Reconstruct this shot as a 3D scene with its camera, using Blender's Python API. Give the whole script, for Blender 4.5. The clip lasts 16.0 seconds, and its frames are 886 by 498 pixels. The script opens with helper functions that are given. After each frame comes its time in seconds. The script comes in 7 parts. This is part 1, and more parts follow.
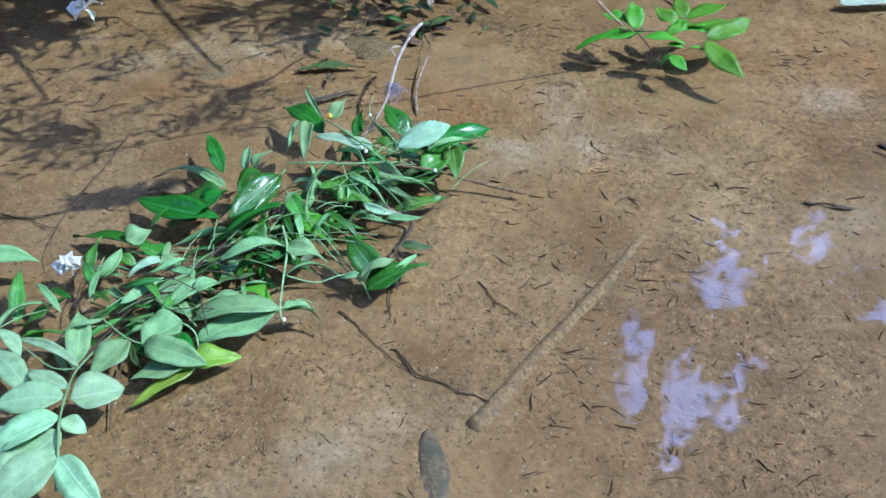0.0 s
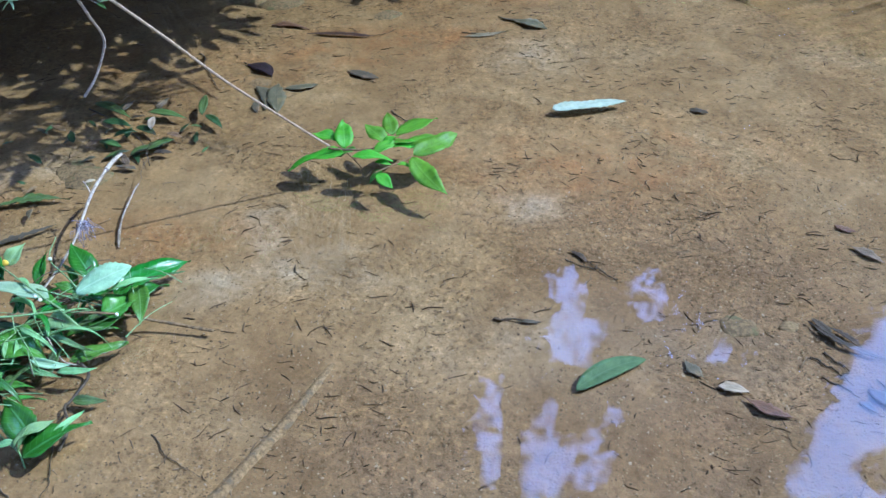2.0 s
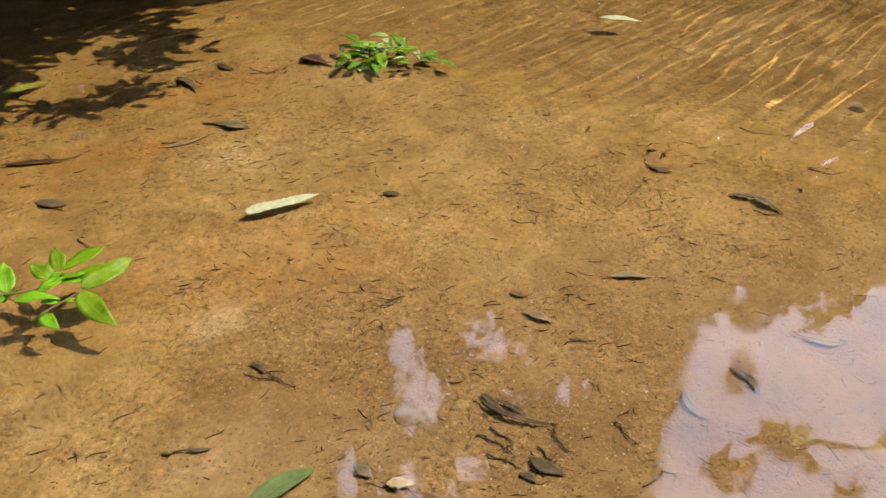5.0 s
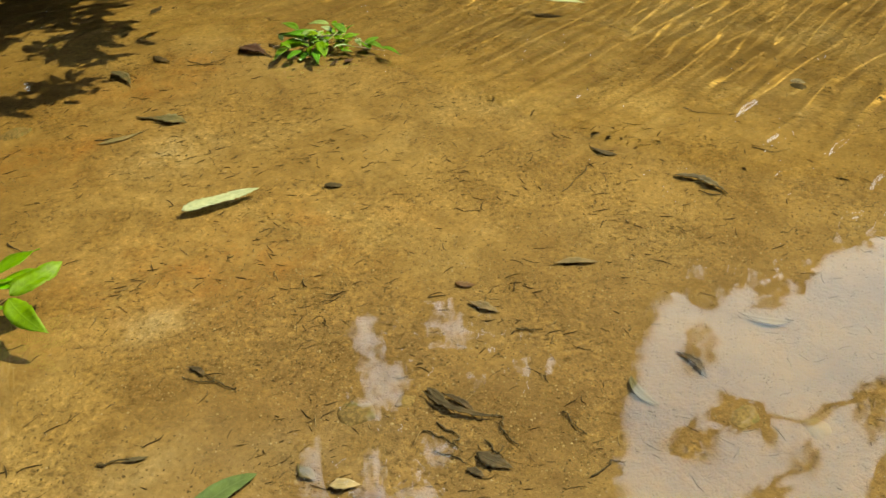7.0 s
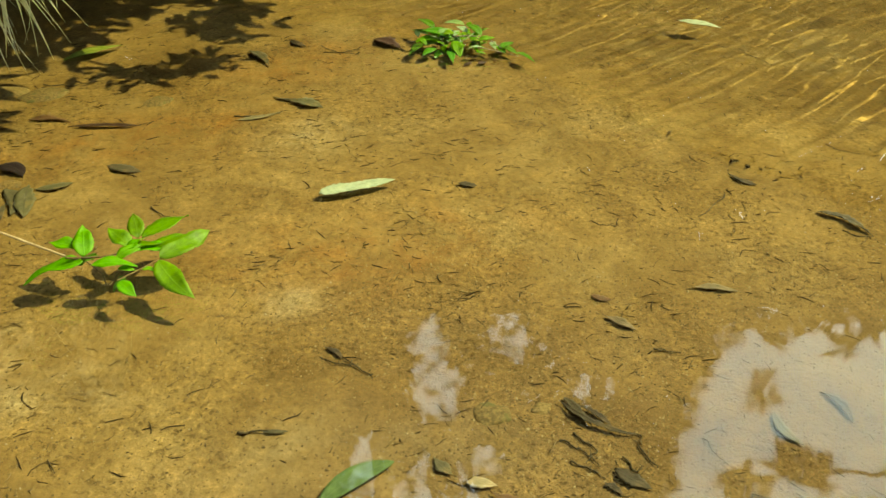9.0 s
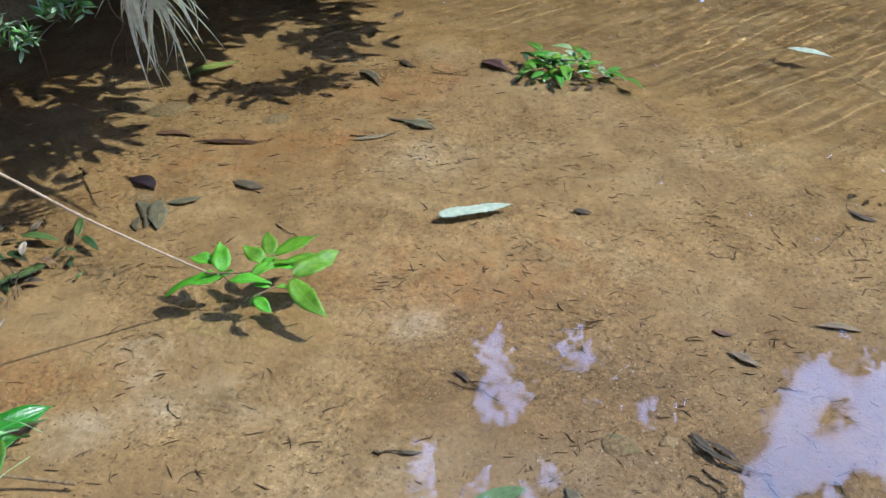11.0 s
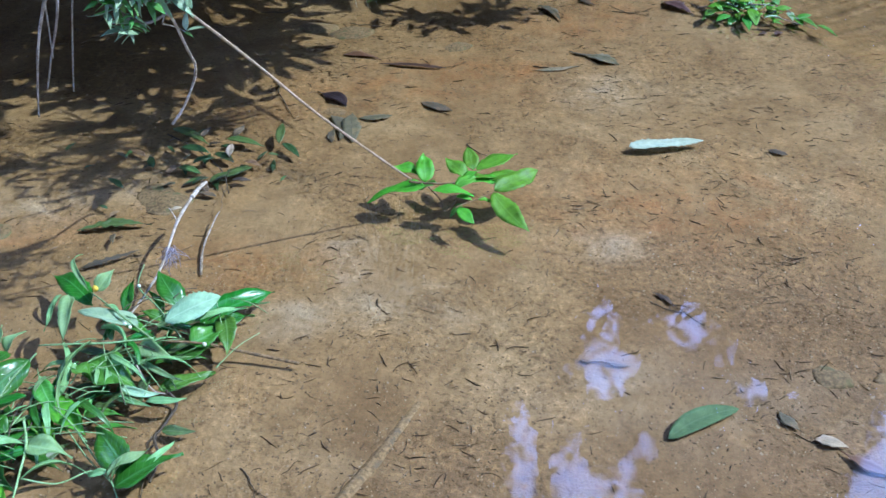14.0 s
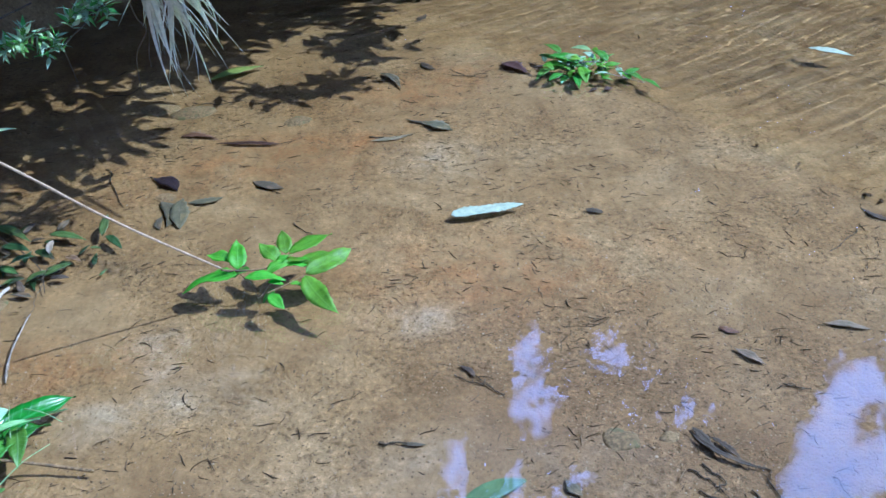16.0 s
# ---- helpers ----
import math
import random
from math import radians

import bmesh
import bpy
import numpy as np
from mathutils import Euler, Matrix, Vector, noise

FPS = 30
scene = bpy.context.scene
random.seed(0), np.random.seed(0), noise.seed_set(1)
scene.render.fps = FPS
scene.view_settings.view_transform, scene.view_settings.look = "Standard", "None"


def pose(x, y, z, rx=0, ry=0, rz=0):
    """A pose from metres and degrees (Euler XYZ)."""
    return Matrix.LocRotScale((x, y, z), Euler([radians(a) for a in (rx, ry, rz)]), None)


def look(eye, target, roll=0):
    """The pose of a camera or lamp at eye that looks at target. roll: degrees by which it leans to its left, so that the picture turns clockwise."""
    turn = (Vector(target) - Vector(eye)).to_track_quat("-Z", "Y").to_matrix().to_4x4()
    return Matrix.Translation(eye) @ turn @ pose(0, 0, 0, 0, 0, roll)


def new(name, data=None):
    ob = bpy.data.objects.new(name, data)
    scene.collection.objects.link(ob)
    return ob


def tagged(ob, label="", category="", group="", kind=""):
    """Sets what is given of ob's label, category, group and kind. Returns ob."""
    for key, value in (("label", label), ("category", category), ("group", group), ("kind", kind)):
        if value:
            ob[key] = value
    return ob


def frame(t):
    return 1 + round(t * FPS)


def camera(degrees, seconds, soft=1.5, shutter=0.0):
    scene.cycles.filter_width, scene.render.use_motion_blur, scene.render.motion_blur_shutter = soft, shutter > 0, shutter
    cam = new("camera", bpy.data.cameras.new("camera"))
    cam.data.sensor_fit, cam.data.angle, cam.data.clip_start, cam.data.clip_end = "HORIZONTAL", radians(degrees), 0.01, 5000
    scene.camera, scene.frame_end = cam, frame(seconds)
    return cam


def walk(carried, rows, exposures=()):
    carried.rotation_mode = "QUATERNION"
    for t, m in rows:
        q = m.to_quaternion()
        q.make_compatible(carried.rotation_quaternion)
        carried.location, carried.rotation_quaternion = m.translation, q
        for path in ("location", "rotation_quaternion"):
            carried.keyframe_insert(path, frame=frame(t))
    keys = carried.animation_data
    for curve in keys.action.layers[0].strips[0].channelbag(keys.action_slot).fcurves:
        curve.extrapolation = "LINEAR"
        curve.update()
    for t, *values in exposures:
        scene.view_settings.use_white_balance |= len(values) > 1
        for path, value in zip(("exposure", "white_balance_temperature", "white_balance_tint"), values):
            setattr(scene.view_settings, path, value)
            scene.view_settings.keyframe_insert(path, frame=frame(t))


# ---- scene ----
cam = camera(52.9, 16.0)
PATH = [
    (0, (0.067, -0.006, 1.022), (-0.031, 1.489, -0.303), -3.1),
    (0.5, (0.146, 0.015, 1.017), (0.084, 1.535, -0.283), -2.6),
    (1, (0.245, 0.043, 1.026), (0.287, 1.585, -0.246), -0.8),
    (1.5, (0.316, 0.072, 1.069), (0.449, 1.627, -0.182), 0.4),
    (2, (0.395, 0.072, 1.088), (0.593, 1.648, -0.127), -0.3),
    (2.5, (0.465, 0.067, 1.106), (0.729, 1.655, -0.082), -1.2),
    (3, (0.549, 0.069, 1.128), (0.869, 1.659, -0.042), -1.8),
    (3.5, (0.596, 0.066, 1.13), (0.979, 1.657, -0.019), -2.0),
    (4, (0.642, 0.067, 1.144), (1.087, 1.66, 0.02), -2.0),
    (4.5, (0.694, 0.056, 1.153), (1.184, 1.641, 0.037), -2.4),
    (5, (0.755, 0.047, 1.141), (1.298, 1.621, 0.034), -2.7),
    (5.2, (0.779, 0.037, 1.124), (1.343, 1.604, 0.016), -2.8),
    (7.3, (0.803, 0.077, 1.129), (1.432, 1.598, -0.008), -2.6),
    (7.5, (0.798, 0.083, 1.131), (1.435, 1.61, 0.007), -1.7),
    (8, (0.762, 0.102, 1.139), (1.39, 1.639, 0.023), -0.5),
    (8.5, (0.704, 0.111, 1.12), (1.249, 1.678, 0.003), 0.7),
    (9, (0.646, 0.123, 1.123), (1.139, 1.703, 0.001), 0.8),
    (9.2, (0.616, 0.13, 1.14), (1.094, 1.715, 0.017), 0.6),
    (11.3, (0.499, 0.147, 1.179), (0.831, 1.777, 0.068), 0.3),
    (11.5, (0.483, 0.145, 1.166), (0.791, 1.778, 0.054), 0.3),
    (12, (0.399, 0.145, 1.156), (0.649, 1.776, 0.026), 0.2),
    (12.5, (0.318, 0.147, 1.145), (0.515, 1.772, -0.003), 0.1),
    (13, (0.262, 0.146, 1.134), (0.415, 1.766, -0.029), 0.1),
    (13.5, (0.253, 0.126, 1.113), (0.39, 1.742, -0.057), 0.2),
    (14, (0.291, 0.109, 1.102), (0.428, 1.723, -0.071), 0.1),
    (14.5, (0.368, 0.107, 1.12), (0.525, 1.72, -0.052), -0.4),
    (15, (0.432, 0.099, 1.134), (0.647, 1.72, -0.018), -1.0),
    (15.5, (0.486, 0.106, 1.17), (0.742, 1.738, 0.043), -1.2),
    (16, (0.564, 0.096, 1.191), (0.846, 1.74, 0.088), -1.3),
]
EXPO = 0.36
# the film's white balance drifts warm in the middle and back
COOL, WARM, AMBER = (EXPO, 4500, 3), (EXPO, 11000, 5), (EXPO - 0.06, 19000, -30)
TINTS = [(0.0, EXPO - 0.12, 4840, 4), (1.0, EXPO - 0.05, 4680, 4), (2.0, EXPO, 4650, 3), (4.2, *COOL), (4.6, EXPO, 6500, 10), (5.1, *WARM), (7.3, EXPO - 0.1, 16000, -20), (9.0, *AMBER), (11.3, EXPO, 4880, 4), (14.5, EXPO, 4800, 4), (16.0, EXPO + 0.08, 4530, 4)]
walk(cam, [(t, look(eye, target, roll)) for t, eye, target, roll in PATH], TINTS)

SKY_STRENGTH, HAZE, SUN_STRENGTH, WATER_GLOSS, DEEP, RIPPLE, CREST = 0.06, 4.8, 5.0, 0.061, 0.085, 0.0043, 24.0
# bed colours: dark tan, tan, light tan, rust, pale sand
BED = ((0.2, 0.124, 0.05), (0.25, 0.162, 0.069), (0.3, 0.208, 0.098), (0.28, 0.125, 0.038), (0.45, 0.36, 0.225))
RUST = [(0.05, 1.60, 0.22, 0.09, -8), (0.45, 2.45, 0.5, 0.16, 10), (-0.25, 2.44, 0.1, 0.1, 0), (1.0, 2.87, 0.35, 0.16, 20), (0.95, 1.75, 0.4, 0.2, 0), (-0.5, 1.75, 0.25, 0.08, 20)]
PALE = [(0.22, 1.6, 0.07, 0.1, 0), (0.93, 2.35, 0.13, 0.11, 0), (0.32, 1.45, 0.16, 0.07, -10), (0.78, 1.61, 0.1, 0.06, 0), (0.15, 1.43, 0.14, 0.06, 10), (0.24, 1.6, 0.06, 0.1, 0), (-0.5, 1.85, 0.3, 0.1, 10), (0.7, 1.2, 0.16, 0.09, 20), (0.95, 1.12, 0.2, 0.1, 0), (-0.15, 0.72, 0.22, 0.05, 25)]


def SHADE(x):
    """Edge of the shrub's shade on the bed."""
    return float(np.interp(x, (-1.4, -0.95, -0.7, -0.5, -0.38, -0.26, -0.12, 0.0, 0.1, 0.2, 0.4, 0.6, 0.9, 1.05, 1.5, 2.5), (1.9, 2.0, 2.3, 2.3, 2.12, 2.12, 2.3, 2.38, 2.46, 2.85, 3.15, 3.25, 3.4, 3.7, 4.4, 6)))


def CLEARING(x, y):
    """Where the shrub lets the sun through: 0 to 1."""
    a = math.exp(-(((x - 0.27) / 0.25) ** 2 + ((y - 2.92) / 0.25) ** 2) ** 2)
    b = 0.75 * math.exp(-(((x + 0.12) / 0.26) ** 2 + ((y - 3.06) / 0.18) ** 2) ** 2)
    c = 0.85 * math.exp(-(((x + 0.43) / 0.24) ** 2 + ((y - 2.25) / 0.09) ** 2) ** 2)
    return max(a, b, c)


OVER_COUNT = 30000
# thin patches of leaf shade before it: x, y, spread, leaves, leaf length
DAPPLES = [(-1.05, 1.98, 0.1, 110, 0.07), (-0.98, 1.62, 0.09, 50, 0.06), (-0.78, 1.8, 0.05, 26, 0.06), (-0.53, 1.58, 0.05, 24, 0.05), (-0.85, 1.46, 0.07, 40, 0.05),
           (-0.38, 2.0, 0.05, 30, 0.05), (-0.3, 2.02, 0.1, 24, 0.06), (0.56, 2.9, 0.05, 60, 0.1), (0.7, 2.96, 0.05, 50, 0.1), (0.78, 3.18, 0.05, 50, 0.1), (0.4, 2.95, 0.05, 14, 0.12), (0.85, 3.3, 0.06, 20, 0.13), (-0.15, 1.98, 0.06, 20, 0.05), (-0.45, 2.0, 0.1, 60, 0.06)]
# fronds of slender leaflets: x, y, leaflets, length, way, spread
FANS = [(-0.35, 2.14, 26, 0.2, 3.2, 0.35), (-0.75, 1.52, 14, 0.18, 3.0, 0.35), (-0.45, 2.24, 26, 0.2, 3.1, 0.4), (-0.55, 2.05, 22, 0.2, 3.3, 0.4), (-0.5, 1.65, 12, 0.12, 0.2, 0.6), (-0.65, 2.2, 22, 0.18, 3.0, 0.5)]
# twigs set with small leaves, by the line of their shade on the bed: x, y to x, y, leaf length
FRONDS = [(-0.86, 2.04, -0.62, 1.80, 0.03), (-0.64, 1.83, -0.60, 1.68, 0.04), (-0.60, 1.74, -0.40, 1.55, 0.045), (-0.58, 1.70, -0.34, 1.63, 0.045), (-0.50, 1.62, -0.64, 1.50, 0.04), (-0.52, 1.66, -0.44, 1.50, 0.045), (-0.60, 1.66, -0.74, 1.56, 0.03),
          (-0.68, 2.16, -0.30, 2.15, 0.035), (-0.68, 2.09, -0.30, 1.97, 0.035), (-0.42, 2.06, -0.24, 1.92, 0.045), (-0.36, 2.08, -0.40, 1.90, 0.045), (-0.32, 2.04, -0.16, 2.00, 0.045), (-0.62, 2.12, -0.52, 2.00, 0.03), (0.0, 2.02, 0.14, 1.94, 0.035), (-0.96, 1.62, -0.76, 1.46, 0.04), (-0.9, 1.5, -0.68, 1.44, 0.04)]
BOUGHS = [(-0.53, 1.75, -0.1), (-0.15, 2.05, 0.1), (0.08, 2.2, 0.0), (-0.9, 1.65, -0.2), (0.6, 2.85, 0.1)]

# ---- world, sun and sky ----
SUN = Vector((0.84, -0.06, 1.0)).normalized()          # towards the sun
world = bpy.data.worlds.new("sky")
scene.world = world
world.use_nodes = True
wn, wl = world.node_tree.nodes, world.node_tree.links
wn.clear()
sky = wn.new("ShaderNodeTexSky")
sky.sky_type, sky.sun_disc = "NISHITA", False
sky.sun_elevation, sky.sun_rotation = math.asin(SUN.z), math.atan2(SUN.x, SUN.y)
sky.air_density, sky.dust_density, sky.ozone_density = 1.0, 2.5, 1.5
back = wn.new("ShaderNodeBackground")
back.inputs["Strength"].default_value = SKY_STRENGTH
haze = wn.new("ShaderNodeBackground")                    # bright thin cloud over the whole sky
haze.inputs["Color"].default_value = (0.40, 0.505, 1.0, 1)
haze.inputs["Strength"].default_value = HAZE
both = wn.new("ShaderNodeAddShader")
out = wn.new("ShaderNodeOutputWorld")
wl.new(sky.outputs[0], back.inputs["Color"])
wl.new(back.outputs[0], both.inputs[0])
wl.new(haze.outputs[0], both.inputs[1])
wl.new(both.outputs[0], out.inputs["Surface"])
lamp = bpy.data.lights.new("sun", "SUN")
lamp.energy, lamp.angle, lamp.color = SUN_STRENGTH, radians(0.53), (1.0, 0.95, 0.86)
sun = new("sun", lamp)
sun.matrix_world = look(SUN * 20, (0, 0, 0))


# ---- materials ----
def nodes_of(name):
    m = bpy.data.materials.new(name)
    m.use_nodes = True
    n, l = m.node_tree.nodes, m.node_tree.links
    n.clear()
    o = n.new("ShaderNodeOutputMaterial")
    return m, n, l, o


def noise_tex(n, l, scale, detail=4.0, rough=0.55, coords=None, distort=0.0):
    t = n.new("ShaderNodeTexNoise")
    t.inputs["Scale"].default_value, t.inputs["Detail"].default_value = scale, detail
    t.inputs["Roughness"].default_value, t.inputs["Distortion"].default_value = rough, distort
    if coords is not None:
        l.new(coords, t.inputs["Vector"])
    return t


def ramp(n, l, fac, stops):
    r = n.new("ShaderNodeValToRGB")
    while len(r.color_ramp.elements) < len(stops):
        r.color_ramp.elements.new(0.5)
    for e, (p, c) in zip(r.color_ramp.elements, stops):
        e.position, e.color = p, (*c, 1) if len(c) == 3 else c
    l.new(fac, r.inputs[0])
    return r


def mixed(n, l, fac, a, b, mode="MIX"):
    m = n.new("ShaderNodeMix")
    m.data_type, m.blend_type = "RGBA", mode
    for sock, v in ((m.inputs["Factor"], fac), (m.inputs["A"], a), (m.inputs["B"], b)):
        if isinstance(v, bpy.types.NodeSocket):
            l.new(v, sock)
        elif isinstance(v, (int, float)):
            sock.default_value = v
        else:
            sock.default_value = (*v, 1)
    return m.outputs["Result"]


def maths(n, l, op, a, b=0.0):
    m = n.new("ShaderNodeMath")
    m.operation = op
    for sock, v in ((m.inputs[0], a), (m.inputs[1], b)):
        if isinstance(v, bpy.types.NodeSocket):
            l.new(v, sock)
        else:
            sock.default_value = v
    return m.outputs[0]


def bumped(n, l, height, strength, distance, onto=None):
    b = n.new("ShaderNodeBump")
    b.inputs["Strength"].default_value, b.inputs["Distance"].default_value = strength, distance
    l.new(height, b.inputs["Height"])
    if onto is not None:
        l.new(onto, b.inputs["Normal"])
    return b.outputs[0]


def rough_stuff(name, dark, light, scale, roughness=0.8, bump=0.6, depth=0.002, spots=None, specular=0.3):
    """A plain natural surface: two colours by a coarse and a fine noise, relief, and a chance tint for each piece."""
    m, n, l, o = nodes_of(name)
    p = n.new("ShaderNodeBsdfPrincipled")
    co = n.new("ShaderNodeTexCoord").outputs["Object"]
    big = noise_tex(n, l, scale, 5, 0.6, co, 0.4)
    fine = noise_tex(n, l, scale * 9, 3, 0.6, co)
    col = ramp(n, l, big.outputs["Fac"], [(0.3, dark), (0.7, light)]).outputs[0]
    speck = ramp(n, l, fine.outputs["Fac"], [(0.35, (0.55, 0.55, 0.55)), (0.65, (1.25, 1.25, 1.25))]).outputs[0]
    col = mixed(n, l, 1.0, col, speck, "MULTIPLY")
    if spots:
        col = mixed(n, l, ramp(n, l, noise_tex(n, l, scale * 2.3, 3, 0.5, co).outputs["Fac"], [(0.56, (0, 0, 0)), (0.66, (1, 1, 1))]).outputs[0], col, spots)
    hue = n.new("ShaderNodeHueSaturation")
    rnd = n.new("ShaderNodeObjectInfo").outputs["Random"]
    l.new(maths(n, l, "ADD", maths(n, l, "MULTIPLY", rnd, 0.4), 0.8), hue.inputs["Value"])
    l.new(col, hue.inputs["Color"])
    l.new(hue.outputs[0], p.inputs["Base Color"])
    p.inputs["Roughness"].default_value, p.inputs["Specular IOR Level"].default_value = roughness, specular
    l.new(bumped(n, l, fine.outputs["Fac"], bump, depth), p.inputs["Normal"])
    l.new(p.outputs[0], o.inputs["Surface"])
    return m


def leaf_stuff(name, base, vein, gloss=0.35, thin=0.25, blotch=None):
    """Leaf: pale midrib and side veins laid along the blade, mottling, light shining through."""
    m, n, l, o = nodes_of(name)
    p = n.new("ShaderNodeBsdfPrincipled")
    uv = n.new("ShaderNodeUVMap").outputs[0]
    co = n.new("ShaderNodeTexCoord").outputs["Object"]
    sep = n.new("ShaderNodeSeparateXYZ")
    l.new(uv, sep.inputs[0])
    off = maths(n, l, "ABSOLUTE", maths(n, l, "SUBTRACT", sep.outputs[1], 0.5))
    rib = ramp(n, l, off, [(0.015, (1, 1, 1)), (0.05, (0, 0, 0))]).outputs[0]
    side = maths(n, l, "SINE", maths(n, l, "MULTIPLY", maths(n, l, "SUBTRACT", sep.outputs[0], maths(n, l, "MULTIPLY", off, 0.28)), 62.0))
    side = ramp(n, l, side, [(0.86, (0, 0, 0)), (1.0, (0.55, 0.55, 0.55))]).outputs[0]
    lines = mixed(n, l, 1.0, rib, side, "LIGHTEN")
    mott = noise_tex(n, l, 55, 4, 0.6, co)
    col = mixed(n, l, 1.0, base, ramp(n, l, mott.outputs["Fac"], [(0.3, (0.68, 0.72, 0.7)), (0.7, (1.2, 1.15, 1.1))]).outputs[0], "MULTIPLY")
    if blotch:
        bl = noise_tex(n, l, 24, 3, 0.6, co)
        col = mixed(n, l, ramp(n, l, bl.outputs["Fac"], [(0.55, (0, 0, 0)), (0.68, (1, 1, 1))]).outputs[0], col, blotch)
    col = mixed(n, l, maths(n, l, "MULTIPLY", lines, 0.6), col, vein)
    hue = n.new("ShaderNodeHueSaturation")
    rnd = n.new("ShaderNodeObjectInfo").outputs["Random"]
    l.new(maths(n, l, "ADD", maths(n, l, "MULTIPLY", rnd, 0.035), 0.483), hue.inputs["Hue"])
    l.new(maths(n, l, "ADD", maths(n, l, "MULTIPLY", rnd, 0.35), 0.82), hue.inputs["Value"])
    l.new(col, hue.inputs["Color"])
    l.new(hue.outputs[0], p.inputs["Base Color"])
    p.inputs["Roughness"].default_value = gloss
    l.new(bumped(n, l, maths(n, l, "ADD", lines, maths(n, l, "MULTIPLY", mott.outputs["Fac"], 0.6)), 0.5, 0.0008), p.inputs["Normal"])
    tr = n.new("ShaderNodeBsdfTranslucent")
    l.new(mixed(n, l, 1.0, hue.outputs[0], (1.25, 1.35, 0.7), "MULTIPLY"), tr.inputs["Color"])
    mx = n.new("ShaderNodeMixShader")
    mx.inputs[0].default_value = thin
    l.new(p.outputs[0], mx.inputs[1])
    l.new(tr.outputs[0], mx.inputs[2])
    l.new(mx.outputs[0], o.inputs["Surface"])
    return m


def bed_stuff():
    """Silt and sand of the stream bed: rusty, tan and grey patches, dark and pale grains."""
    m, n, l, o = nodes_of("stream_bed_silt")
    p = n.new("ShaderNodeBsdfPrincipled")
    co = n.new("ShaderNodeTexCoord").outputs["Object"]
    st = n.new("ShaderNodeVertexColor")
    st.layer_name = "stain"
    sep = n.new("ShaderNodeSeparateColor")
    l.new(st.outputs[0], sep.inputs[0])
    big = noise_tex(n, l, 2.6, 5, 0.62, co, 0.6)
    mid = noise_tex(n, l, 17, 5, 0.65, co, 0.5)
    fine = noise_tex(n, l, 130, 3, 0.7, co)
    grain = noise_tex(n, l, 420, 2, 0.6, co)
    col = ramp(n, l, big.outputs["Fac"], [(0.28, BED[0]), (0.5, BED[1]), (0.72, BED[2])]).outputs[0]
    broken = ramp(n, l, noise_tex(n, l, 8.0, 6, 0.7, co, 0.8).outputs["Fac"], [(0.38, (0, 0, 0)), (0.62, (1, 1, 1))]).outputs[0]
    col = mixed(n, l, maths(n, l, "MULTIPLY", maths(n, l, "MULTIPLY", sep.outputs[0], 0.65), broken), col, BED[3])
    col = mixed(n, l, maths(n, l, "MULTIPLY", maths(n, l, "MULTIPLY", sep.outputs[1], 0.65), broken), col, BED[4])
    # third stain channel: very dark brown
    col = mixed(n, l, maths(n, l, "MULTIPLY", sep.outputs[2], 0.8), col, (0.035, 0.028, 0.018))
    col = mixed(n, l, maths(n, l, "MULTIPLY", st.outputs["Alpha"], maths(n, l, "ADD", maths(n, l, "MULTIPLY", broken, 0.3), 0.45)), col, (0.15, 0.095, 0.052))
    soft = noise_tex(n, l, 6.5, 6, 0.6, co, 0.7)
    crumb = noise_tex(n, l, 75, 4, 0.65, co, 0.3)
    where = ramp(n, l, noise_tex(n, l, 3.1, 3, 0.5, co).outputs["Fac"], [(0.38, (0.3, 0.3, 0.3)), (0.58, (1, 1, 1))]).outputs[0]
    col = mixed(n, l, 1.0, col, ramp(n, l, soft.outputs["Fac"], [(0.3, (0.76, 0.73, 0.7)), (0.48, (0.98, 0.98, 0.98)), (0.7, (1.2, 1.2, 1.2))]).outputs[0], "MULTIPLY")
    col = mixed(n, l, 1.0, col, ramp(n, l, mid.outputs["Fac"], [(0.28, (0.88, 0.88, 0.88)), (0.5, (0.99, 0.99, 0.99)), (0.74, (1.12, 1.11, 1.1))]).outputs[0], "MULTIPLY")
    col = mixed(n, l, where, col, mixed(n, l, 1.0, col, ramp(n, l, crumb.outputs["Fac"], [(0.35, (0.55, 0.53, 0.51)), (0.45, (1, 1, 1)), (0.55, (1, 1, 1)), (0.65, (1.42, 1.4, 1.36))]).outputs[0], "MULTIPLY"))
    col = mixed(n, l, 1.0, col, ramp(n, l, fine.outputs["Fac"], [(0.3, (0.86, 0.86, 0.86)), (0.7, (1.12, 1.12, 1.12))]).outputs[0], "MULTIPLY")
    col = mixed(n, l, ramp(n, l, grain.outputs["Fac"], [(0.74, (0, 0, 0)), (0.78, (0.7, 0.7, 0.7))]).outputs[0], col, (0.42, 0.36, 0.27))
    col = mixed(n, l, ramp(n, l, grain.outputs["Fac"], [(0.24, (0.8, 0.8, 0.8)), (0.28, (0, 0, 0))]).outputs[0], col, (0.04, 0.03, 0.02))
    l.new(col, p.inputs["Base Color"])
    p.inputs["Roughness"].default_value, p.inputs["Specular IOR Level"].default_value = 0.9, 0.1
    nb = bumped(n, l, mid.outputs["Fac"], 0.35, 0.01)
    nb = bumped(n, l, maths(n, l, "MULTIPLY", crumb.outputs["Fac"], where), 0.85, 0.007, nb)
    l.new(nb, p.inputs["Normal"])
    l.new(p.outputs[0], o.inputs["Surface"])
    return m


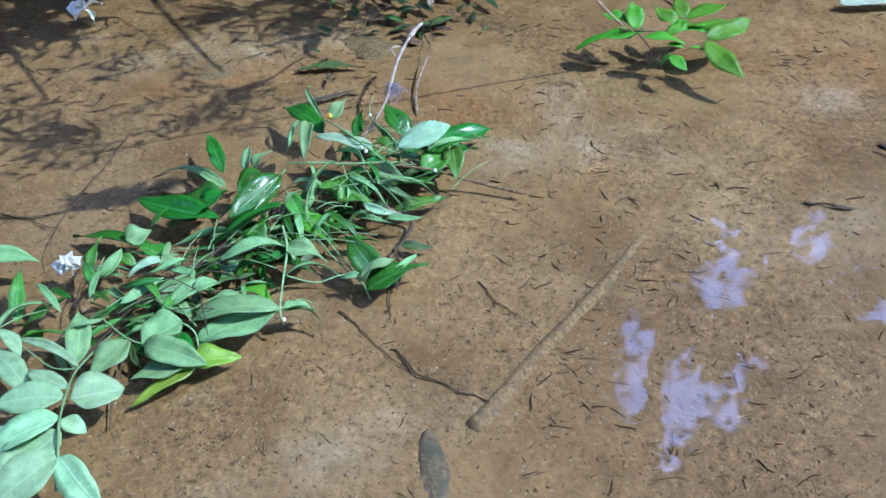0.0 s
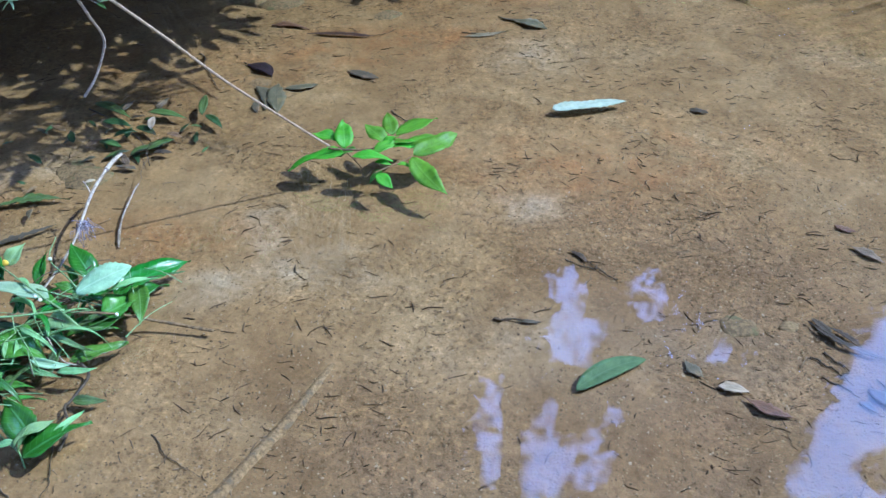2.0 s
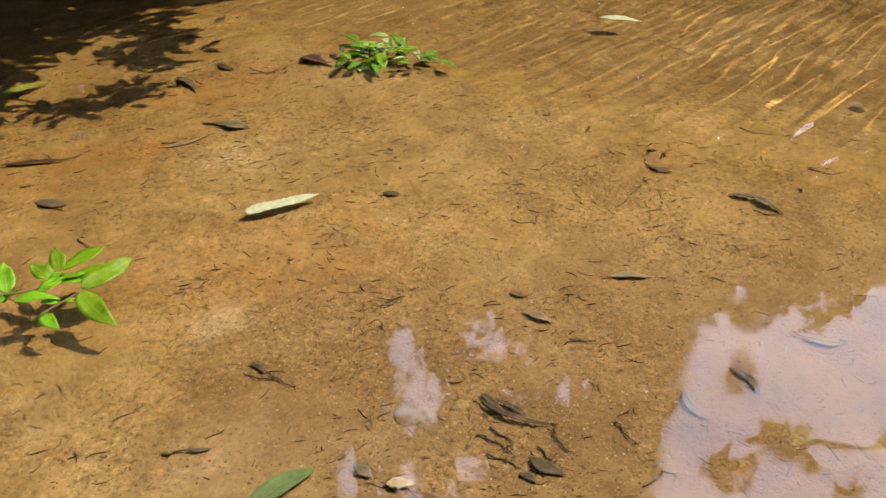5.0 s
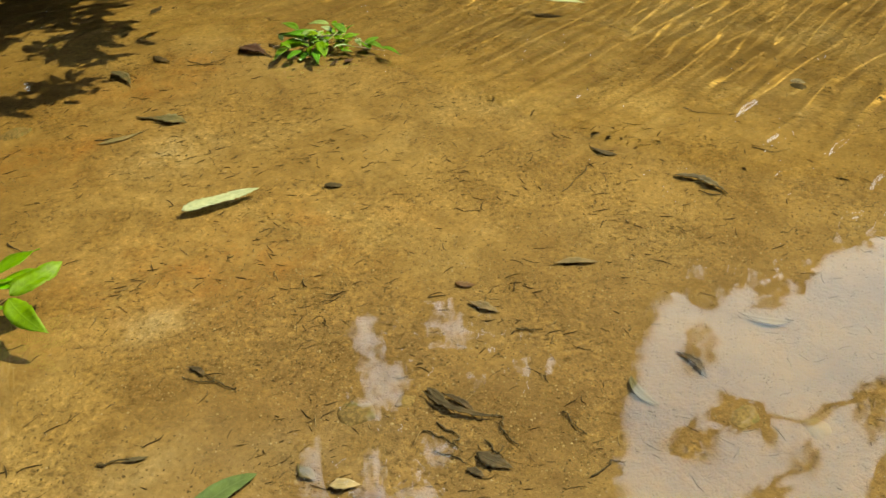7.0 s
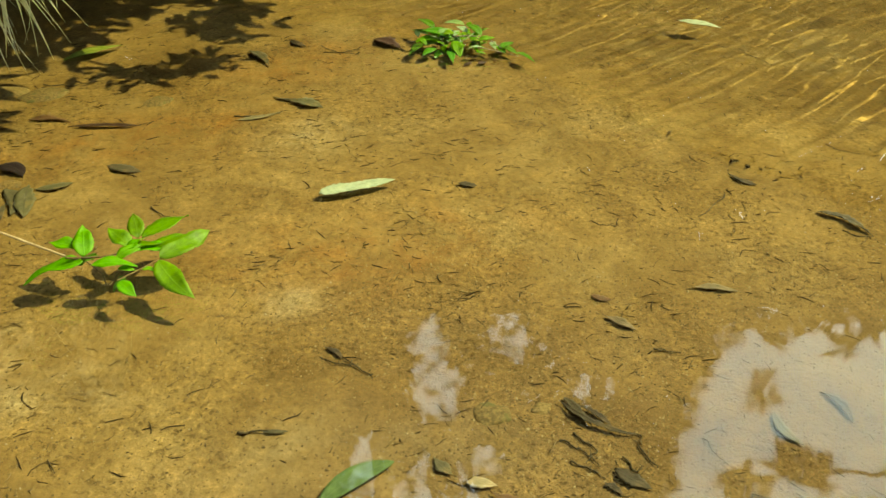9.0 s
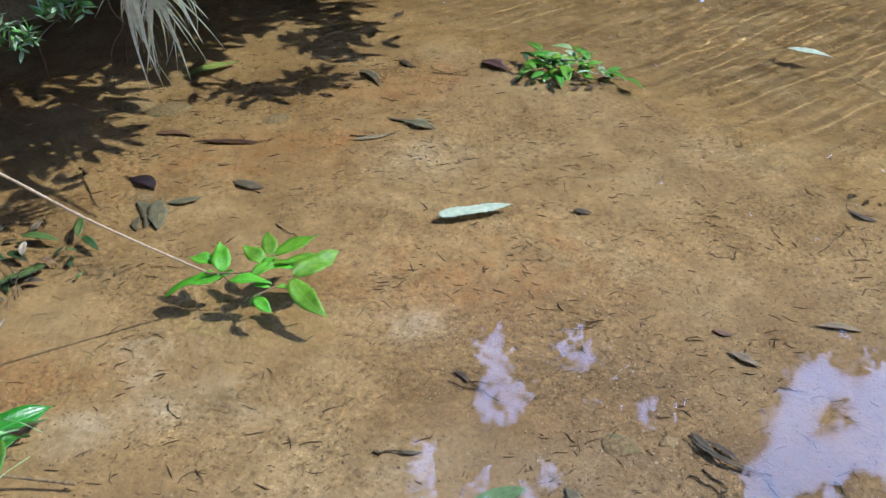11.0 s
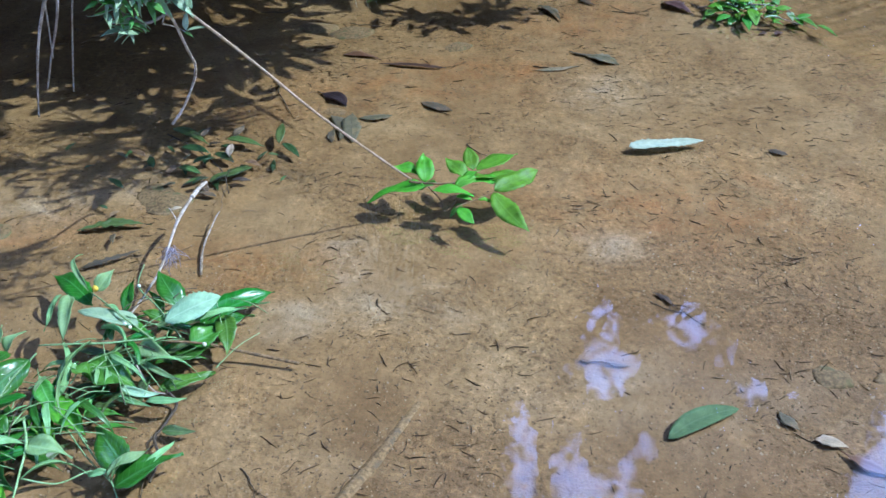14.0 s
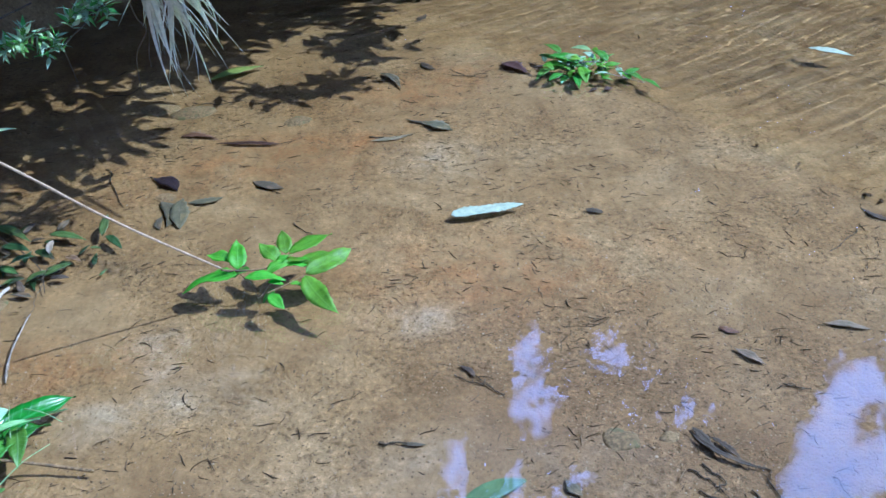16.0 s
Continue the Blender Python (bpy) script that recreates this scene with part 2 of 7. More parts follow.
def water_stuff():
    """Clear shallow water: lets the bed through, mirrors the sky and the trees."""
    m, n, l, o = nodes_of("clear_water")
    co = n.new("ShaderNodeTexCoord").outputs["Object"]
    wob = noise_tex(n, l, 7.0, 2, 0.5, co)
    nb = bumped(n, l, wob.outputs["Fac"], 0.16, 0.004)
    lw = n.new("ShaderNodeLayerWeight")
    lw.inputs["Blend"].default_value = 0.5
    l.new(nb, lw.inputs["Normal"])
    gloss = maths(n, l, "ADD", maths(n, l, "MULTIPLY", maths(n, l, "POWER", lw.outputs["Facing"], 4.0), 0.75), WATER_GLOSS)
    tr = n.new("ShaderNodeBsdfTransparent")
    tr.inputs["Color"].default_value = (0.97, 0.955, 0.92, 1)
    gl = n.new("ShaderNodeBsdfGlossy")
    gl.inputs["Roughness"].default_value = 0.028
    l.new(nb, gl.inputs["Normal"])
    mx = n.new("ShaderNodeMixShader")
    l.new(gloss, mx.inputs[0])
    l.new(tr.outputs[0], mx.inputs[1])
    l.new(gl.outputs[0], mx.inputs[2])
    l.new(mx.outputs[0], o.inputs["Surface"])
    return m


def run_stuff():
    """Rippled water: bends the light that goes through it, mirrors the trees."""
    m, n, l, o = nodes_of("rippled_water")
    lw = n.new("ShaderNodeLayerWeight")
    lw.inputs["Blend"].default_value = 0.5
    gloss = maths(n, l, "ADD", maths(n, l, "MULTIPLY", maths(n, l, "POWER", lw.outputs["Facing"], 4.0), 0.75), WATER_GLOSS)
    re = n.new("ShaderNodeBsdfRefraction")
    re.inputs["Color"].default_value = (1, 0.99, 0.96, 1)
    re.inputs["IOR"].default_value, re.inputs["Roughness"].default_value = 1.33, 0.0
    gl = n.new("ShaderNodeBsdfGlossy")
    gl.inputs["Roughness"].default_value = 0.015
    mx = n.new("ShaderNodeMixShader")
    l.new(gloss, mx.inputs[0])
    l.new(re.outputs[0], mx.inputs[1])
    l.new(gl.outputs[0], mx.inputs[2])
    l.new(mx.outputs[0], o.inputs["Surface"])
    return m


def pieces_stuff(name, stops):
    """Loose grains or straws, each of its own brown, tan or grey."""
    m, n, l, o = nodes_of(name)
    p = n.new("ShaderNodeBsdfPrincipled")
    each = n.new("ShaderNodeNewGeometry").outputs["Random Per Island"]
    l.new(ramp(n, l, each, stops).outputs[0], p.inputs["Base Color"])
    p.inputs["Roughness"].default_value, p.inputs["Specular IOR Level"].default_value = 0.85, 0.2
    l.new(p.outputs[0], o.inputs["Surface"])
    return m


M = {
    "gravel": pieces_stuff("gravel_grains", [(0.0, (0.08, 0.054, 0.028)), (0.25, (0.13, 0.087, 0.042)), (0.7, (0.22, 0.15, 0.073)), (0.92, (0.28, 0.205, 0.115)), (1.0, (0.32, 0.25, 0.16))]),
    "straws": pieces_stuff("plant_straws", [(0.0, (0.03, 0.021, 0.012)), (0.4, (0.07, 0.047, 0.026)), (0.8, (0.13, 0.088, 0.047)), (1.0, (0.27, 0.2, 0.12))]),
    "bed": bed_stuff(),
    "water": water_stuff(),
    "run": run_stuff(),
    "dark": leaf_stuff("leaf_dark_green", (0.048, 0.165, 0.014), (0.11, 0.28, 0.08), 0.28, 0.22),
    "mid": leaf_stuff("leaf_mid_green", (0.11, 0.27, 0.03), (0.22, 0.42, 0.14), 0.32, 0.3),
    "bright": leaf_stuff("leaf_bright_green", (0.16, 0.38, 0.02), (0.2, 0.42, 0.05), 0.5, 0.4),
    "pale": leaf_stuff("leaf_pale_underside", (0.225, 0.385, 0.14), (0.32, 0.48, 0.21), 0.6, 0.2),
    "broad": leaf_stuff("leaf_broad_pale", (0.36, 0.54, 0.27), (0.46, 0.62, 0.36), 0.6, 0.25),
    "silver": leaf_stuff("leaf_silvery_underside", (0.33, 0.47, 0.27), (0.43, 0.55, 0.34), 0.65, 0.15, (0.27, 0.41, 0.22)),
    "yellow": leaf_stuff("leaf_yellow_green", (0.26, 0.40, 0.04), (0.4, 0.5, 0.1), 0.4, 0.3),
    "olive": leaf_stuff("leaf_olive", (0.075, 0.125, 0.03), (0.15, 0.2, 0.07), 0.45, 0.1, (0.03, 0.04, 0.02)),
    "bleached": leaf_stuff("leaf_bleached_pale", (0.42, 0.48, 0.33), (0.48, 0.54, 0.4), 0.75, 0.15, (0.36, 0.43, 0.28)),
    "limp": leaf_stuff("leaf_limp_yellow_green", (0.17, 0.2, 0.035), (0.22, 0.25, 0.06), 0.6, 0.1, (0.12, 0.13, 0.03)),
    "afloat": leaf_stuff("leaf_dull_green", (0.085, 0.13, 0.047), (0.11, 0.155, 0.068), 0.75, 0.1, (0.06, 0.1, 0.03)),
    "sodden": leaf_stuff("leaf_sodden_green", (0.034, 0.07, 0.02), (0.05, 0.09, 0.035), 0.45, 0.08, (0.045, 0.04, 0.02)),
    "grey": leaf_stuff("leaf_rotten_grey", (0.11, 0.095, 0.058), (0.06, 0.05, 0.034), 0.75, 0.02, (0.19, 0.135, 0.066)),
    "faded": leaf_stuff("leaf_rotten_tan", (0.2, 0.155, 0.095), (0.14, 0.11, 0.07), 0.75, 0.02, (0.27, 0.21, 0.13)),
    "black": leaf_stuff("leaf_rotten_black", (0.062, 0.045, 0.027), (0.04, 0.03, 0.018), 0.65, 0.02, (0.13, 0.092, 0.046)),
    "maroon": leaf_stuff("leaf_rotten_maroon", (0.058, 0.028, 0.022), (0.1, 0.055, 0.04), 0.5, 0.02),
    "purple": leaf_stuff("leaf_rotten_purple", (0.03, 0.02, 0.027), (0.05, 0.04, 0.04), 0.4, 0.02),
    "brown": leaf_stuff("leaf_dry_brown", (0.20, 0.12, 0.06), (0.1, 0.06, 0.03), 0.55, 0.1, (0.10, 0.055, 0.03)),
    "straw": leaf_stuff("leaf_dry_straw", (0.5, 0.42, 0.28), (0.3, 0.24, 0.14), 0.6, 0.15),
    "white": leaf_stuff("petal_white", (0.88, 0.85, 0.78), (0.8, 0.78, 0.72), 0.6, 0.2),
    "petal_yellow": leaf_stuff("bud_yellow", (0.72, 0.55, 0.05), (0.6, 0.5, 0.1), 0.6, 0.2),
    "blade": leaf_stuff("grass_blade_bleached", (0.7, 0.72, 0.64), (0.76, 0.78, 0.7), 0.5, 0.25),
    "shrub": leaf_stuff("leaf_shrub_green", (0.19, 0.40, 0.10), (0.3, 0.5, 0.2), 0.27, 0.3),
    "shrub_pale": leaf_stuff("leaf_shrub_pale", (0.46, 0.60, 0.38), (0.56, 0.68, 0.48), 0.3, 0.25),
    "stem": rough_stuff("green_stem", (0.16, 0.28, 0.09), (0.3, 0.42, 0.18), 60, 0.5),
    "twig": rough_stuff("grey_twig", (0.2, 0.16, 0.11), (0.52, 0.44, 0.34), 70, 0.8),
    "vine": rough_stuff("pale_vine", (0.38, 0.27, 0.16), (0.66, 0.5, 0.33), 130, 0.7),
    "peeled": rough_stuff("peeled_twig", (0.26, 0.21, 0.15), (0.62, 0.54, 0.43), 60, 0.7),
    "wet": rough_stuff("wet_dark_twig", (0.045, 0.033, 0.019), (0.11, 0.08, 0.046), 60, 0.6),
    "fibre": rough_stuff("violet_fibre", (0.22, 0.2, 0.26), (0.4, 0.37, 0.42), 120, 0.8),
    "stone": rough_stuff("stream_stone", (0.13, 0.1, 0.06), (0.24, 0.18, 0.105), 14, 0.85, 0.5, 0.003, (0.09, 0.09, 0.06)),
    "mossy": rough_stuff("olive_stone", (0.18, 0.122, 0.056), (0.25, 0.178, 0.085), 16, 0.85, 0.5, 0.003, (0.13, 0.12, 0.05)),
    "silted": rough_stuff("silted_wood", (0.19, 0.123, 0.055), (0.27, 0.183, 0.084), 20, 0.9, 0.6, 0.003, (0.14, 0.105, 0.06)),
    "litter": rough_stuff("dark_litter", (0.038, 0.027, 0.015), (0.1, 0.07, 0.04), 30, 0.8),
    "grit": rough_stuff("pale_grit", (0.26, 0.21, 0.15), (0.42, 0.36, 0.28), 90, 0.8),
    "bark": rough_stuff("tree_bark", (0.07, 0.055, 0.04), (0.16, 0.13, 0.1), 8, 0.9, 0.8, 0.01),
    "foliage": rough_stuff("tree_foliage", (0.06, 0.115, 0.032), (0.11, 0.185, 0.06), 4, 0.7),
}

# ---- helpers for building ----
HOME = {}


def mesh_of(name, verts, faces, uvs=None, smooth=True):
    me = bpy.data.meshes.new(name)
    me.from_pydata([tuple(v) for v in verts], [], faces)
    if uvs is not None:
        lay = me.uv_layers.new(name="UVMap")
        for loop in me.loops:
            lay.data[loop.index].uv = uvs[loop.vertex_index]
    if smooth:
        me.shade_smooth()
    me.update()
    return me


def thing(name, at, label, category, group=""):
    ob = new(name)
    ob.location = at
    ob.empty_display_size = 0.02
    HOME[ob.name] = Vector(at)
    return tagged(ob, label, category, group)


def part(name, geo, material, parent=None, label=""):
    """Links geometry given in world coordinates as one mesh under a thing, or as a thing of its own."""
    verts, faces, uvs = geo
    if parent is not None:
        home = HOME[parent.name]
    else:
        home = Vector((sum(v[0] for v in verts) / len(verts), sum(v[1] for v in verts) / len(verts), min(v[2] for v in verts)))
    me = mesh_of(name, [Vector(v) - home for v in verts], faces, uvs)
    me.materials.append(M[material])
    ob = new(name, me)
    if parent is not None:
        ob.parent = parent
    else:
        ob.location = home
    HOME[ob.name] = home
    ob.cycles.is_caustics_receiver = True
    if label:
        ob["label"] = label
    return ob


def blade(base, tip, width, arch=0.1, fold=0.15, roll=0.0, twist=0.0, teeth=0.0, shape=0.8, n=10, wave=0.0, thick=0.0007, full=1.15, ragged=0.0, bend=0.0, seed=0, taper=0.0, droop=0.0):
    """A leaf from base to tip: pointed outline (drawn out by taper), hanging at its end by droop, V-shaped fold along the rib, arched (up: plus), rolled about its length (degrees)."""
    rnd = random.Random(seed)
    b, t = Vector(base), Vector(tip)
    ax = t - b
    length = ax.length
    ax.normalize()
    side = Vector((0, 0, 1)).cross(ax)
    side = side.normalized() if side.length > 1e-4 else Vector((1, 0, 0))
    up = ax.cross(side)
    ph = rnd.random() * 6.28
    edge = [(1 + ragged * rnd.uniform(-1.2, 0.8), 1 + ragged * rnd.uniform(-1.2, 0.8)) for _ in range(n + 1)]
    verts, uvs, faces = [], [], []
    across = (-1, -0.55, 0, 0.55, 1)
    for lay in (1, -1):
        for i in range(n + 1):
            u = i / n
            if taper:
                peak = 0.7 / (0.7 + taper)
                w = 0.5 * width * max(0.015, (u / peak) ** 0.7 * max(0.0, (1 - u) / (1 - peak)) ** taper)
            else:
                w = 0.5 * width * max(0.03, math.sin(math.pi * u ** shape) ** full)
            if teeth:
                w *= 1 + teeth * (1 if i % 2 else -1)
            a = radians(roll + twist * u)
            s = side * math.cos(a) + up * math.sin(a)
            nn = up * math.cos(a) - side * math.sin(a)
            mid = b + ax * (length * u) - Vector((0, 0, droop * length * u ** 3)) + nn * (arch * length * 4 * u * (1 - u)) * 0.5 + side * (bend * length * 4 * u * (1 - u))
            for v in across:
                lift = fold * abs(v) * w + wave * width * math.sin(9 * u + ph + 1.3 * v) * abs(v)
                verts.append(mid + s * (v * w * edge[i][v > 0]) + nn * (lift + lay * thick * 0.5))
                uvs.append((u, 0.5 + 0.5 * v))
    k = 5 * (n + 1)
    for i in range(n):
        for j in range(4):
            q = i * 5 + j
            faces.append((q, q + 5, q + 6, q + 1))
            faces.append((k + q, k + q + 1, k + q + 6, k + q + 5))
        for j, flip in ((0, 0), (4, 1)):
            q = i * 5 + j
            f = (q, k + q, k + q + 5, q + 5)
            faces.append(f[::-1] if flip else f)
    faces.append((0, 1, 2, 3, 4, k + 4, k + 3, k + 2, k + 1, k))
    e = n * 5
    faces.append((e + 4, e + 3, e + 2, e + 1, e, k + e, k + e + 1, k + e + 2, k + e + 3, k + e + 4))
    return verts, faces, uvs


def smooth_line(pts, steps=6):
    p = [Vector(q) for q in pts]
    if len(p) < 3:
        return [p[0].lerp(p[-1], i / steps) for i in range(steps + 1)]
    res = []
    for i in range(len(p) - 1):
        a, b, c, d = p[max(i - 1, 0)], p[i], p[i + 1], p[min(i + 2, len(p) - 1)]
        for s in range(steps):
            u = s / steps
            res.append(0.5 * ((2 * b) + (c - a) * u + (2 * a - 5 * b + 4 * c - d) * u * u + (3 * b - a - 3 * c + d) * u ** 3))
    res.append(p[-1])
    return res


def tube(pts, r0, r1, sides=7, steps=6, knots=0.12, seed=0, squash=1.0):
    """A tapered, slightly knotty stem along a smooth line."""
    rnd = random.Random(seed)
    line = smooth_line(pts, steps)
    verts, faces, uvs = [], [], []
    m = len(line)
    for i, c in enumerate(line):
        d = (line[min(i + 1, m - 1)] - line[max(i - 1, 0)]).normalized()
        s = d.cross(Vector((0, 0, 1)))
        s = s.normalized() if s.length > 1e-3 else Vector((1, 0, 0))
        q = s.cross(d)
        r = (r0 + (r1 - r0) * i / (m - 1)) * (1 + knots * (rnd.random() * 2 - 1))
        for k in range(sides):
            a = 2 * math.pi * k / sides
            verts.append(c + s * (math.cos(a) * r) + q * (math.sin(a) * r * squash))
            uvs.append((i / m, k / sides))
    for i in range(m - 1):
        for k in range(sides):
            j = (k + 1) % sides
            faces.append((i * sides + k, i * sides + j, (i + 1) * sides + j, (i + 1) * sides + k))
    faces.append(tuple(range(sides))[::-1])
    faces.append(tuple((m - 1) * sides + k for k in range(sides)))
    return verts, faces, uvs


def lump(at, size, turn=0.0, seed=0, rough=0.22, sub=3):
    """A worn stone: a flattened, dented ball."""
    bm = bmesh.new()
    bmesh.ops.create_icosphere(bm, subdivisions=sub, radius=1.0)
    rz = Matrix.Rotation(radians(turn), 3, "Z")
    verts = []
    for v in bm.verts:
        c = v.co
        k = 1 + rough * noise.noise(c * 1.1 + Vector((seed * 3.7, 0, 0))) + 0.3 * rough * noise.noise(c * 3.1 + Vector((0, seed * 2.3, 0)))
        verts.append(Vector(at) + rz @ Vector((c.x * size[0] * k, c.y * size[1] * k, c.z * size[2] * k)))
    bm.verts.index_update()
    faces = [tuple(v.index for v in f.verts) for f in bm.faces]
    bm.free()
    return verts, faces, None


COUNT = [0]


def leaf(parent, base, tip, width, kind, arch=0.1, fold=0.18, roll=0.0, **more):
    COUNT[0] += 1
    if more.get("shape", 0.8) != 0.5:
        more.setdefault("ragged", 0.06)
        more.setdefault("taper", 0.95 if more.get("full", 1.15) < 0.9 else 1.3)
    return part("leaf", blade(base, tip, width, arch, fold, roll, seed=COUNT[0], **more), kind, parent)


def stem(parent, pts, r0, r1, kind="stem", name="stem"):
    COUNT[0] += 1
    return part(name, tube(pts, r0, r1, seed=COUNT[0]), kind, parent)


def single_leaf(base, tip, width, kind, label, arch=0.06, fold=0.12, roll=0.0, **more):
    COUNT[0] += 1
    more.setdefault("ragged", 0.2)
    base, tip = settled(base), settled(tip)
    more.setdefault("n", 14)
    if kind in ("black", "brown", "maroon", "purple", "grey", "faded"):
        rnd = random.Random(COUNT[0])
        more["twist"] = more.get("twist", 0) * 0.5 + rnd.uniform(-10, 10)
        arch, fold, more["bend"] = arch * 0.7 + rnd.uniform(0.0, 0.03), fold * 0.8 + rnd.uniform(0.0, 0.1), more.get("bend", 0) + rnd.uniform(-0.1, 0.1)
        more["wave"], more["ragged"] = rnd.uniform(0.02, 0.06), more["ragged"] + 0.06
    ob = part("fallen_leaf", blade(base, tip, width, arch, fold, roll, seed=COUNT[0], **more), kind)
    return tagged(ob, label, "leaf", "fallen leaves")


def settled(p):
    """A point low over the bed, laid onto the bed's own height there."""
    if not 0 < p[2] < 0.014:
        return p
    d = 0.75 * DEEP * float(step(2.78, 3.5, 0.8 * p[0] + 0.6 * p[1]))
    x, y = p[0] + 0.4 * d, p[1] + 0.92 * d
    return (x, y, p[2] + float(bed(x, y)))


def single_twig(pts, r0, r1, kind, label, name="twig"):
    COUNT[0] += 1
    rnd = random.Random(COUNT[0])
    line = smooth_line([settled(p) for p in pts], 3)
    bent = [p + Vector((rnd.gauss(0, 0.0009), rnd.gauss(0, 0.0009), rnd.uniform(-0.0004, 0.0008))) for p in line]
    verts, faces, uvs = tube(bent, r0, r1, 6 if r0 < 0.006 else 12, 2, 0.35 if r0 < 0.006 else 0.04, COUNT[0])
    for _ in range(rnd.randint(1, 3) if kind == "wet" and r0 < 0.003 else 0):
        p = bent[rnd.randrange(1, len(bent) - 1)]
        a, ln = rnd.uniform(0, 6.283), rnd.uniform(0.006, 0.02)
        q = p + Vector((math.cos(a) * ln, math.sin(a) * ln, rnd.uniform(0, 0.003)))
        more = tube([p, p.lerp(q, 0.5) + Vector((rnd.gauss(0, 0.002), rnd.gauss(0, 0.002), 0.001)), q], r1 * 1.1, r1 * 0.5, 5, 2, 0.3, COUNT[0])
        faces = faces + [tuple(i + len(verts) for i in f) for f in more[1]]
        verts, uvs = verts + more[0], uvs + more[2]
    return tagged(part(name, (verts, faces, uvs), kind), label, "twig", "twigs in the stream")


def stone(at, size, turn, label, kind="stone", rough=0.22):
    COUNT[0] += 1
    at = Vector(settled((at[0], at[1], 0.001))) - Vector((0, 0, 0.5 * size[2]))
    return tagged(part("stone", lump(at, size, turn, COUNT[0], rough), kind), label, "stone", "stones on the bed")


# ---- ground, bed and water ----
def step(a, b, v):
    v = np.clip((v - a) / (b - a), 0, 1)
    return v * v * (3 - 2 * v)


def swell(x, y):
    z = np.zeros_like(x, dtype=float)
    rng = np.random.RandomState(4)
    for k in range(14):
        a, f = rng.rand() * 6.283, 1.5 + 1.3 * k
        z += 0.0022 / (1 + 0.55 * k) * np.sin(f * (x * math.cos(a) + y * math.sin(a)) + rng.rand() * 6.283)
    return z


WATER_Z = 0.011


def bed(x, y):
    """Height of the stream bed and the banks."""
    x, y = np.asarray(x, dtype=float), np.asarray(y, dtype=float)
    bank = step(0.0, 0.55, (y - 4.0 - 0.9 * x) * 0.74) * 0.8
    bay = 0.5 * np.sin(1.1 * x + 0.4) + 0.25 * np.sin(2.7 * x) + 0.4 * np.sin(0.9 * y + 1) + 0.2 * np.sin(2.3 * y)
    rim = step(1.5, 3.2, -y + bay) * 0.5 + step(5.6, 7.6, x + bay) * 0.6 + step(2.3, 3.3, -x + 0.5 * bay) * 0.7 + step(6.3, 8.0, y + bay) * 0.4
    hills = 0.35 * np.sin(x * 0.21 + 1) * np.sin(y * 0.17) * step(6, 20, np.hypot(x, y))
    bar = np.exp(-((0.8 * x + 0.6 * y + 0.12 * np.sin(2.1 * x - 1.7 * y) - 2.8) / 0.24) ** 2)
    return swell(x, y) * (1 - 0.9 * bar) - 0.002 + 0.007 * bar - DEEP * step(2.78, 3.5, 0.8 * x + 0.6 * y) + np.maximum(bank, rim) + hills


def spot(x, y, cx, cy, rx, ry, turn=0.0):
    a = radians(turn)
    u, v = (x - cx) * math.cos(a) + (y - cy) * math.sin(a), -(x - cx) * math.sin(a) + (y - cy) * math.cos(a)
    return np.exp(-((u / rx) ** 2 + (v / ry) ** 2) ** 1.5)


def axis(lo, hi, fine, far):
    near = np.arange(lo, hi + fine / 2, fine)
    g = 1.25 ** np.arange(1, 40) * fine
    out_hi, out_lo = hi + np.cumsum(g), lo - np.cumsum(g)
    return np.concatenate([out_lo[out_lo > -far][::-1], near, out_hi[out_hi < far]])


def sheet(name, xs, ys, height, material, keep=None):
    gx, gy = np.meshgrid(xs, ys)
    z = height(gx, gy)
    nx, ny = len(xs), len(ys)
    i = np.arange(nx * ny).reshape(ny, nx)
    quads = np.stack([i[:-1, :-1], i[:-1, 1:], i[1:, 1:], i[1:, :-1]], -1).reshape(-1, 4)
    co = np.stack([gx, gy, z], -1).reshape(-1, 3)
    if keep is not None:
        mid = co[quads].mean(1)
        quads = quads[keep(mid[:, 0], mid[:, 1])]
        used, flat = np.unique(quads, return_inverse=True)
        co, quads = co[used], flat.reshape(-1, 4)
    me = bpy.data.meshes.new(name)
    me.vertices.add(len(co))
    me.vertices.foreach_set("co", co.astype(np.float32).ravel())
    me.loops.add(quads.size)
    me.loops.foreach_set("vertex_index", quads.astype(np.int32).ravel())
    me.polygons.add(len(quads))
    me.polygons.foreach_set("loop_start", np.arange(0, quads.size, 4, dtype=np.int32))
    me.update()
    me.validate()
    me.shade_smooth()
    me.materials.append(M[material])
    return new(name, me), gx, gy


def bed_relief(x, y):
    rng = np.random.RandomState(9)
    near = (np.abs(x - 1.0) < 3.2) & (np.abs(y - 2.2) < 2.6)
    return bed(x, y) + np.where(near, rng.normal(0, 0.0007, x.shape), 0)


ground, gx, gy = sheet("ground", axis(-1.5, 3.6, 0.0125, 400), axis(0.4, 4.4, 0.0125, 400), bed_relief, "bed")
tagged(ground, "tan and rusty silt stream bed with gravelly patches, rising to earth banks", "stream bed", kind="structure")
rust = np.zeros_like(gx)
pale = np.zeros_like(gx)
dark_ground = np.zeros_like(gx)
for cx, cy, rx, ry, turn in RUST:
    rust = np.maximum(rust, spot(gx, gy, cx, cy, rx, ry, turn))
for cx, cy, rx, ry, turn in PALE:
    pale = np.maximum(pale, spot(gx, gy, cx, cy, rx, ry, turn))
# darker colour up the far bank and on all ground beyond 7 to 9 m
dark_ground = np.clip(step(0.0, 0.5, (gy - 4.0 - 0.9 * gx) * 0.74) + step(7, 9, np.hypot(gx - 1, gy - 1)), 0, 1)
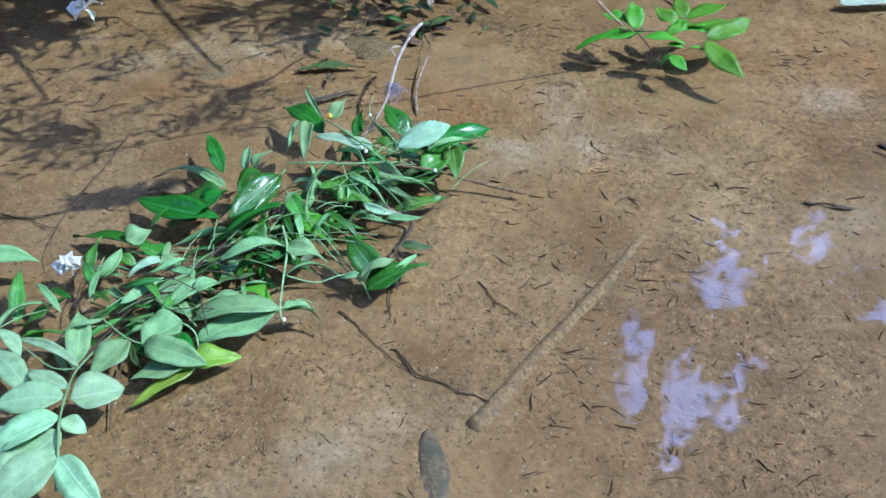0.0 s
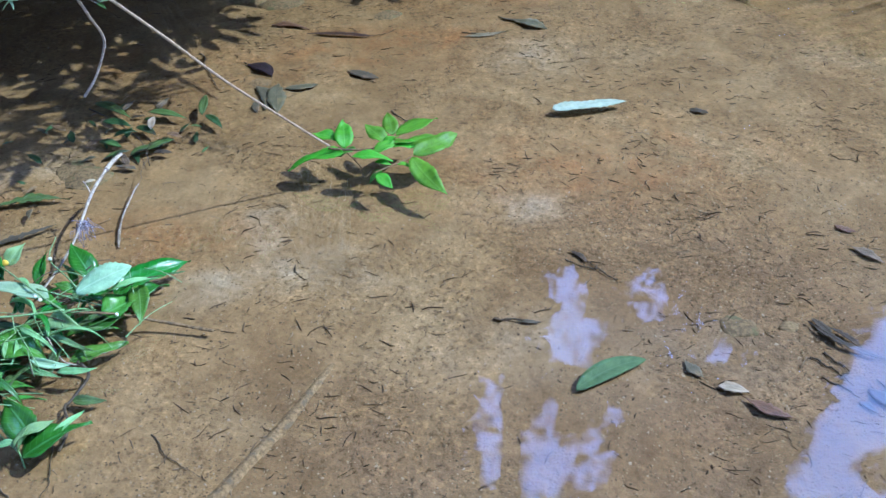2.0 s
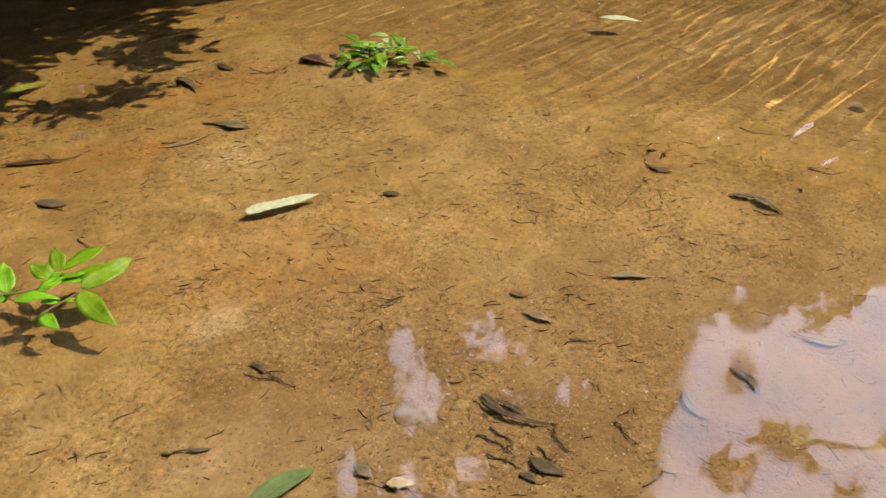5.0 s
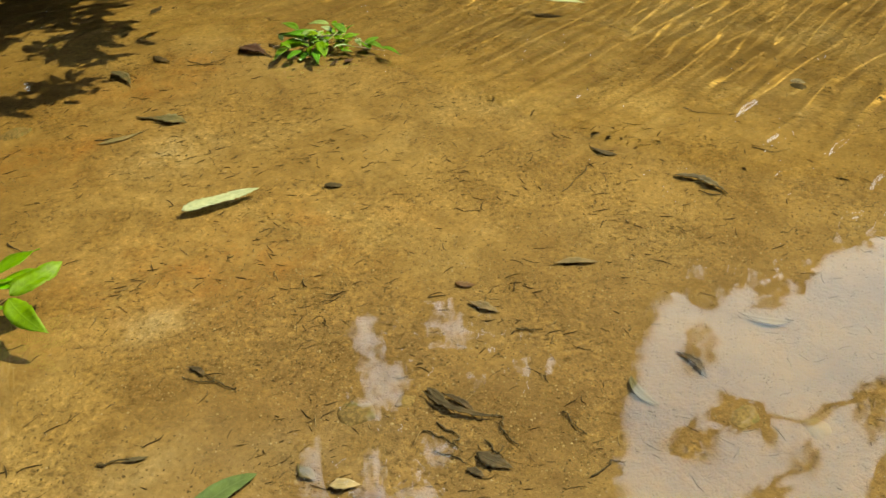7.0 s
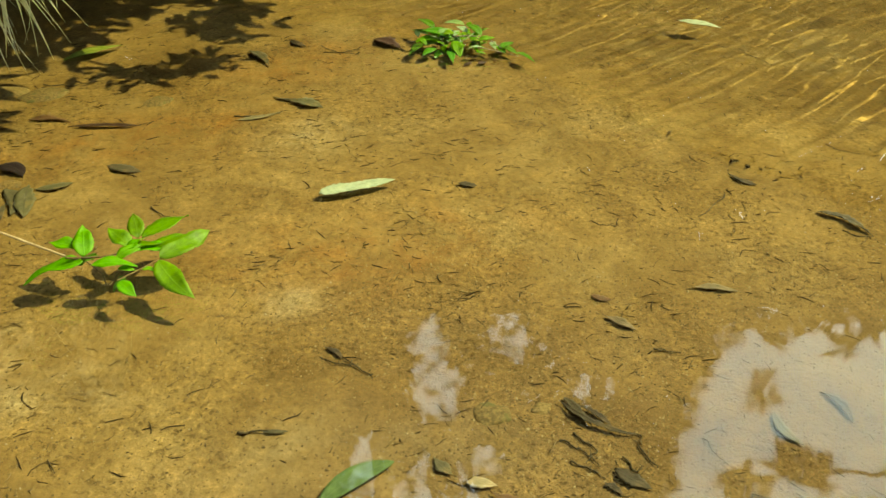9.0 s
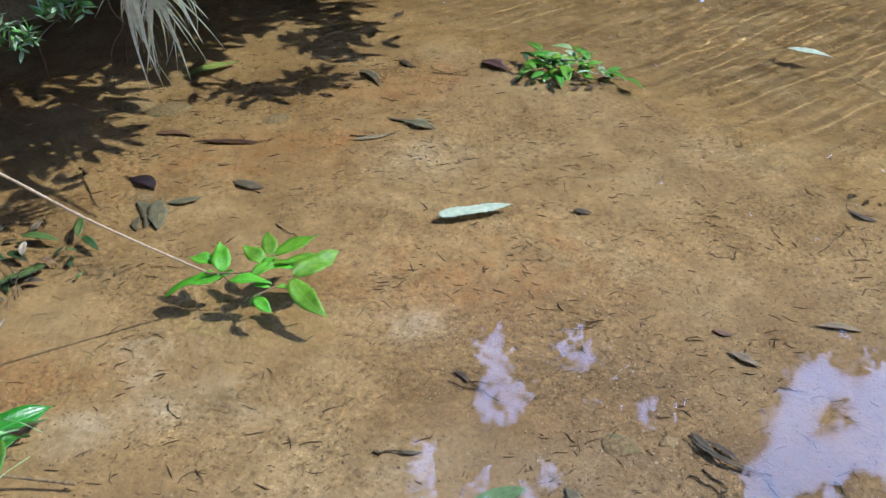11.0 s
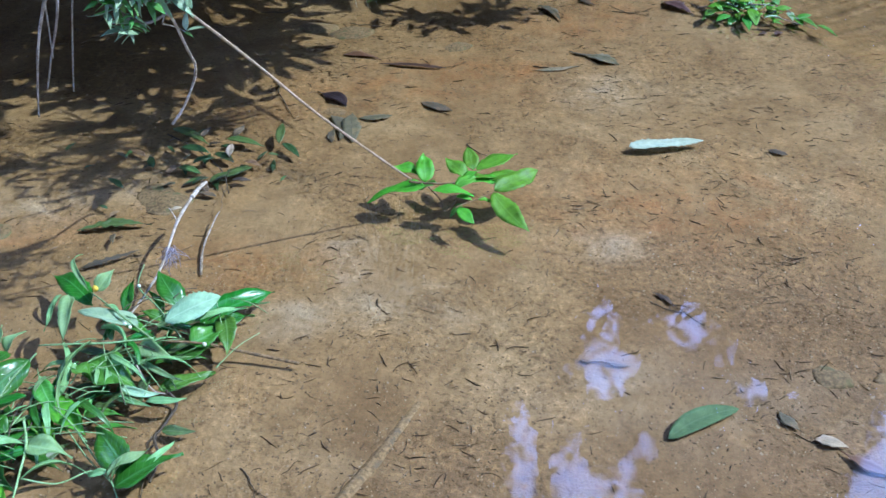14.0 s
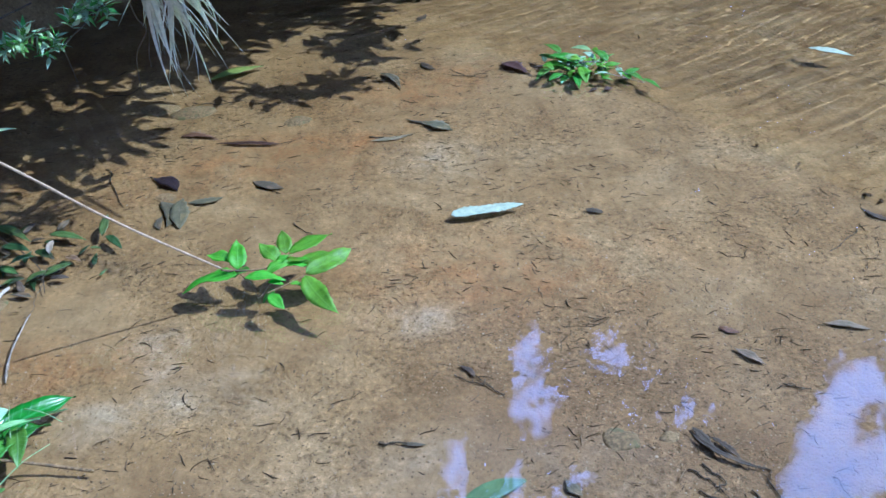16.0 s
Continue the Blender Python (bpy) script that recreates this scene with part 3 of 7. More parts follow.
gravel = step(1.75, 0.95, gy + 0.2 * np.sin(3 * gx + 1) + 0.1 * np.sin(7 * gx + 3 * gy)) * (0.35 + 0.65 * step(0.05, 0.5, gx))
wob = 0.75 + 0.35 * np.sin(gx * 23 + 3 * np.sin(gy * 17)) * np.sin(gy * 21 + 2 * np.sin(gx * 13))
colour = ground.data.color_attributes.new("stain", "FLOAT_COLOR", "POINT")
colour.data.foreach_set("color", np.stack([rust * wob, pale * wob, dark_ground, gravel], -1).astype(np.float32).ravel())


def riffle(x, y):
    """How far into the faster, deeper run of the stream a place lies: 0 to 1."""
    return step(2.5, 3.05, 0.8 * x + 0.6 * y + 0.12 * np.sin(2.1 * x - 1.7 * y))


def in_run(x, y):
    """The uneven edge of the rippled water."""
    return 0.8 * x + 0.6 * y + 0.12 * np.sin(2.1 * x - 1.7 * y) > 2.8


def ripples(x, y):
    """Wind-drawn ripples with narrow crests where the stream runs, still water near the shore."""
    k = riffle(x, y) * step(9, 6, np.hypot(x, y))
    z = np.zeros_like(x)
    rng = np.random.RandomState(2)
    for j in range(3):
        a = radians((CREST, CREST + 9, CREST - 12)[j] + 90)
        f = 2 * math.pi / (0.135, 0.09, 0.18)[j]
        p = f * (x * math.cos(a) + y * math.sin(a)) + rng.rand() * 6.283 + 1.6 * np.sin(1.9 * x + j) + 1.5 * np.sin(2.3 * y + 2 * j) + 0.35 * np.sin(7 * x + 5 * y + 3 * j) + 0.12 * np.sin(21 * x - 9 * y + j)
        broken = 0.5 + 0.5 * np.sin(3.7 * x + 2.9 * y + 1.3 * np.sin(5 * y - 4 * x + j) + 2 * j)
        z += RIPPLE * (1.0, 0.4, 0.55)[j] * (0.4 + 0.6 * broken) * np.exp(4.0 * (np.cos(p) - 1))
    return WATER_Z + k * (z - 0.5 * RIPPLE)


lattice = axis(0.2, 4.0, 0.006, 8.5), axis(0.9, 4.6, 0.006, 8.5)
still, _, _ = sheet("water", *lattice, ripples, "water", lambda x, y: ~in_run(x, y))
tagged(still, "clear still shallow water mirroring sky and trees", "water", kind="structure")
run, _, _ = sheet("water_run", *lattice, ripples, "run", in_run)
tagged(run, "clear rippled running water over the deeper bed", "water", kind="structure")
run.cycles.is_caustics_caster = True
ground.cycles.is_caustics_receiver = True
lamp.cycles.is_caustics_light = True


# ---- trees round the stream, seen mirrored in the water ----
MIRROR = Vector((0.5, 0.1, -1.1))
GAPS = [(17.7, 42.9, 2.7, 2.0), (17.0, 39.9, 1.7, 1.4), (23.3, 39.4, 1.7, 1.9), (26.0, 42.4, 1.1, 1.1), (29.8, 42.3, 1.5, 1.0), (27.2, 40.4, 0.9, 1.1), (32.3, 41.6, 1.3, 0.7),
        (11.2, 49.2, 1.9, 3.9), (16.4, 52.4, 2.2, 5.6), (20.6, 50.4, 2.6, 1.7), (22.6, 47.3, 1.5, 1.1), (34.0, 39.8, 0.6, 0.9), (37.4, 42.0, 0.9, 0.5), (33.6, 31.8, 0.8, 0.7), (14.1, 34.6, 0.8, 0.7), (-15.9, 51.5, 0.9, 0.9)]


BOUGHS_IN_GAP = [(43.65, 39.7, 0.8, 1.3), (48.4, 43.0, 2.4, 0.9), (44.6, 45.3, 1.7, 0.9), (53.5, 44.5, 0.6, 1.0), (48.1, 35.0, 0.8, 1.3), (43.6, 36.3, 1.0, 0.6), (51.5, 47.5, 1.2, 1.0), (57.0, 40.0, 1.0, 1.5)]


def open_sky(az, el):
    """Where the crowns leave the sky free, by compass angle and height in degrees."""
    j = noise.noise(Vector((az * 0.23, el * 0.23, 1.5))) * 0.35 + noise.noise(Vector((az * 0.8, el * 0.5, 7.0))) * 0.4
    low = float(np.interp(az, (38.3, 39.2, 40.2, 42, 44, 46, 50, 52, 55, 60, 66), (47, 41, 37.4, 35.6, 35.4, 35.0, 33.6, 31.6, 30, 29, 40)))
    if 38.3 < az < 66 and low + 1.3 * j < el < 59 + 3 * j:
        return not any(((az - ca) / ra) ** 2 + ((el - ce) / re) ** 2 < 1 + j for ca, ce, ra, re in BOUGHS_IN_GAP)
    for ca, ce, ra, re in GAPS:
        if ((az - ca) / ra) ** 2 + ((el - ce) / re) ** 2 < 1 + j * (1.7 if ra > 3 else 0.6):
            return True
    return el > 74 + 6 * noise.noise(Vector((az * 0.1, 3.0, 2.0)))


def toward(az, el, far):
    a, e = radians(az), radians(el)
    return MIRROR + Vector((math.sin(a) * math.cos(e), math.cos(a) * math.cos(e), math.sin(e))) * far


def spray(verts, faces, c, size, rnd):
    """Three leaves from one point."""
    for _ in range(3):
        d = Vector((rnd.gauss(0, 1), rnd.gauss(0, 1), rnd.gauss(0, 0.7))).normalized()
        s = d.cross(Vector((rnd.gauss(0, 1), rnd.gauss(0, 1), rnd.gauss(0, 1)))).normalized()
        k = len(verts)
        verts.extend([c, c + d * size * 0.45 + s * size * 0.2, c + d * size, c + d * size * 0.45 - s * size * 0.2])
        faces.append((k, k + 1, k + 2, k + 3))


def tree(az, far, lo, hi, spread, count, size, girth):
    """A tree on the bank: tapered trunk, limbs, and a crown of leaf sprays with gaps."""
    rnd = random.Random(int(az * 10) + 77)
    foot = toward(az, 0, far)
    foot.z = float(bed(foot.x, foot.y)) - 0.1
    ob = thing("tree", foot, "broad-leaved tree with a full green crown on the bank", "tree", "trees on the banks")
    in_sun = 60 < az < 125
    top = toward(az + rnd.uniform(-1, 1), 26 if in_sun else hi * 0.9, far)
    mid = foot.lerp(top, 0.5) + Vector((rnd.uniform(-0.3, 0.3), rnd.uniform(-0.3, 0.3), 0))
    part("trunk", tube([foot, mid, top], girth, girth * 0.25, 9, 8), "bark", ob)
    verts, faces = [], []
    tips = []
    while len(faces) < count * 3:
        a, e = az + rnd.uniform(-spread, spread), rnd.uniform(lo, hi)
        if open_sky(a, e) and not (a < 36 and e < 60 and rnd.random() < 0.07) or 61 < a % 360 < 101 and 39 < e < 63:
            continue
        c = toward(a, e, far + rnd.uniform(-1.5, 1.5))
        if rnd.random() < 0.002:
            tips.append(c)
        spray(verts, faces, c, size * rnd.uniform(0.6, 1.2), rnd)
    for c in [] if in_sun else tips[:9]:
        s = foot.lerp(top, min(0.9, max(0.3, (c.z - foot.z) / (top.z - foot.z) - 0.15)))
        if abs(c.z - s.z) < 5:
            part("limb", tube([s, s.lerp(c, 0.5) + Vector((0, 0, 0.3)), c], girth * 0.3, 0.03, 6, 5), "bark", ob)
    part("crown", (verts, faces, None), "foliage", ob)
    return ob


for az, far, lo, hi, spread, count, size, girth in (
        (-58, 14, 4, 78, 14, 1900, 0.8, 0.22), (-32, 13, 4, 78, 14, 2200, 0.75, 0.2), (-8, 14, 4, 78, 13, 2500, 0.7, 0.22),
        (13.6, 13, 4, 76, 11, 17000, 0.2, 0.13), (33, 15, 4, 76, 11, 17000, 0.21, 0.18), (58, 14, 4, 76, 14, 9000, 0.27, 0.2), (94, 17, 3, 76, 22, 1900, 0.9, 0.2),
        (130, 16, 3, 76, 20, 1500, 1.0, 0.2), (170, 15, 3, 76, 22, 1500, 1.0, 0.2), (215, 15, 3, 76, 24, 1500, 1.0, 0.2), (262, 15, 3, 76, 26, 1600, 1.0, 0.2)):
    tree(az, far, lo, hi, spread, count, size, girth)


def woods():
    """The dense wood behind the nearest trees."""
    rnd = random.Random(33)
    verts, faces = [], []
    while len(faces) < 105000:
        a, e = rnd.uniform(-75, 66), rnd.uniform(2, 62)
        if any(open_sky(a + da, e + de) for da, de in ((-1.8, 0), (1.8, 0), (0, 1.8), (0, -1.8))):
            continue
        spray(verts, faces, toward(a, e, 21 + rnd.uniform(-2, 2)), rnd.uniform(0.5, 1.0), rnd)
    tagged(part("far_woods", (verts, faces, None), "foliage"), "dense green wood beyond the stream", "wood", kind="stuff")


woods()


# ---- shrub leaning out from the bank, over the water ----
def above(x, y, z):
    """The point at height z that shades the bed at x, y."""
    return Vector((x + SUN.x / SUN.z * z, y + SUN.y / SUN.z * z, z))


def overhang():
    rnd = random.Random(21)
    foot = Vector((-0.4, 4.0, float(bed(-0.4, 4.0)) - 0.05))
    ob = thing("overhanging_shrub", foot, "dense dark shrub on the earth bank leaning over the water", "shrub")
    verts, faces = [], []

    def put(x, y, z, size):
        c = above(x, y, z)
        d = Vector((rnd.gauss(0, 1), rnd.gauss(0, 1), rnd.gauss(0, 0.4))).normalized()
        s = d.cross(Vector((0, 0, 1)) + 0.5 * Vector((rnd.gauss(0, 1), rnd.gauss(0, 1), 0))).normalized()
        k = len(verts)
        verts.extend([c, c + d * size * 0.3 + s * size * 0.17, c + d * size * 0.65 + s * size * 0.15, c + d * size,
                      c + d * size * 0.65 - s * size * 0.15, c + d * size * 0.3 - s * size * 0.17])
        faces.append((k, k + 1, k + 2, k + 3, k + 4, k + 5))

    def sliver(x, y, z, size, way):
        """A slender leaflet."""
        c = above(x, y, z)
        d, s = Vector((math.cos(way), math.sin(way), rnd.gauss(0, 0.2))) * size, Vector((-math.sin(way), math.cos(way), 0)) * size * rnd.uniform(0.06, 0.11)
        k = len(verts)
        verts.extend([c, c + d * 0.35 + s, c + d * 0.7 + s * 0.8, c + d, c + d * 0.7 - s * 0.8, c + d * 0.35 - s])
        faces.append((k, k + 1, k + 2, k + 3, k + 4, k + 5))

    for _ in range(OVER_COUNT):
        x, y = rnd.uniform(-2.2, 2.2), rnd.uniform(1.9, 5.4)
        edge = SHADE(x)
        k = (y - edge) + 0.3 * noise.noise(Vector((x * 3.3, y * 3.3, 0.3))) + 0.12 * noise.noise(Vector((x * 13, y * 13, 0.3)))
        hole = noise.noise(Vector((x * 4.1 + 9, y * 4.1, 2.3)))
        if k < 0 or rnd.random() > 0.55 + k * 2.0 or (hole > 0.25 and k < 0.25) or rnd.random() < CLEARING(x, y):
            continue
        z = rnd.uniform(0.75, 1.1) + 0.12 * (y - 2)
        put(x, y, z, rnd.uniform(0.07, 0.12) + 0.06 * min(1, max(0, k - 0.3)))
    for cx, cy, r, count, size in DAPPLES:
        for _ in range(count if size >= 0.1 else 0):
            put(cx + rnd.gauss(0, r), cy + rnd.gauss(0, r * 0.6), rnd.uniform(0.8, 0.95), size * rnd.uniform(0.6, 1.1))
        for _ in range(int(count * 1.25) if size < 0.1 else 0):
            sliver(cx + rnd.gauss(0, r * 1.15), cy + rnd.gauss(0, r * 0.65), rnd.uniform(0.8, 0.95), size * rnd.uniform(0.6, 1.25), rnd.gauss(3.4, 0.9))
    for cx, cy, count, size, way, wide in FANS:
        for _ in range(count):
            a, ln = rnd.gauss(way, wide), size * rnd.uniform(0.55, 1.1)
            c = above(cx + rnd.gauss(0, 0.012), cy + rnd.gauss(0, 0.012), 0.85)
            d, s = Vector((math.cos(a), math.sin(a), -0.1)) * ln, Vector((-math.sin(a), math.cos(a), 0)) * 0.0042
            k = len(verts)
            verts.extend([c, c + d * 0.3 + s, c + d * 0.7 + s * 0.8, c + d, c + d * 0.7 - s * 0.8, c + d * 0.3 - s])
            faces.append((k, k + 1, k + 2, k + 3, k + 4, k + 5))
    for x0, y0, x1, y1, size in FRONDS:
        a = math.atan2(y1 - y0, x1 - x0)
        for k in range(26):
            u = (k + rnd.random()) / 26
            sliver(x0 + (x1 - x0) * u + rnd.gauss(0, 0.008), y0 + (y1 - y0) * u + rnd.gauss(0, 0.008), 0.86 + rnd.gauss(0, 0.03), size * rnd.uniform(0.6, 1.3), a + (0.8 if k % 2 else -0.8) + rnd.gauss(0, 0.35))
    part("foliage", (verts, faces, None), "foliage", ob)
    for x0, y0, x1, y1, size in FRONDS:
        p, q = above(x0, y0, 0.86), above(x1, y1, 0.86)
        part("twig", tube([p, p.lerp(q, 0.5) + Vector((0.01, 0.012, 0.02)), q], 0.0024, 0.001, 5, 4), "bark", ob)
    for cx, cy, bend in BOUGHS:
        e = above(cx, cy, 0.88)
        part("limb", tube([foot, foot.lerp(e, 0.4) + Vector((0.0, 0.2, 0.7)), foot.lerp(e, 0.75) + Vector((bend, 0.1, 0.35)), e], 0.02, 0.004, 6, 8), "bark", ob)
    for k in range(34):
        x, y, a, ln = rnd.gauss(-0.5, 0.15), rnd.gauss(2.14, 0.08), rnd.gauss(0.15, 0.35), rnd.uniform(0.12, 0.35)
        z = rnd.uniform(0.8, 0.95)
        e = above(x, y, z)
        d = Vector((math.cos(a), math.sin(a), 0.1)) * ln
        part("twig", tube([e, e + d * 0.5 + Vector((0, 0.02, 0.02)), e + d], 0.0022, 0.0012, 5, 3), "bark", ob)
    return ob


overhang()


def petal(parent, base, tip, width, kind, arch, fold, roll):
    COUNT[0] += 1
    return part("petal", blade(base, tip, width, arch, fold, roll, seed=COUNT[0], wave=0.08, n=6), kind, parent)


def tuft_strand(at, k):
    """One curled strand of a fibre tangle."""
    rnd = random.Random(k + 500)
    p, pts = Vector(at) + Vector((rnd.gauss(0, 0.006), rnd.gauss(0, 0.006), 0.02)), []
    d = Vector((rnd.gauss(0, 1), rnd.gauss(0, 1), -0.7)).normalized()
    for _ in range(5):
        pts.append(p.copy())
        d = (d + 0.8 * Vector((rnd.gauss(0, 1), rnd.gauss(0, 1), rnd.gauss(-0.3, 0.8)))).normalized()
        p = p + d * 0.009 + Vector((0, 0, -0.003))
    return part("strand", tube(pts, 0.0006, 0.0004, 4, 3, seed=k), "fibre", tuft)


def whorl(parent, at, axis, count, length, kinds, seed):
    """Leaves set round a shoot tip."""
    rnd = random.Random(seed)
    a = Vector(axis)
    u = a.orthogonal().normalized()
    v = a.cross(u)
    count, length = int(count * 1.75), length * 0.88
    for k in range(count):
        t = 2.4 * k + rnd.uniform(-0.3, 0.3)
        c = Vector(at) - a * (length * 0.9 * k / count)
        d = (a * rnd.uniform(0.0, 0.9) + (u * math.cos(t) + v * math.sin(t)) * rnd.uniform(0.7, 1.0) + Vector((0.15, -0.1, 0.2))).normalized()
        ln = length * rnd.uniform(0.65, 1.05)
        leaf(parent, c, c + d * ln, ln * rnd.uniform(0.25, 0.34), "silver" if rnd.random() < 0.15 else kinds[k % len(kinds)], rnd.uniform(-0.2, 0.3), 0.25, rnd.uniform(-35, 35), n=6)


def bud(parent, at, size, kind):
    """A small closed flower bud."""
    COUNT[0] += 1
    return part("bud", lump(at, (size, size, size * 1.2), 0, COUNT[0], 0.2, 2), kind, parent)


def heap_leaf(k):
    """One more leaf low in the heap, under the others."""
    rnd = random.Random(900 + k)
    u = rnd.random()
    a = Vector((-0.52, 0.92, 0.02)).lerp(Vector((-0.06, 1.36, 0.03)), u) + Vector((rnd.gauss(0, 0.035), rnd.gauss(0, 0.04), rnd.uniform(-0.008, 0.012)))
    t = rnd.uniform(0, 6.283)
    ln = rnd.uniform(0.04, 0.09)
    leaf((spray_d, spray_b, spray_a)[min(2, int(u * 3))], a, a + Vector((math.cos(t) * ln, math.sin(t) * ln * 0.8, rnd.uniform(-0.01, 0.015))),
         ln * rnd.uniform(0.13, 0.26), ("dark", "olive", "mid", "dark", "pale", "olive")[k % 6], rnd.uniform(-0.1, 0.3), 0.45, rnd.uniform(-35, 35), n=8, twist=rnd.uniform(-50, 50), wave=0.08, bend=rnd.uniform(-0.1, 0.1))


def curled_leaf(k):
    """A slender drooping leaf on top of the heap."""
    rnd = random.Random(1400 + k)
    u = rnd.random()
    a = Vector((-0.55, 0.93, 0.045)).lerp(Vector((-0.1, 1.34, 0.07)), u) + Vector((rnd.gauss(0, 0.045), rnd.gauss(0, 0.04), rnd.uniform(-0.012, 0.015)))
    t = rnd.uniform(0, 6.283)
    ln = rnd.uniform(0.06, 0.115)
    leaf((spray_d, spray_b, spray_a)[min(2, int(u * 3))], a, a + Vector((math.cos(t) * ln, math.sin(t) * ln * 0.8, rnd.uniform(-0.035, 0.0))),
         ln * rnd.uniform(0.1, 0.17), ("pale", "mid", "pale", "dark")[k % 4], rnd.uniform(0.15, 0.5), 0.4, rnd.uniform(-40, 40), twist=rnd.uniform(-60, 60), n=10, wave=0.05)


def raft_leaf(at, k):
    """One small leaf of the drifting plant."""
    rnd = random.Random(1700 + k)
    t = rnd.uniform(0, 6.283)
    a = Vector(at) + Vector((rnd.gauss(0, 0.062), rnd.gauss(0, 0.05), rnd.uniform(-0.008, 0.03)))
    ln = rnd.uniform(0.026, 0.056)
    leaf(raft, a, a + Vector((math.cos(t) * ln, math.sin(t) * ln, rnd.uniform(-0.012, 0.012))), ln * rnd.uniform(0.35, 0.5),
         ("bright", "yellow", "mid", "bright", "sodden", "silver", "bright")[k % 7], 0.15, 0.25, rnd.uniform(-25, 25), n=6)


def mulch(k):
    """One more sodden leaf of the clutter under the shrub."""
    rnd = random.Random(2100 + k)
    t = rnd.uniform(0, 6.283)
    x, y = rnd.gauss(-0.12, 0.11), rnd.gauss(2.0, 0.09)
    a = Vector((x, y, float(bed(x, y)) + 0.004 + rnd.uniform(0, 0.01)))
    ln = rnd.uniform(0.025, 0.06)
    leaf(sunk, a, a + Vector((math.cos(t) * ln, math.sin(t) * ln, rnd.uniform(-0.002, 0.006))), ln * rnd.uniform(0.25, 0.4),
         ("sodden", "black", "sodden", "brown", "grey", "olive")[k % 6], 0.1, 0.2, rnd.uniform(-15, 15), n=6, ragged=0.2)


def loose_stalk(k):
    """A thin green stalk across the heap."""
    rnd = random.Random(2500 + k)
    u = rnd.random()
    a = Vector((-0.5, 0.95, 0.05)).lerp(Vector((-0.06, 1.36, 0.075)), u) + Vector((rnd.gauss(0, 0.04), rnd.gauss(0, 0.04), 0))
    t, ln = rnd.gauss(0.5, 0.8), rnd.uniform(0.05, 0.12)
    d = Vector((math.cos(t) * ln, math.sin(t) * ln, rnd.uniform(-0.02, 0.01)))
    stem((spray_d, spray_b, spray_a)[min(2, int(u * 3))], [a, a + d * 0.5 + Vector((0, 0, 0.008)), a + d], 0.0011, 0.0007, ("stem", "stem", "wet")[k % 3])

# cut leafy branches heaped in the shallows

spray_a = thing("leafy_branch", (-0.150, 1.328, 0.000), "cut branch with dark glossy and pale curled leaves, lying in shallows", "branch", "cut branches in the shallows")
leaf(spray_a, (-0.092, 1.331, 0.085), (0.003, 1.365, 0.110), 0.055, "silver", 0.11, 0.12, 11, twist=8, wave=0.03, bend=-0.01, teeth=0.05, n=24, taper=0.81)
leaf(spray_a, (-0.042, 1.365, 0.050), (0.081, 1.470, 0.030), 0.056, "dark", 0.07, 0.46, 9, twist=6, wave=0.09, bend=0.02, taper=1.19, teeth=0.02, n=16)
leaf(spray_a, (-0.041, 1.354, 0.050), (0.052, 1.391, 0.040), 0.045, "dark", 0.11, 0.24, 20, twist=-25, wave=0.11, bend=-0.04, taper=1.46, teeth=0.02, n=16)
leaf(spray_a, (0.002, 1.372, 0.060), (0.011, 1.292, 0.035), 0.040, "mid", 0.09, 0.32, 18, twist=-27, wave=0.05, bend=0.04, taper=1.37, teeth=0.02, n=16)
leaf(spray_a, (-0.052, 1.308, 0.050), (0.006, 1.356, 0.050), 0.050, "mid", 0.04, 0.52, 23, twist=-22, wave=0.08, bend=-0.04, taper=1.27, teeth=0.02, n=16)
leaf(spray_a, (-0.080, 1.398, 0.060), (-0.128, 1.477, 0.090), 0.045, "dark", 0.14, 0.24, 11, twist=-25, wave=0.06, bend=0.03, taper=1.32, teeth=0.02, n=16)
leaf(spray_a, (-0.177, 1.395, 0.060), (-0.172, 1.474, 0.080), 0.025, "dark", 0.10, 0.39, -2, twist=-6, wave=0.05, bend=0.02, taper=1.60, teeth=0.02, n=16)
leaf(spray_a, (-0.242, 1.422, 0.090), (-0.275, 1.525, 0.105), 0.011, "pale", 0.44, 0.75, -16, twist=-19, wave=0.12, bend=0.05, taper=1.54, n=12, droop=0.03)
leaf(spray_a, (-0.228, 1.421, 0.090), (-0.201, 1.460, 0.110), 0.028, "pale", 0.26, 0.75, 34, twist=0, wave=0.06, bend=0.04, taper=1.54, n=12, droop=0.00)
leaf(spray_a, (-0.244, 1.424, 0.060), (-0.343, 1.531, 0.050), 0.044, "dark", 0.16, 0.20, -14, twist=6, wave=0.10, bend=-0.03, taper=1.16, teeth=0.02, n=16)
leaf(spray_a, (-0.269, 1.400, 0.100), (-0.267, 1.307, 0.070), 0.030, "pale", 0.23, 0.75, -0, twist=14, wave=0.12, bend=0.07, taper=1.54, n=12, droop=0.04)
leaf(spray_a, (-0.284, 1.404, 0.100), (-0.302, 1.333, 0.080), 0.016, "pale", 0.29, 0.75, 38, twist=-36, wave=0.14, bend=0.12, taper=1.54, n=12, droop=0.04)
leaf(spray_a, (-0.139, 1.329, 0.080), (-0.250, 1.369, 0.090), 0.046, "silver", 0.06, 0.43, 22, twist=-28, wave=0.07, bend=0.03)
leaf(spray_a, (-0.250, 1.281, 0.095), (-0.293, 1.158, 0.050), 0.019, "pale", 0.25, 0.65, -52, twist=-64, wave=0.11, bend=0.13, taper=1.54, n=12, droop=0.06)
leaf(spray_a, (-0.203, 1.273, 0.100), (-0.226, 1.142, 0.050), 0.018, "pale", 0.16, 0.69, 31, twist=46, wave=0.11, bend=-0.11, taper=1.54, n=12, droop=0.06)
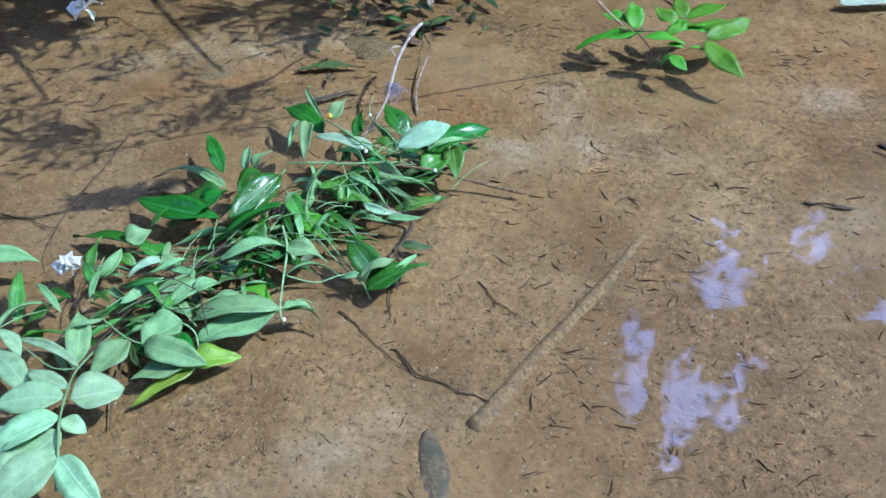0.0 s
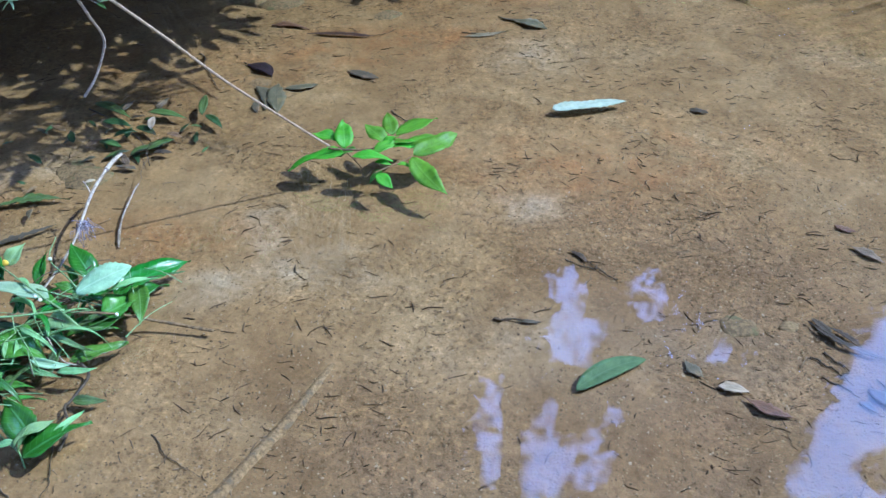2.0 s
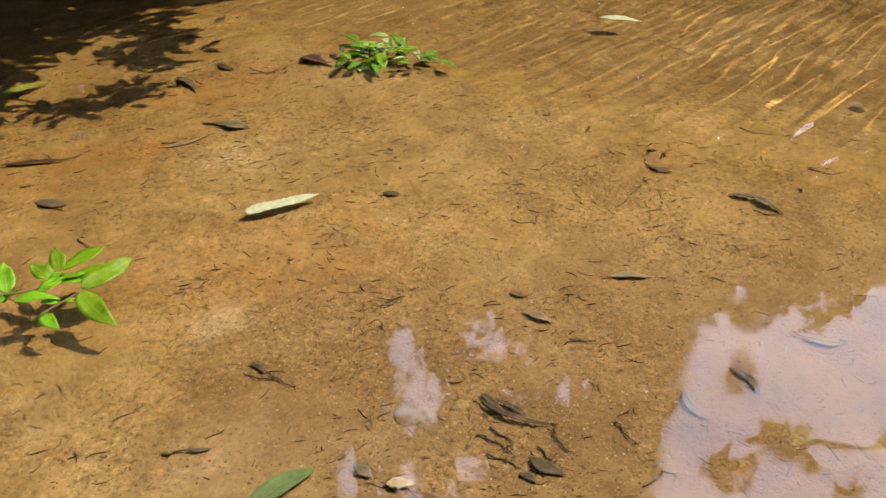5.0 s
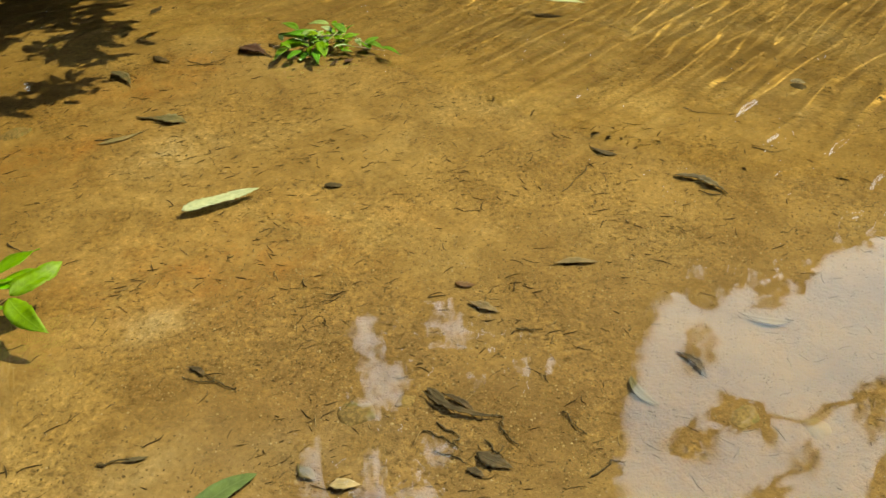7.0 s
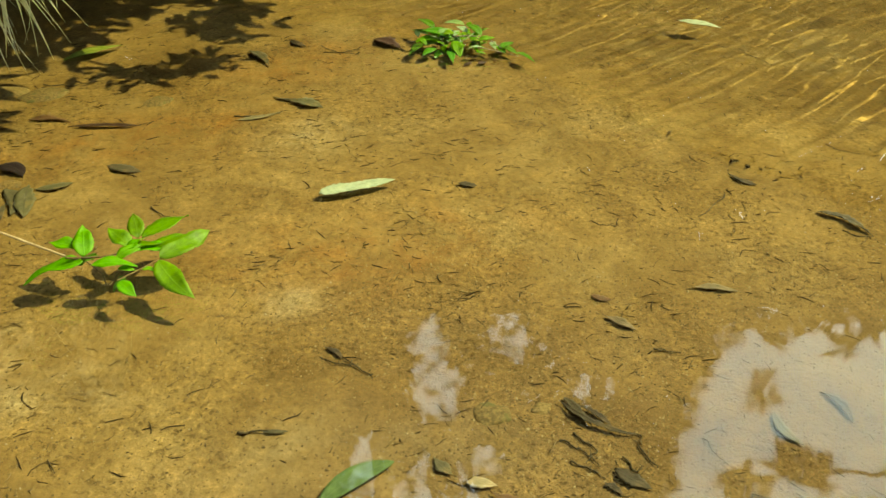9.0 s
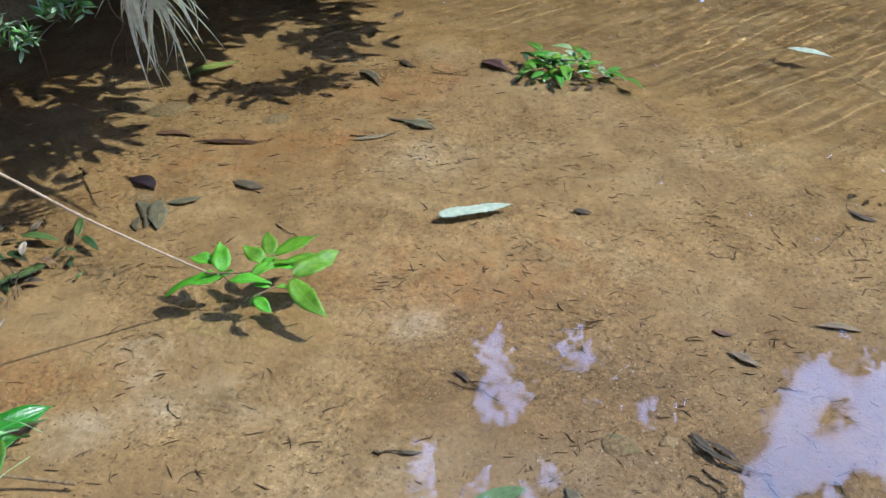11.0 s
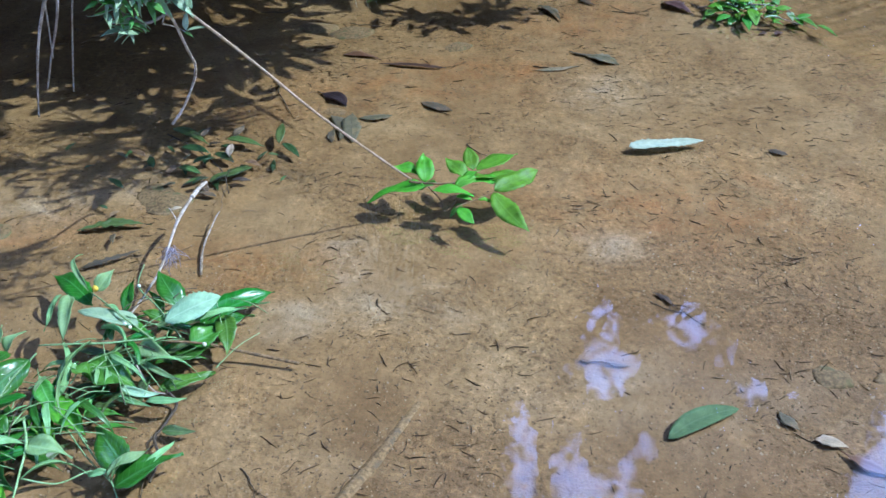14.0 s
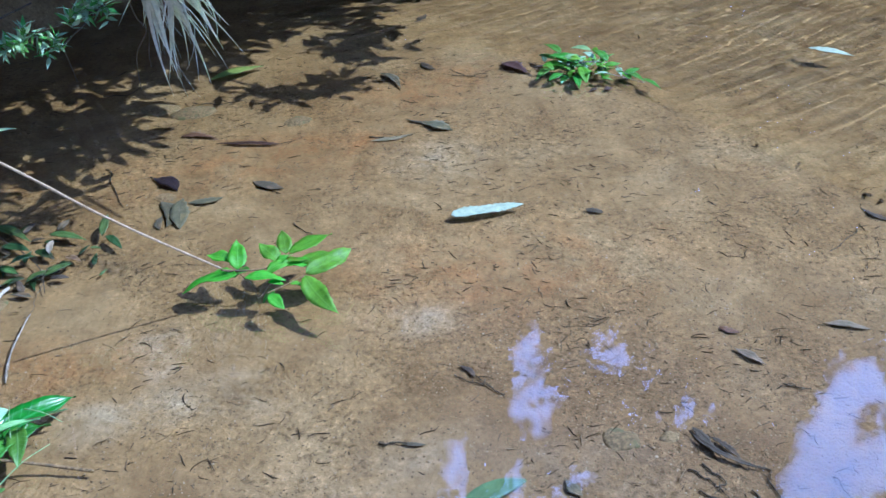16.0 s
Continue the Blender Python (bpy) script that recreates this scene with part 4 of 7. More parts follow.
leaf(spray_a, (-0.212, 1.265, 0.060), (-0.125, 1.214, 0.040), 0.066, "mid", 0.12, 0.30, 9, twist=-3, wave=0.10, bend=-0.01, taper=1.43, teeth=0.02, n=16)
leaf(spray_a, (-0.152, 1.211, 0.050), (-0.086, 1.216, 0.030), 0.016, "silver", 0.16, 0.70, 40, twist=20, wave=0.10, bend=-0.11, taper=1.54, n=12, droop=0.06)
leaf(spray_a, (-0.107, 1.272, 0.040), (-0.006, 1.317, 0.040), 0.062, "dark", 0.03, 0.18, -23, twist=3, wave=0.07, bend=-0.04, taper=1.22, teeth=0.02, n=16)
leaf(spray_a, (-0.096, 1.219, 0.030), (-0.007, 1.265, 0.020), 0.030, "mid", 0.11, 0.20, 4, twist=12, wave=0.12, bend=-0.02, taper=1.13, teeth=0.02, n=16)
leaf(spray_a, (-0.199, 1.195, 0.020), (-0.159, 1.198, 0.020), 0.021, "olive", 0.11, 0.21, -5, twist=-17, wave=0.09, bend=0.05)
leaf(spray_a, (-0.268, 1.198, 0.050), (-0.192, 1.126, 0.030), 0.049, "bright", 0.15, 0.32, -16, twist=11, wave=0.06, bend=-0.05, taper=1.13, teeth=0.02, n=16)
leaf(spray_a, (-0.287, 1.167, 0.045), (-0.234, 1.110, 0.030), 0.034, "bright", 0.03, 0.33, -14, twist=24, wave=0.11, bend=0.02, taper=1.22, teeth=0.02, n=16)
leaf(spray_a, (-0.277, 1.214, 0.070), (-0.239, 1.157, 0.050), 0.033, "mid", 0.07, 0.45, 9, twist=-0, wave=0.09, bend=-0.03, taper=1.41, teeth=0.02, n=16)
leaf(spray_a, (-0.199, 1.316, 0.090), (-0.149, 1.270, 0.080), 0.021, "pale", 0.35, 0.75, -47, twist=-20, wave=0.07, bend=0.05, taper=1.54, n=12, droop=0.01)
leaf(spray_a, (-0.134, 1.287, 0.070), (-0.070, 1.262, 0.060), 0.033, "pale", 0.24, 0.75, 29, twist=22, wave=0.13, bend=0.06, taper=1.54, n=12, droop=0.03)
leaf(spray_a, (-0.164, 1.332, 0.050), (-0.093, 1.292, 0.050), 0.040, "dark", 0.14, 0.35, -22, twist=5, wave=0.08, bend=0.04, taper=1.16, teeth=0.02, n=16)
leaf(spray_a, (-0.191, 1.370, 0.075), (-0.105, 1.303, 0.070), 0.029, "mid", 0.06, 0.51, -7, twist=20, wave=0.10, bend=-0.02, taper=1.37, teeth=0.02, n=16)
leaf(spray_a, (-0.368, 1.289, 0.070), (-0.367, 1.334, 0.100), 0.023, "pale", 0.19, 0.75, -18, twist=0, wave=0.09, bend=-0.08, taper=1.54, n=12, droop=0.09)
leaf(spray_a, (-0.351, 1.285, 0.070), (-0.322, 1.316, 0.100), 0.022, "pale", 0.16, 0.75, -11, twist=28, wave=0.12, bend=0.10, taper=1.54, n=12, droop=0.12)
leaf(spray_a, (-0.424, 1.324, 0.040), (-0.476, 1.429, 0.060), 0.030, "dark", 0.13, 0.42, -7, twist=13, wave=0.07, bend=-0.00, taper=1.30, teeth=0.02, n=16)
leaf(spray_a, (-0.410, 1.289, 0.040), (-0.560, 1.358, 0.020), 0.014, "pale", 0.24, 0.60, -29, twist=6, wave=0.08, bend=-0.08, taper=1.54, n=12, droop=0.04)
leaf(spray_a, (-0.494, 1.303, 0.012), (-0.571, 1.314, 0.010), 0.020, "brown", 0.10, 0.39, -11, twist=18, wave=0.11, bend=0.01)
leaf(spray_a, (-0.426, 1.296, 0.040), (-0.495, 1.350, 0.030), 0.028, "olive", 0.05, 0.27, -23, twist=9, wave=0.11, bend=-0.01)
leaf(spray_a, (-0.405, 1.272, 0.045), (-0.477, 1.329, 0.035), 0.016, "pale", 0.28, 0.75, -18, twist=38, wave=0.10, bend=0.11, taper=1.54, n=12, droop=0.02)
leaf(spray_a, (-0.230, 1.226, 0.080), (-0.191, 1.215, 0.060), 0.036, "mid", 0.18, 0.46, -20, twist=-13, wave=0.11, bend=0.04, taper=1.44, teeth=0.02, n=16)
leaf(spray_a, (-0.144, 1.250, 0.060), (-0.185, 1.239, 0.050), 0.030, "pale", 0.37, 0.75, 52, twist=58, wave=0.12, bend=0.11, taper=1.54, n=12, droop=0.03)
leaf(spray_a, (-0.100, 1.353, 0.070), (-0.144, 1.378, 0.075), 0.021, "mid", 0.20, 0.20, -9, twist=-27, wave=0.06, bend=-0.03, taper=1.47, teeth=0.02, n=16)
leaf(spray_a, (-0.207, 1.382, 0.090), (-0.161, 1.340, 0.080), 0.016, "pale", 0.24, 0.63, -34, twist=-26, wave=0.13, bend=-0.07, taper=1.54, n=12, droop=0.06)
stem(spray_a, [(0.134, 1.287, 0.010), (0.038, 1.312, 0.022), (-0.026, 1.308, 0.050), (-0.107, 1.300, 0.070), (-0.197, 1.289, 0.085)], 0.0032, 0.0018, "silted")
stem(spray_a, [(-0.106, 1.296, 0.080), (-0.174, 1.278, 0.090), (-0.248, 1.269, 0.100), (-0.292, 1.281, 0.090)], 0.002, 0.0014, "stem")
stem(spray_a, [(-0.107, 1.300, 0.070), (-0.148, 1.326, 0.090), (-0.206, 1.380, 0.100), (-0.237, 1.414, 0.095)], 0.0018, 0.0012, "stem")
stem(spray_a, [(-0.067, 1.316, 0.060), (-0.111, 1.372, 0.085), (-0.151, 1.417, 0.100), (-0.149, 1.471, 0.110)], 0.0018, 0.001, "stem")
stem(spray_a, [(-0.037, 1.325, 0.050), (-0.098, 1.331, 0.075), (-0.161, 1.348, 0.090)], 0.0014, 0.001, "stem")
stem(spray_a, [(-0.098, 1.306, 0.060), (-0.134, 1.253, 0.070), (-0.192, 1.238, 0.070)], 0.0013, 0.001, "stem")
stem(spray_a, [(-0.136, 1.263, 0.050), (-0.103, 1.216, 0.035), (-0.074, 1.218, 0.020)], 0.0016, 0.001, "peeled")
stem(spray_a, [(-0.223, 1.136, 0.040), (-0.178, 1.076, 0.035), (-0.131, 1.027, 0.030)], 0.0014, 0.001, "stem")
bud(spray_a, (-0.151, 1.419, 0.100), 0.0032, "white")
bud(spray_a, (-0.159, 1.326, 0.090), 0.0032, "white")
bud(spray_a, (-0.025, 1.301, 0.055), 0.0032, "white")
bud(spray_a, (-0.151, 1.322, 0.085), 0.0032, "white")
bud(spray_a, (-0.228, 1.417, 0.100), 0.0055, "petal_yellow")

spray_b = thing("leafy_branch", (-0.359, 1.301, 0.000), "cut branch with broad glossy leaves and drooping pale ones", "branch", "cut branches in the shallows")
leaf(spray_b, (-0.292, 1.237, 0.100), (-0.369, 1.139, 0.080), 0.051, "dark", 0.06, 0.21, -25, twist=-21, wave=0.08, bend=-0.00, taper=0.95, teeth=0.02, n=16)
leaf(spray_b, (-0.278, 1.158, 0.095), (-0.389, 1.095, 0.060), 0.053, "dark", 0.09, 0.46, 18, twist=22, wave=0.05, bend=0.03, taper=0.95, teeth=0.02, n=16)
leaf(spray_b, (-0.393, 1.163, 0.060), (-0.572, 1.260, 0.030), 0.048, "dark", 0.05, 0.43, -7, twist=-22, wave=0.11, bend=0.03, taper=0.95, teeth=0.02, n=16)
leaf(spray_b, (-0.394, 1.217, 0.070), (-0.476, 1.224, 0.050), 0.044, "dark", 0.21, 0.32, -22, twist=23, wave=0.07, bend=-0.03, taper=1.33, teeth=0.02, n=16)
leaf(spray_b, (-0.386, 1.223, 0.075), (-0.440, 1.173, 0.050), 0.044, "dark", 0.18, 0.46, 22, twist=-26, wave=0.10, bend=0.01, taper=1.57, teeth=0.02, n=16)
leaf(spray_b, (-0.323, 1.117, 0.050), (-0.491, 1.134, 0.030), 0.022, "pale", 0.37, 0.75, 38, twist=67, wave=0.11, bend=0.10, taper=1.54, n=12, droop=0.06)
leaf(spray_b, (-0.508, 1.123, 0.030), (-0.666, 1.170, 0.020), 0.044, "dark", 0.09, 0.41, 16, twist=17, wave=0.08, bend=0.02, taper=1.29, teeth=0.02, n=16)
leaf(spray_b, (-0.479, 1.094, 0.035), (-0.546, 1.132, 0.030), 0.041, "mid", 0.03, 0.45, 9, twist=27, wave=0.06, bend=-0.04, taper=1.36, teeth=0.02, n=16)
leaf(spray_b, (-0.518, 1.168, 0.040), (-0.491, 1.196, 0.060), 0.023, "mid", 0.05, 0.27, -14, twist=-21, wave=0.08, bend=-0.02, taper=1.32, teeth=0.02, n=16)
leaf(spray_b, (-0.553, 1.130, 0.040), (-0.515, 1.159, 0.040), 0.043, "pale", 0.08, 0.39, 13, twist=21, wave=0.11, bend=-0.02)
leaf(spray_b, (-0.263, 1.079, 0.070), (-0.392, 1.076, 0.040), 0.024, "pale", 0.42, 0.75, 13, twist=-61, wave=0.09, bend=0.10, taper=1.54, n=12, droop=0.02)
leaf(spray_b, (-0.261, 1.076, 0.070), (-0.195, 1.067, 0.050), 0.034, "pale", 0.31, 0.75, 27, twist=-35, wave=0.09, bend=-0.05, taper=1.54, n=12, droop=0.07)
leaf(spray_b, (-0.254, 1.020, 0.060), (-0.171, 1.050, 0.030), 0.012, "pale", 0.30, 0.72, -38, twist=17, wave=0.08, bend=0.07, taper=1.54, n=12, droop=0.04)
leaf(spray_b, (-0.252, 0.951, 0.055), (-0.394, 0.945, 0.035), 0.043, "pale", 0.22, 0.30, 0, twist=-2, wave=0.06, bend=-0.01, taper=0.89)
leaf(spray_b, (-0.254, 0.949, 0.050), (-0.379, 0.905, 0.030), 0.055, "pale", 0.06, 0.29, -7, twist=-8, wave=0.12, bend=-0.02, taper=0.89)
leaf(spray_b, (-0.249, 0.954, 0.050), (-0.206, 0.975, 0.030), 0.026, "pale", 0.25, 0.75, -11, twist=2, wave=0.11, bend=-0.12, taper=1.54, n=12, droop=0.06)
leaf(spray_b, (-0.248, 0.949, 0.050), (-0.186, 0.941, 0.020), 0.012, "olive", 0.41, 0.61, -2, twist=-57, wave=0.08, bend=0.06, taper=1.54, n=12, droop=0.01)
leaf(spray_b, (-0.324, 1.033, 0.025), (-0.278, 0.999, 0.020), 0.041, "bright", 0.16, 0.24, -11, twist=-21, wave=0.06, bend=-0.03, taper=1.48, teeth=0.02, n=16)
leaf(spray_b, (-0.309, 0.987, 0.040), (-0.385, 0.955, 0.040), 0.047, "pale", 0.08, 0.22, -0, twist=-3, wave=0.08, bend=-0.02, taper=0.89)
leaf(spray_b, (-0.345, 1.279, 0.080), (-0.370, 1.218, 0.070), 0.038, "dark", 0.20, 0.26, 5, twist=16, wave=0.08, bend=0.02, taper=1.47, teeth=0.02, n=16)
leaf(spray_b, (-0.303, 1.114, 0.060), (-0.347, 1.144, 0.060), 0.040, "dark", 0.19, 0.30, -5, twist=-20, wave=0.06, bend=0.02, taper=1.26, teeth=0.02, n=16)
leaf(spray_b, (-0.441, 1.195, 0.045), (-0.489, 1.177, 0.035), 0.040, "dark", 0.15, 0.29, -2, twist=11, wave=0.09, bend=0.01, taper=1.20, teeth=0.02, n=16)
stem(spray_b, [(-0.270, 1.113, 0.085), (-0.257, 1.071, 0.075), (-0.255, 1.012, 0.065), (-0.252, 0.951, 0.055), (-0.247, 0.936, 0.035)], 0.0022, 0.0014, "stem")
stem(spray_b, [(-0.285, 1.250, 0.100), (-0.311, 1.192, 0.095), (-0.332, 1.135, 0.080), (-0.368, 1.104, 0.060)], 0.0018, 0.0012, "stem")
stem(spray_b, [(-0.333, 1.112, 0.050), (-0.400, 1.104, 0.045), (-0.483, 1.114, 0.035), (-0.556, 1.109, 0.030)], 0.0014, 0.001, "stem")
stem(spray_b, [(-0.268, 1.185, 0.050), (-0.278, 1.125, 0.050), (-0.307, 1.105, 0.030)], 0.0018, 0.001, "wet")
stem(spray_b, [(-0.252, 0.951, 0.055), (-0.229, 0.986, 0.040), (-0.203, 0.983, 0.030)], 0.0012, 0.0008, "stem")
bud(spray_b, (-0.245, 0.937, 0.045), 0.0032, "white")

spray_c = thing("leafy_branch", (-0.103, 1.067, 0.000), "small cut sprig with pointed green leaves on the silt", "branch", "cut branches in the shallows")
leaf(spray_c, (-0.111, 1.041, 0.030), (-0.169, 1.115, 0.060), 0.048, "dark", 0.10, 0.46, -18, twist=-3, wave=0.09, bend=-0.03, taper=1.22, teeth=0.02, n=16)
leaf(spray_c, (-0.128, 1.020, 0.025), (-0.029, 1.067, 0.040), 0.054, "dark", 0.18, 0.38, 0, twist=-11, wave=0.06, bend=-0.03, taper=1.53, teeth=0.02, n=16)
leaf(spray_c, (-0.134, 1.023, 0.045), (-0.080, 1.074, 0.050), 0.022, "pale", 0.26, 0.75, -27, twist=64, wave=0.13, bend=-0.05, taper=1.54, n=12, droop=0.02)
leaf(spray_c, (-0.129, 1.021, 0.040), (-0.076, 1.057, 0.045), 0.030, "pale", 0.40, 0.58, -29, twist=-65, wave=0.10, bend=0.05, taper=1.54, n=12, droop=0.07)
leaf(spray_c, (-0.080, 1.143, 0.014), (-0.025, 1.138, 0.012), 0.019, "olive", 0.06, 0.46, 16, twist=8, wave=0.08, bend=-0.05)
leaf(spray_c, (-0.136, 1.039, 0.040), (-0.174, 1.048, 0.035), 0.011, "pale", 0.30, 0.72, -11, twist=-59, wave=0.13, bend=0.09, taper=1.54, n=12, droop=0.10)
leaf(spray_c, (-0.090, 1.036, 0.030), (-0.053, 1.115, 0.030), 0.011, "pale", 0.42, 0.75, 5, twist=49, wave=0.09, bend=-0.04, taper=1.54, n=12, droop=0.10)
stem(spray_c, [(-0.207, 1.130, 0.045), (-0.166, 1.075, 0.035), (-0.136, 1.036, 0.030), (-0.121, 1.007, 0.018)], 0.0016, 0.0012, "stem")
stem(spray_c, [(-0.254, 1.020, 0.060), (-0.206, 1.019, 0.045), (-0.165, 1.048, 0.035), (-0.132, 1.034, 0.030)], 0.0014, 0.001, "stem")
stem(spray_c, [(-0.083, 1.218, 0.030), (-0.065, 1.202, 0.012), (-0.082, 1.147, 0.012), (-0.090, 1.130, 0.012), (-0.076, 1.089, 0.010), (-0.081, 1.040, 0.010)], 0.003, 0.0022, "wet", "root")

spray_d = thing("leafy_branch", (-0.502, 1.088, 0.000), "cut branch of slim pale green leaves lying in the shallows", "branch", "cut branches in the shallows")
leaf(spray_d, (-0.783, 1.076, 0.060), (-0.670, 1.066, 0.050), 0.034, "pale", 0.13, 0.39, 25, twist=-16, wave=0.08, bend=0.03)
leaf(spray_d, (-0.675, 0.948, 0.030), (-0.697, 1.044, 0.060), 0.025, "mid", 0.17, 0.36, 14, twist=10, wave=0.11, bend=0.02, taper=1.30, teeth=0.02, n=16)
leaf(spray_d, (-0.661, 0.940, 0.030), (-0.607, 1.000, 0.040), 0.038, "mid", 0.08, 0.21, -20, twist=-26, wave=0.12, bend=-0.04, taper=1.41, teeth=0.02, n=16)
leaf(spray_d, (-0.687, 0.917, 0.050), (-0.614, 0.970, 0.050), 0.015, "pale", 0.19, 0.75, 4, twist=-45, wave=0.13, bend=0.13, taper=1.54, n=12, droop=0.03)
leaf(spray_d, (-0.577, 1.037, 0.060), (-0.572, 1.099, 0.080), 0.021, "mid", 0.10, 0.41, -11, twist=4, wave=0.10, bend=0.03, taper=1.53, teeth=0.02, n=16)
leaf(spray_d, (-0.559, 1.029, 0.050), (-0.542, 1.092, 0.060), 0.022, "pale", 0.38, 0.68, 27, twist=-9, wave=0.07, bend=-0.12, taper=1.54, n=12, droop=0.04)
leaf(spray_d, (-0.558, 1.026, 0.050), (-0.521, 1.055, 0.045), 0.019, "pale", 0.24, 0.75, -14, twist=-20, wave=0.06, bend=0.09, taper=1.54, n=12, droop=0.06)
leaf(spray_d, (-0.514, 1.028, 0.050), (-0.452, 1.085, 0.040), 0.022, "silver", 0.22, 0.49, -11, twist=21, wave=0.07, bend=0.04)
leaf(spray_d, (-0.458, 0.996, 0.050), (-0.414, 1.065, 0.040), 0.023, "pale", 0.17, 0.69, 47, twist=23, wave=0.12, bend=-0.12, taper=1.54, n=12, droop=0.01)
leaf(spray_d, (-0.546, 1.007, 0.040), (-0.487, 0.996, 0.030), 0.017, "pale", 0.44, 0.75, 27, twist=69, wave=0.14, bend=0.13, taper=1.54, n=12, droop=0.09)
leaf(spray_d, (-0.563, 0.992, 0.035), (-0.532, 1.005, 0.040), 0.019, "mid", 0.11, 0.49, -9, twist=-25, wave=0.12, bend=0.04, taper=1.44, teeth=0.02, n=16)
leaf(spray_d, (-0.568, 1.016, 0.050), (-0.594, 1.062, 0.070), 0.018, "mid", 0.12, 0.26, -14, twist=-24, wave=0.06, bend=-0.00, taper=1.55, teeth=0.02, n=16)
leaf(spray_d, (-0.426, 0.963, 0.050), (-0.379, 1.024, 0.050), 0.032, "pale", 0.21, 0.36, 9, twist=-2, wave=0.10, bend=0.02)
leaf(spray_d, (-0.396, 0.990, 0.050), (-0.359, 1.018, 0.050), 0.025, "pale", 0.45, 0.75, 20, twist=13, wave=0.07, bend=0.10, taper=1.54, n=12, droop=0.12)
leaf(spray_d, (-0.457, 0.986, 0.045), (-0.391, 0.943, 0.045), 0.036, "pale", 0.04, 0.41, -14, twist=-14, wave=0.05, bend=-0.00, taper=0.89)
leaf(spray_d, (-0.517, 1.069, 0.040), (-0.561, 1.092, 0.045), 0.020, "mid", 0.20, 0.33, -20, twist=9, wave=0.11, bend=-0.03, taper=1.54, teeth=0.02, n=16)
leaf(spray_d, (-0.440, 1.068, 0.040), (-0.491, 1.084, 0.045), 0.019, "pale", 0.32, 0.61, 9, twist=-58, wave=0.12, bend=0.10, taper=1.54, n=12, droop=0.08)
leaf(spray_d, (-0.385, 1.073, 0.035), (-0.423, 1.032, 0.035), 0.030, "dark", 0.03, 0.35, 18, twist=14, wave=0.06, bend=0.04, taper=1.54, teeth=0.02, n=16)
stem(spray_d, [(-0.367, 1.101, 0.060), (-0.417, 1.040, 0.050), (-0.487, 0.982, 0.040), (-0.527, 0.913, 0.030), (-0.548, 0.845, 0.030)], 0.0022, 0.0016, "wet")
stem(spray_d, [(-0.414, 1.062, 0.045), (-0.451, 1.001, 0.040), (-0.494, 0.980, 0.030)], 0.0014, 0.001, "stem")
stem(spray_d, [(-0.561, 0.983, 0.040), (-0.566, 1.026, 0.055), (-0.564, 1.069, 0.060)], 0.0014, 0.001, "stem")
stem(spray_d, [(-0.426, 1.038, 0.030), (-0.481, 0.999, 0.030), (-0.531, 0.980, 0.030), (-0.569, 0.988, 0.035)], 0.0016, 0.001, "wet")
stem(spray_d, [(-0.696, 0.907, 0.050), (-0.657, 0.943, 0.050), (-0.613, 0.966, 0.045)], 0.0012, 0.0009, "stem")
stem(spray_d, [(-0.545, 0.876, 0.020), (-0.517, 0.971, 0.020), (-0.454, 1.038, 0.030)], 0.0016, 0.0011, "wet")

spray_e = thing("leafy_branch", (-0.394, 0.962, 0.000), "cut branch with broad pale-backed leaves turned upward", "branch", "cut branches in the shallows")
leaf(spray_e, (-0.404, 0.936, 0.045), (-0.455, 0.891, 0.040), 0.062, "pale", 0.11, 0.52, 4, twist=-15, wave=0.12, bend=0.05, taper=0.89)
leaf(spray_e, (-0.450, 0.885, 0.045), (-0.345, 0.850, 0.040), 0.044, "pale", 0.18, 0.51, 20, twist=1, wave=0.09, bend=0.00, taper=0.89)
leaf(spray_e, (-0.369, 0.864, 0.030), (-0.457, 0.831, 0.030), 0.042, "pale", 0.15, 0.27, -5, twist=3, wave=0.11, bend=0.00, taper=0.89)
leaf(spray_e, (-0.365, 0.868, 0.028), (-0.450, 0.793, 0.015), 0.034, "yellow", 0.13, 0.20, 5, twist=-3, wave=0.09, bend=0.05)
leaf(spray_e, (-0.376, 0.866, 0.030), (-0.305, 0.883, 0.020), 0.044, "yellow", 0.15, 0.45, 4, twist=10, wave=0.10, bend=-0.05)
leaf(spray_e, (-0.474, 0.894, 0.050), (-0.509, 0.823, 0.045), 0.049, "pale", 0.04, 0.36, -5, twist=3, wave=0.06, bend=0.02, taper=0.89)
leaf(spray_e, (-0.545, 0.845, 0.040), (-0.563, 0.941, 0.060), 0.037, "pale", 0.16, 0.46, 16, twist=1, wave=0.11, bend=-0.04, taper=0.89)
leaf(spray_e, (-0.456, 0.927, 0.040), (-0.491, 0.903, 0.040), 0.026, "pale", 0.05, 0.32, 18, twist=27, wave=0.05, bend=-0.04)
leaf(spray_e, (-0.421, 0.912, 0.030), (-0.371, 0.886, 0.030), 0.029, "dark", 0.02, 0.43, -7, twist=-11, wave=0.08, bend=0.04, taper=1.40, teeth=0.02, n=16)
stem(spray_e, [(-0.533, 0.944, 0.045), (-0.499, 0.912, 0.050), (-0.472, 0.894, 0.048), (-0.443, 0.885, 0.045)], 0.0016, 0.0012, "stem")
stem(spray_e, [(-0.449, 1.025, 0.045), (-0.414, 0.965, 0.050), (-0.377, 0.921, 0.048)], 0.0014, 0.001, "stem")
stem(spray_e, [(-0.405, 0.933, 0.045), (-0.379, 0.914, 0.040), (-0.362, 0.866, 0.030)], 0.0016, 0.0012, "stem")
stem(spray_e, [(-0.485, 0.875, 0.020), (-0.484, 0.815, 0.014), (-0.471, 0.757, 0.010)], 0.0016, 0.001, "wet")

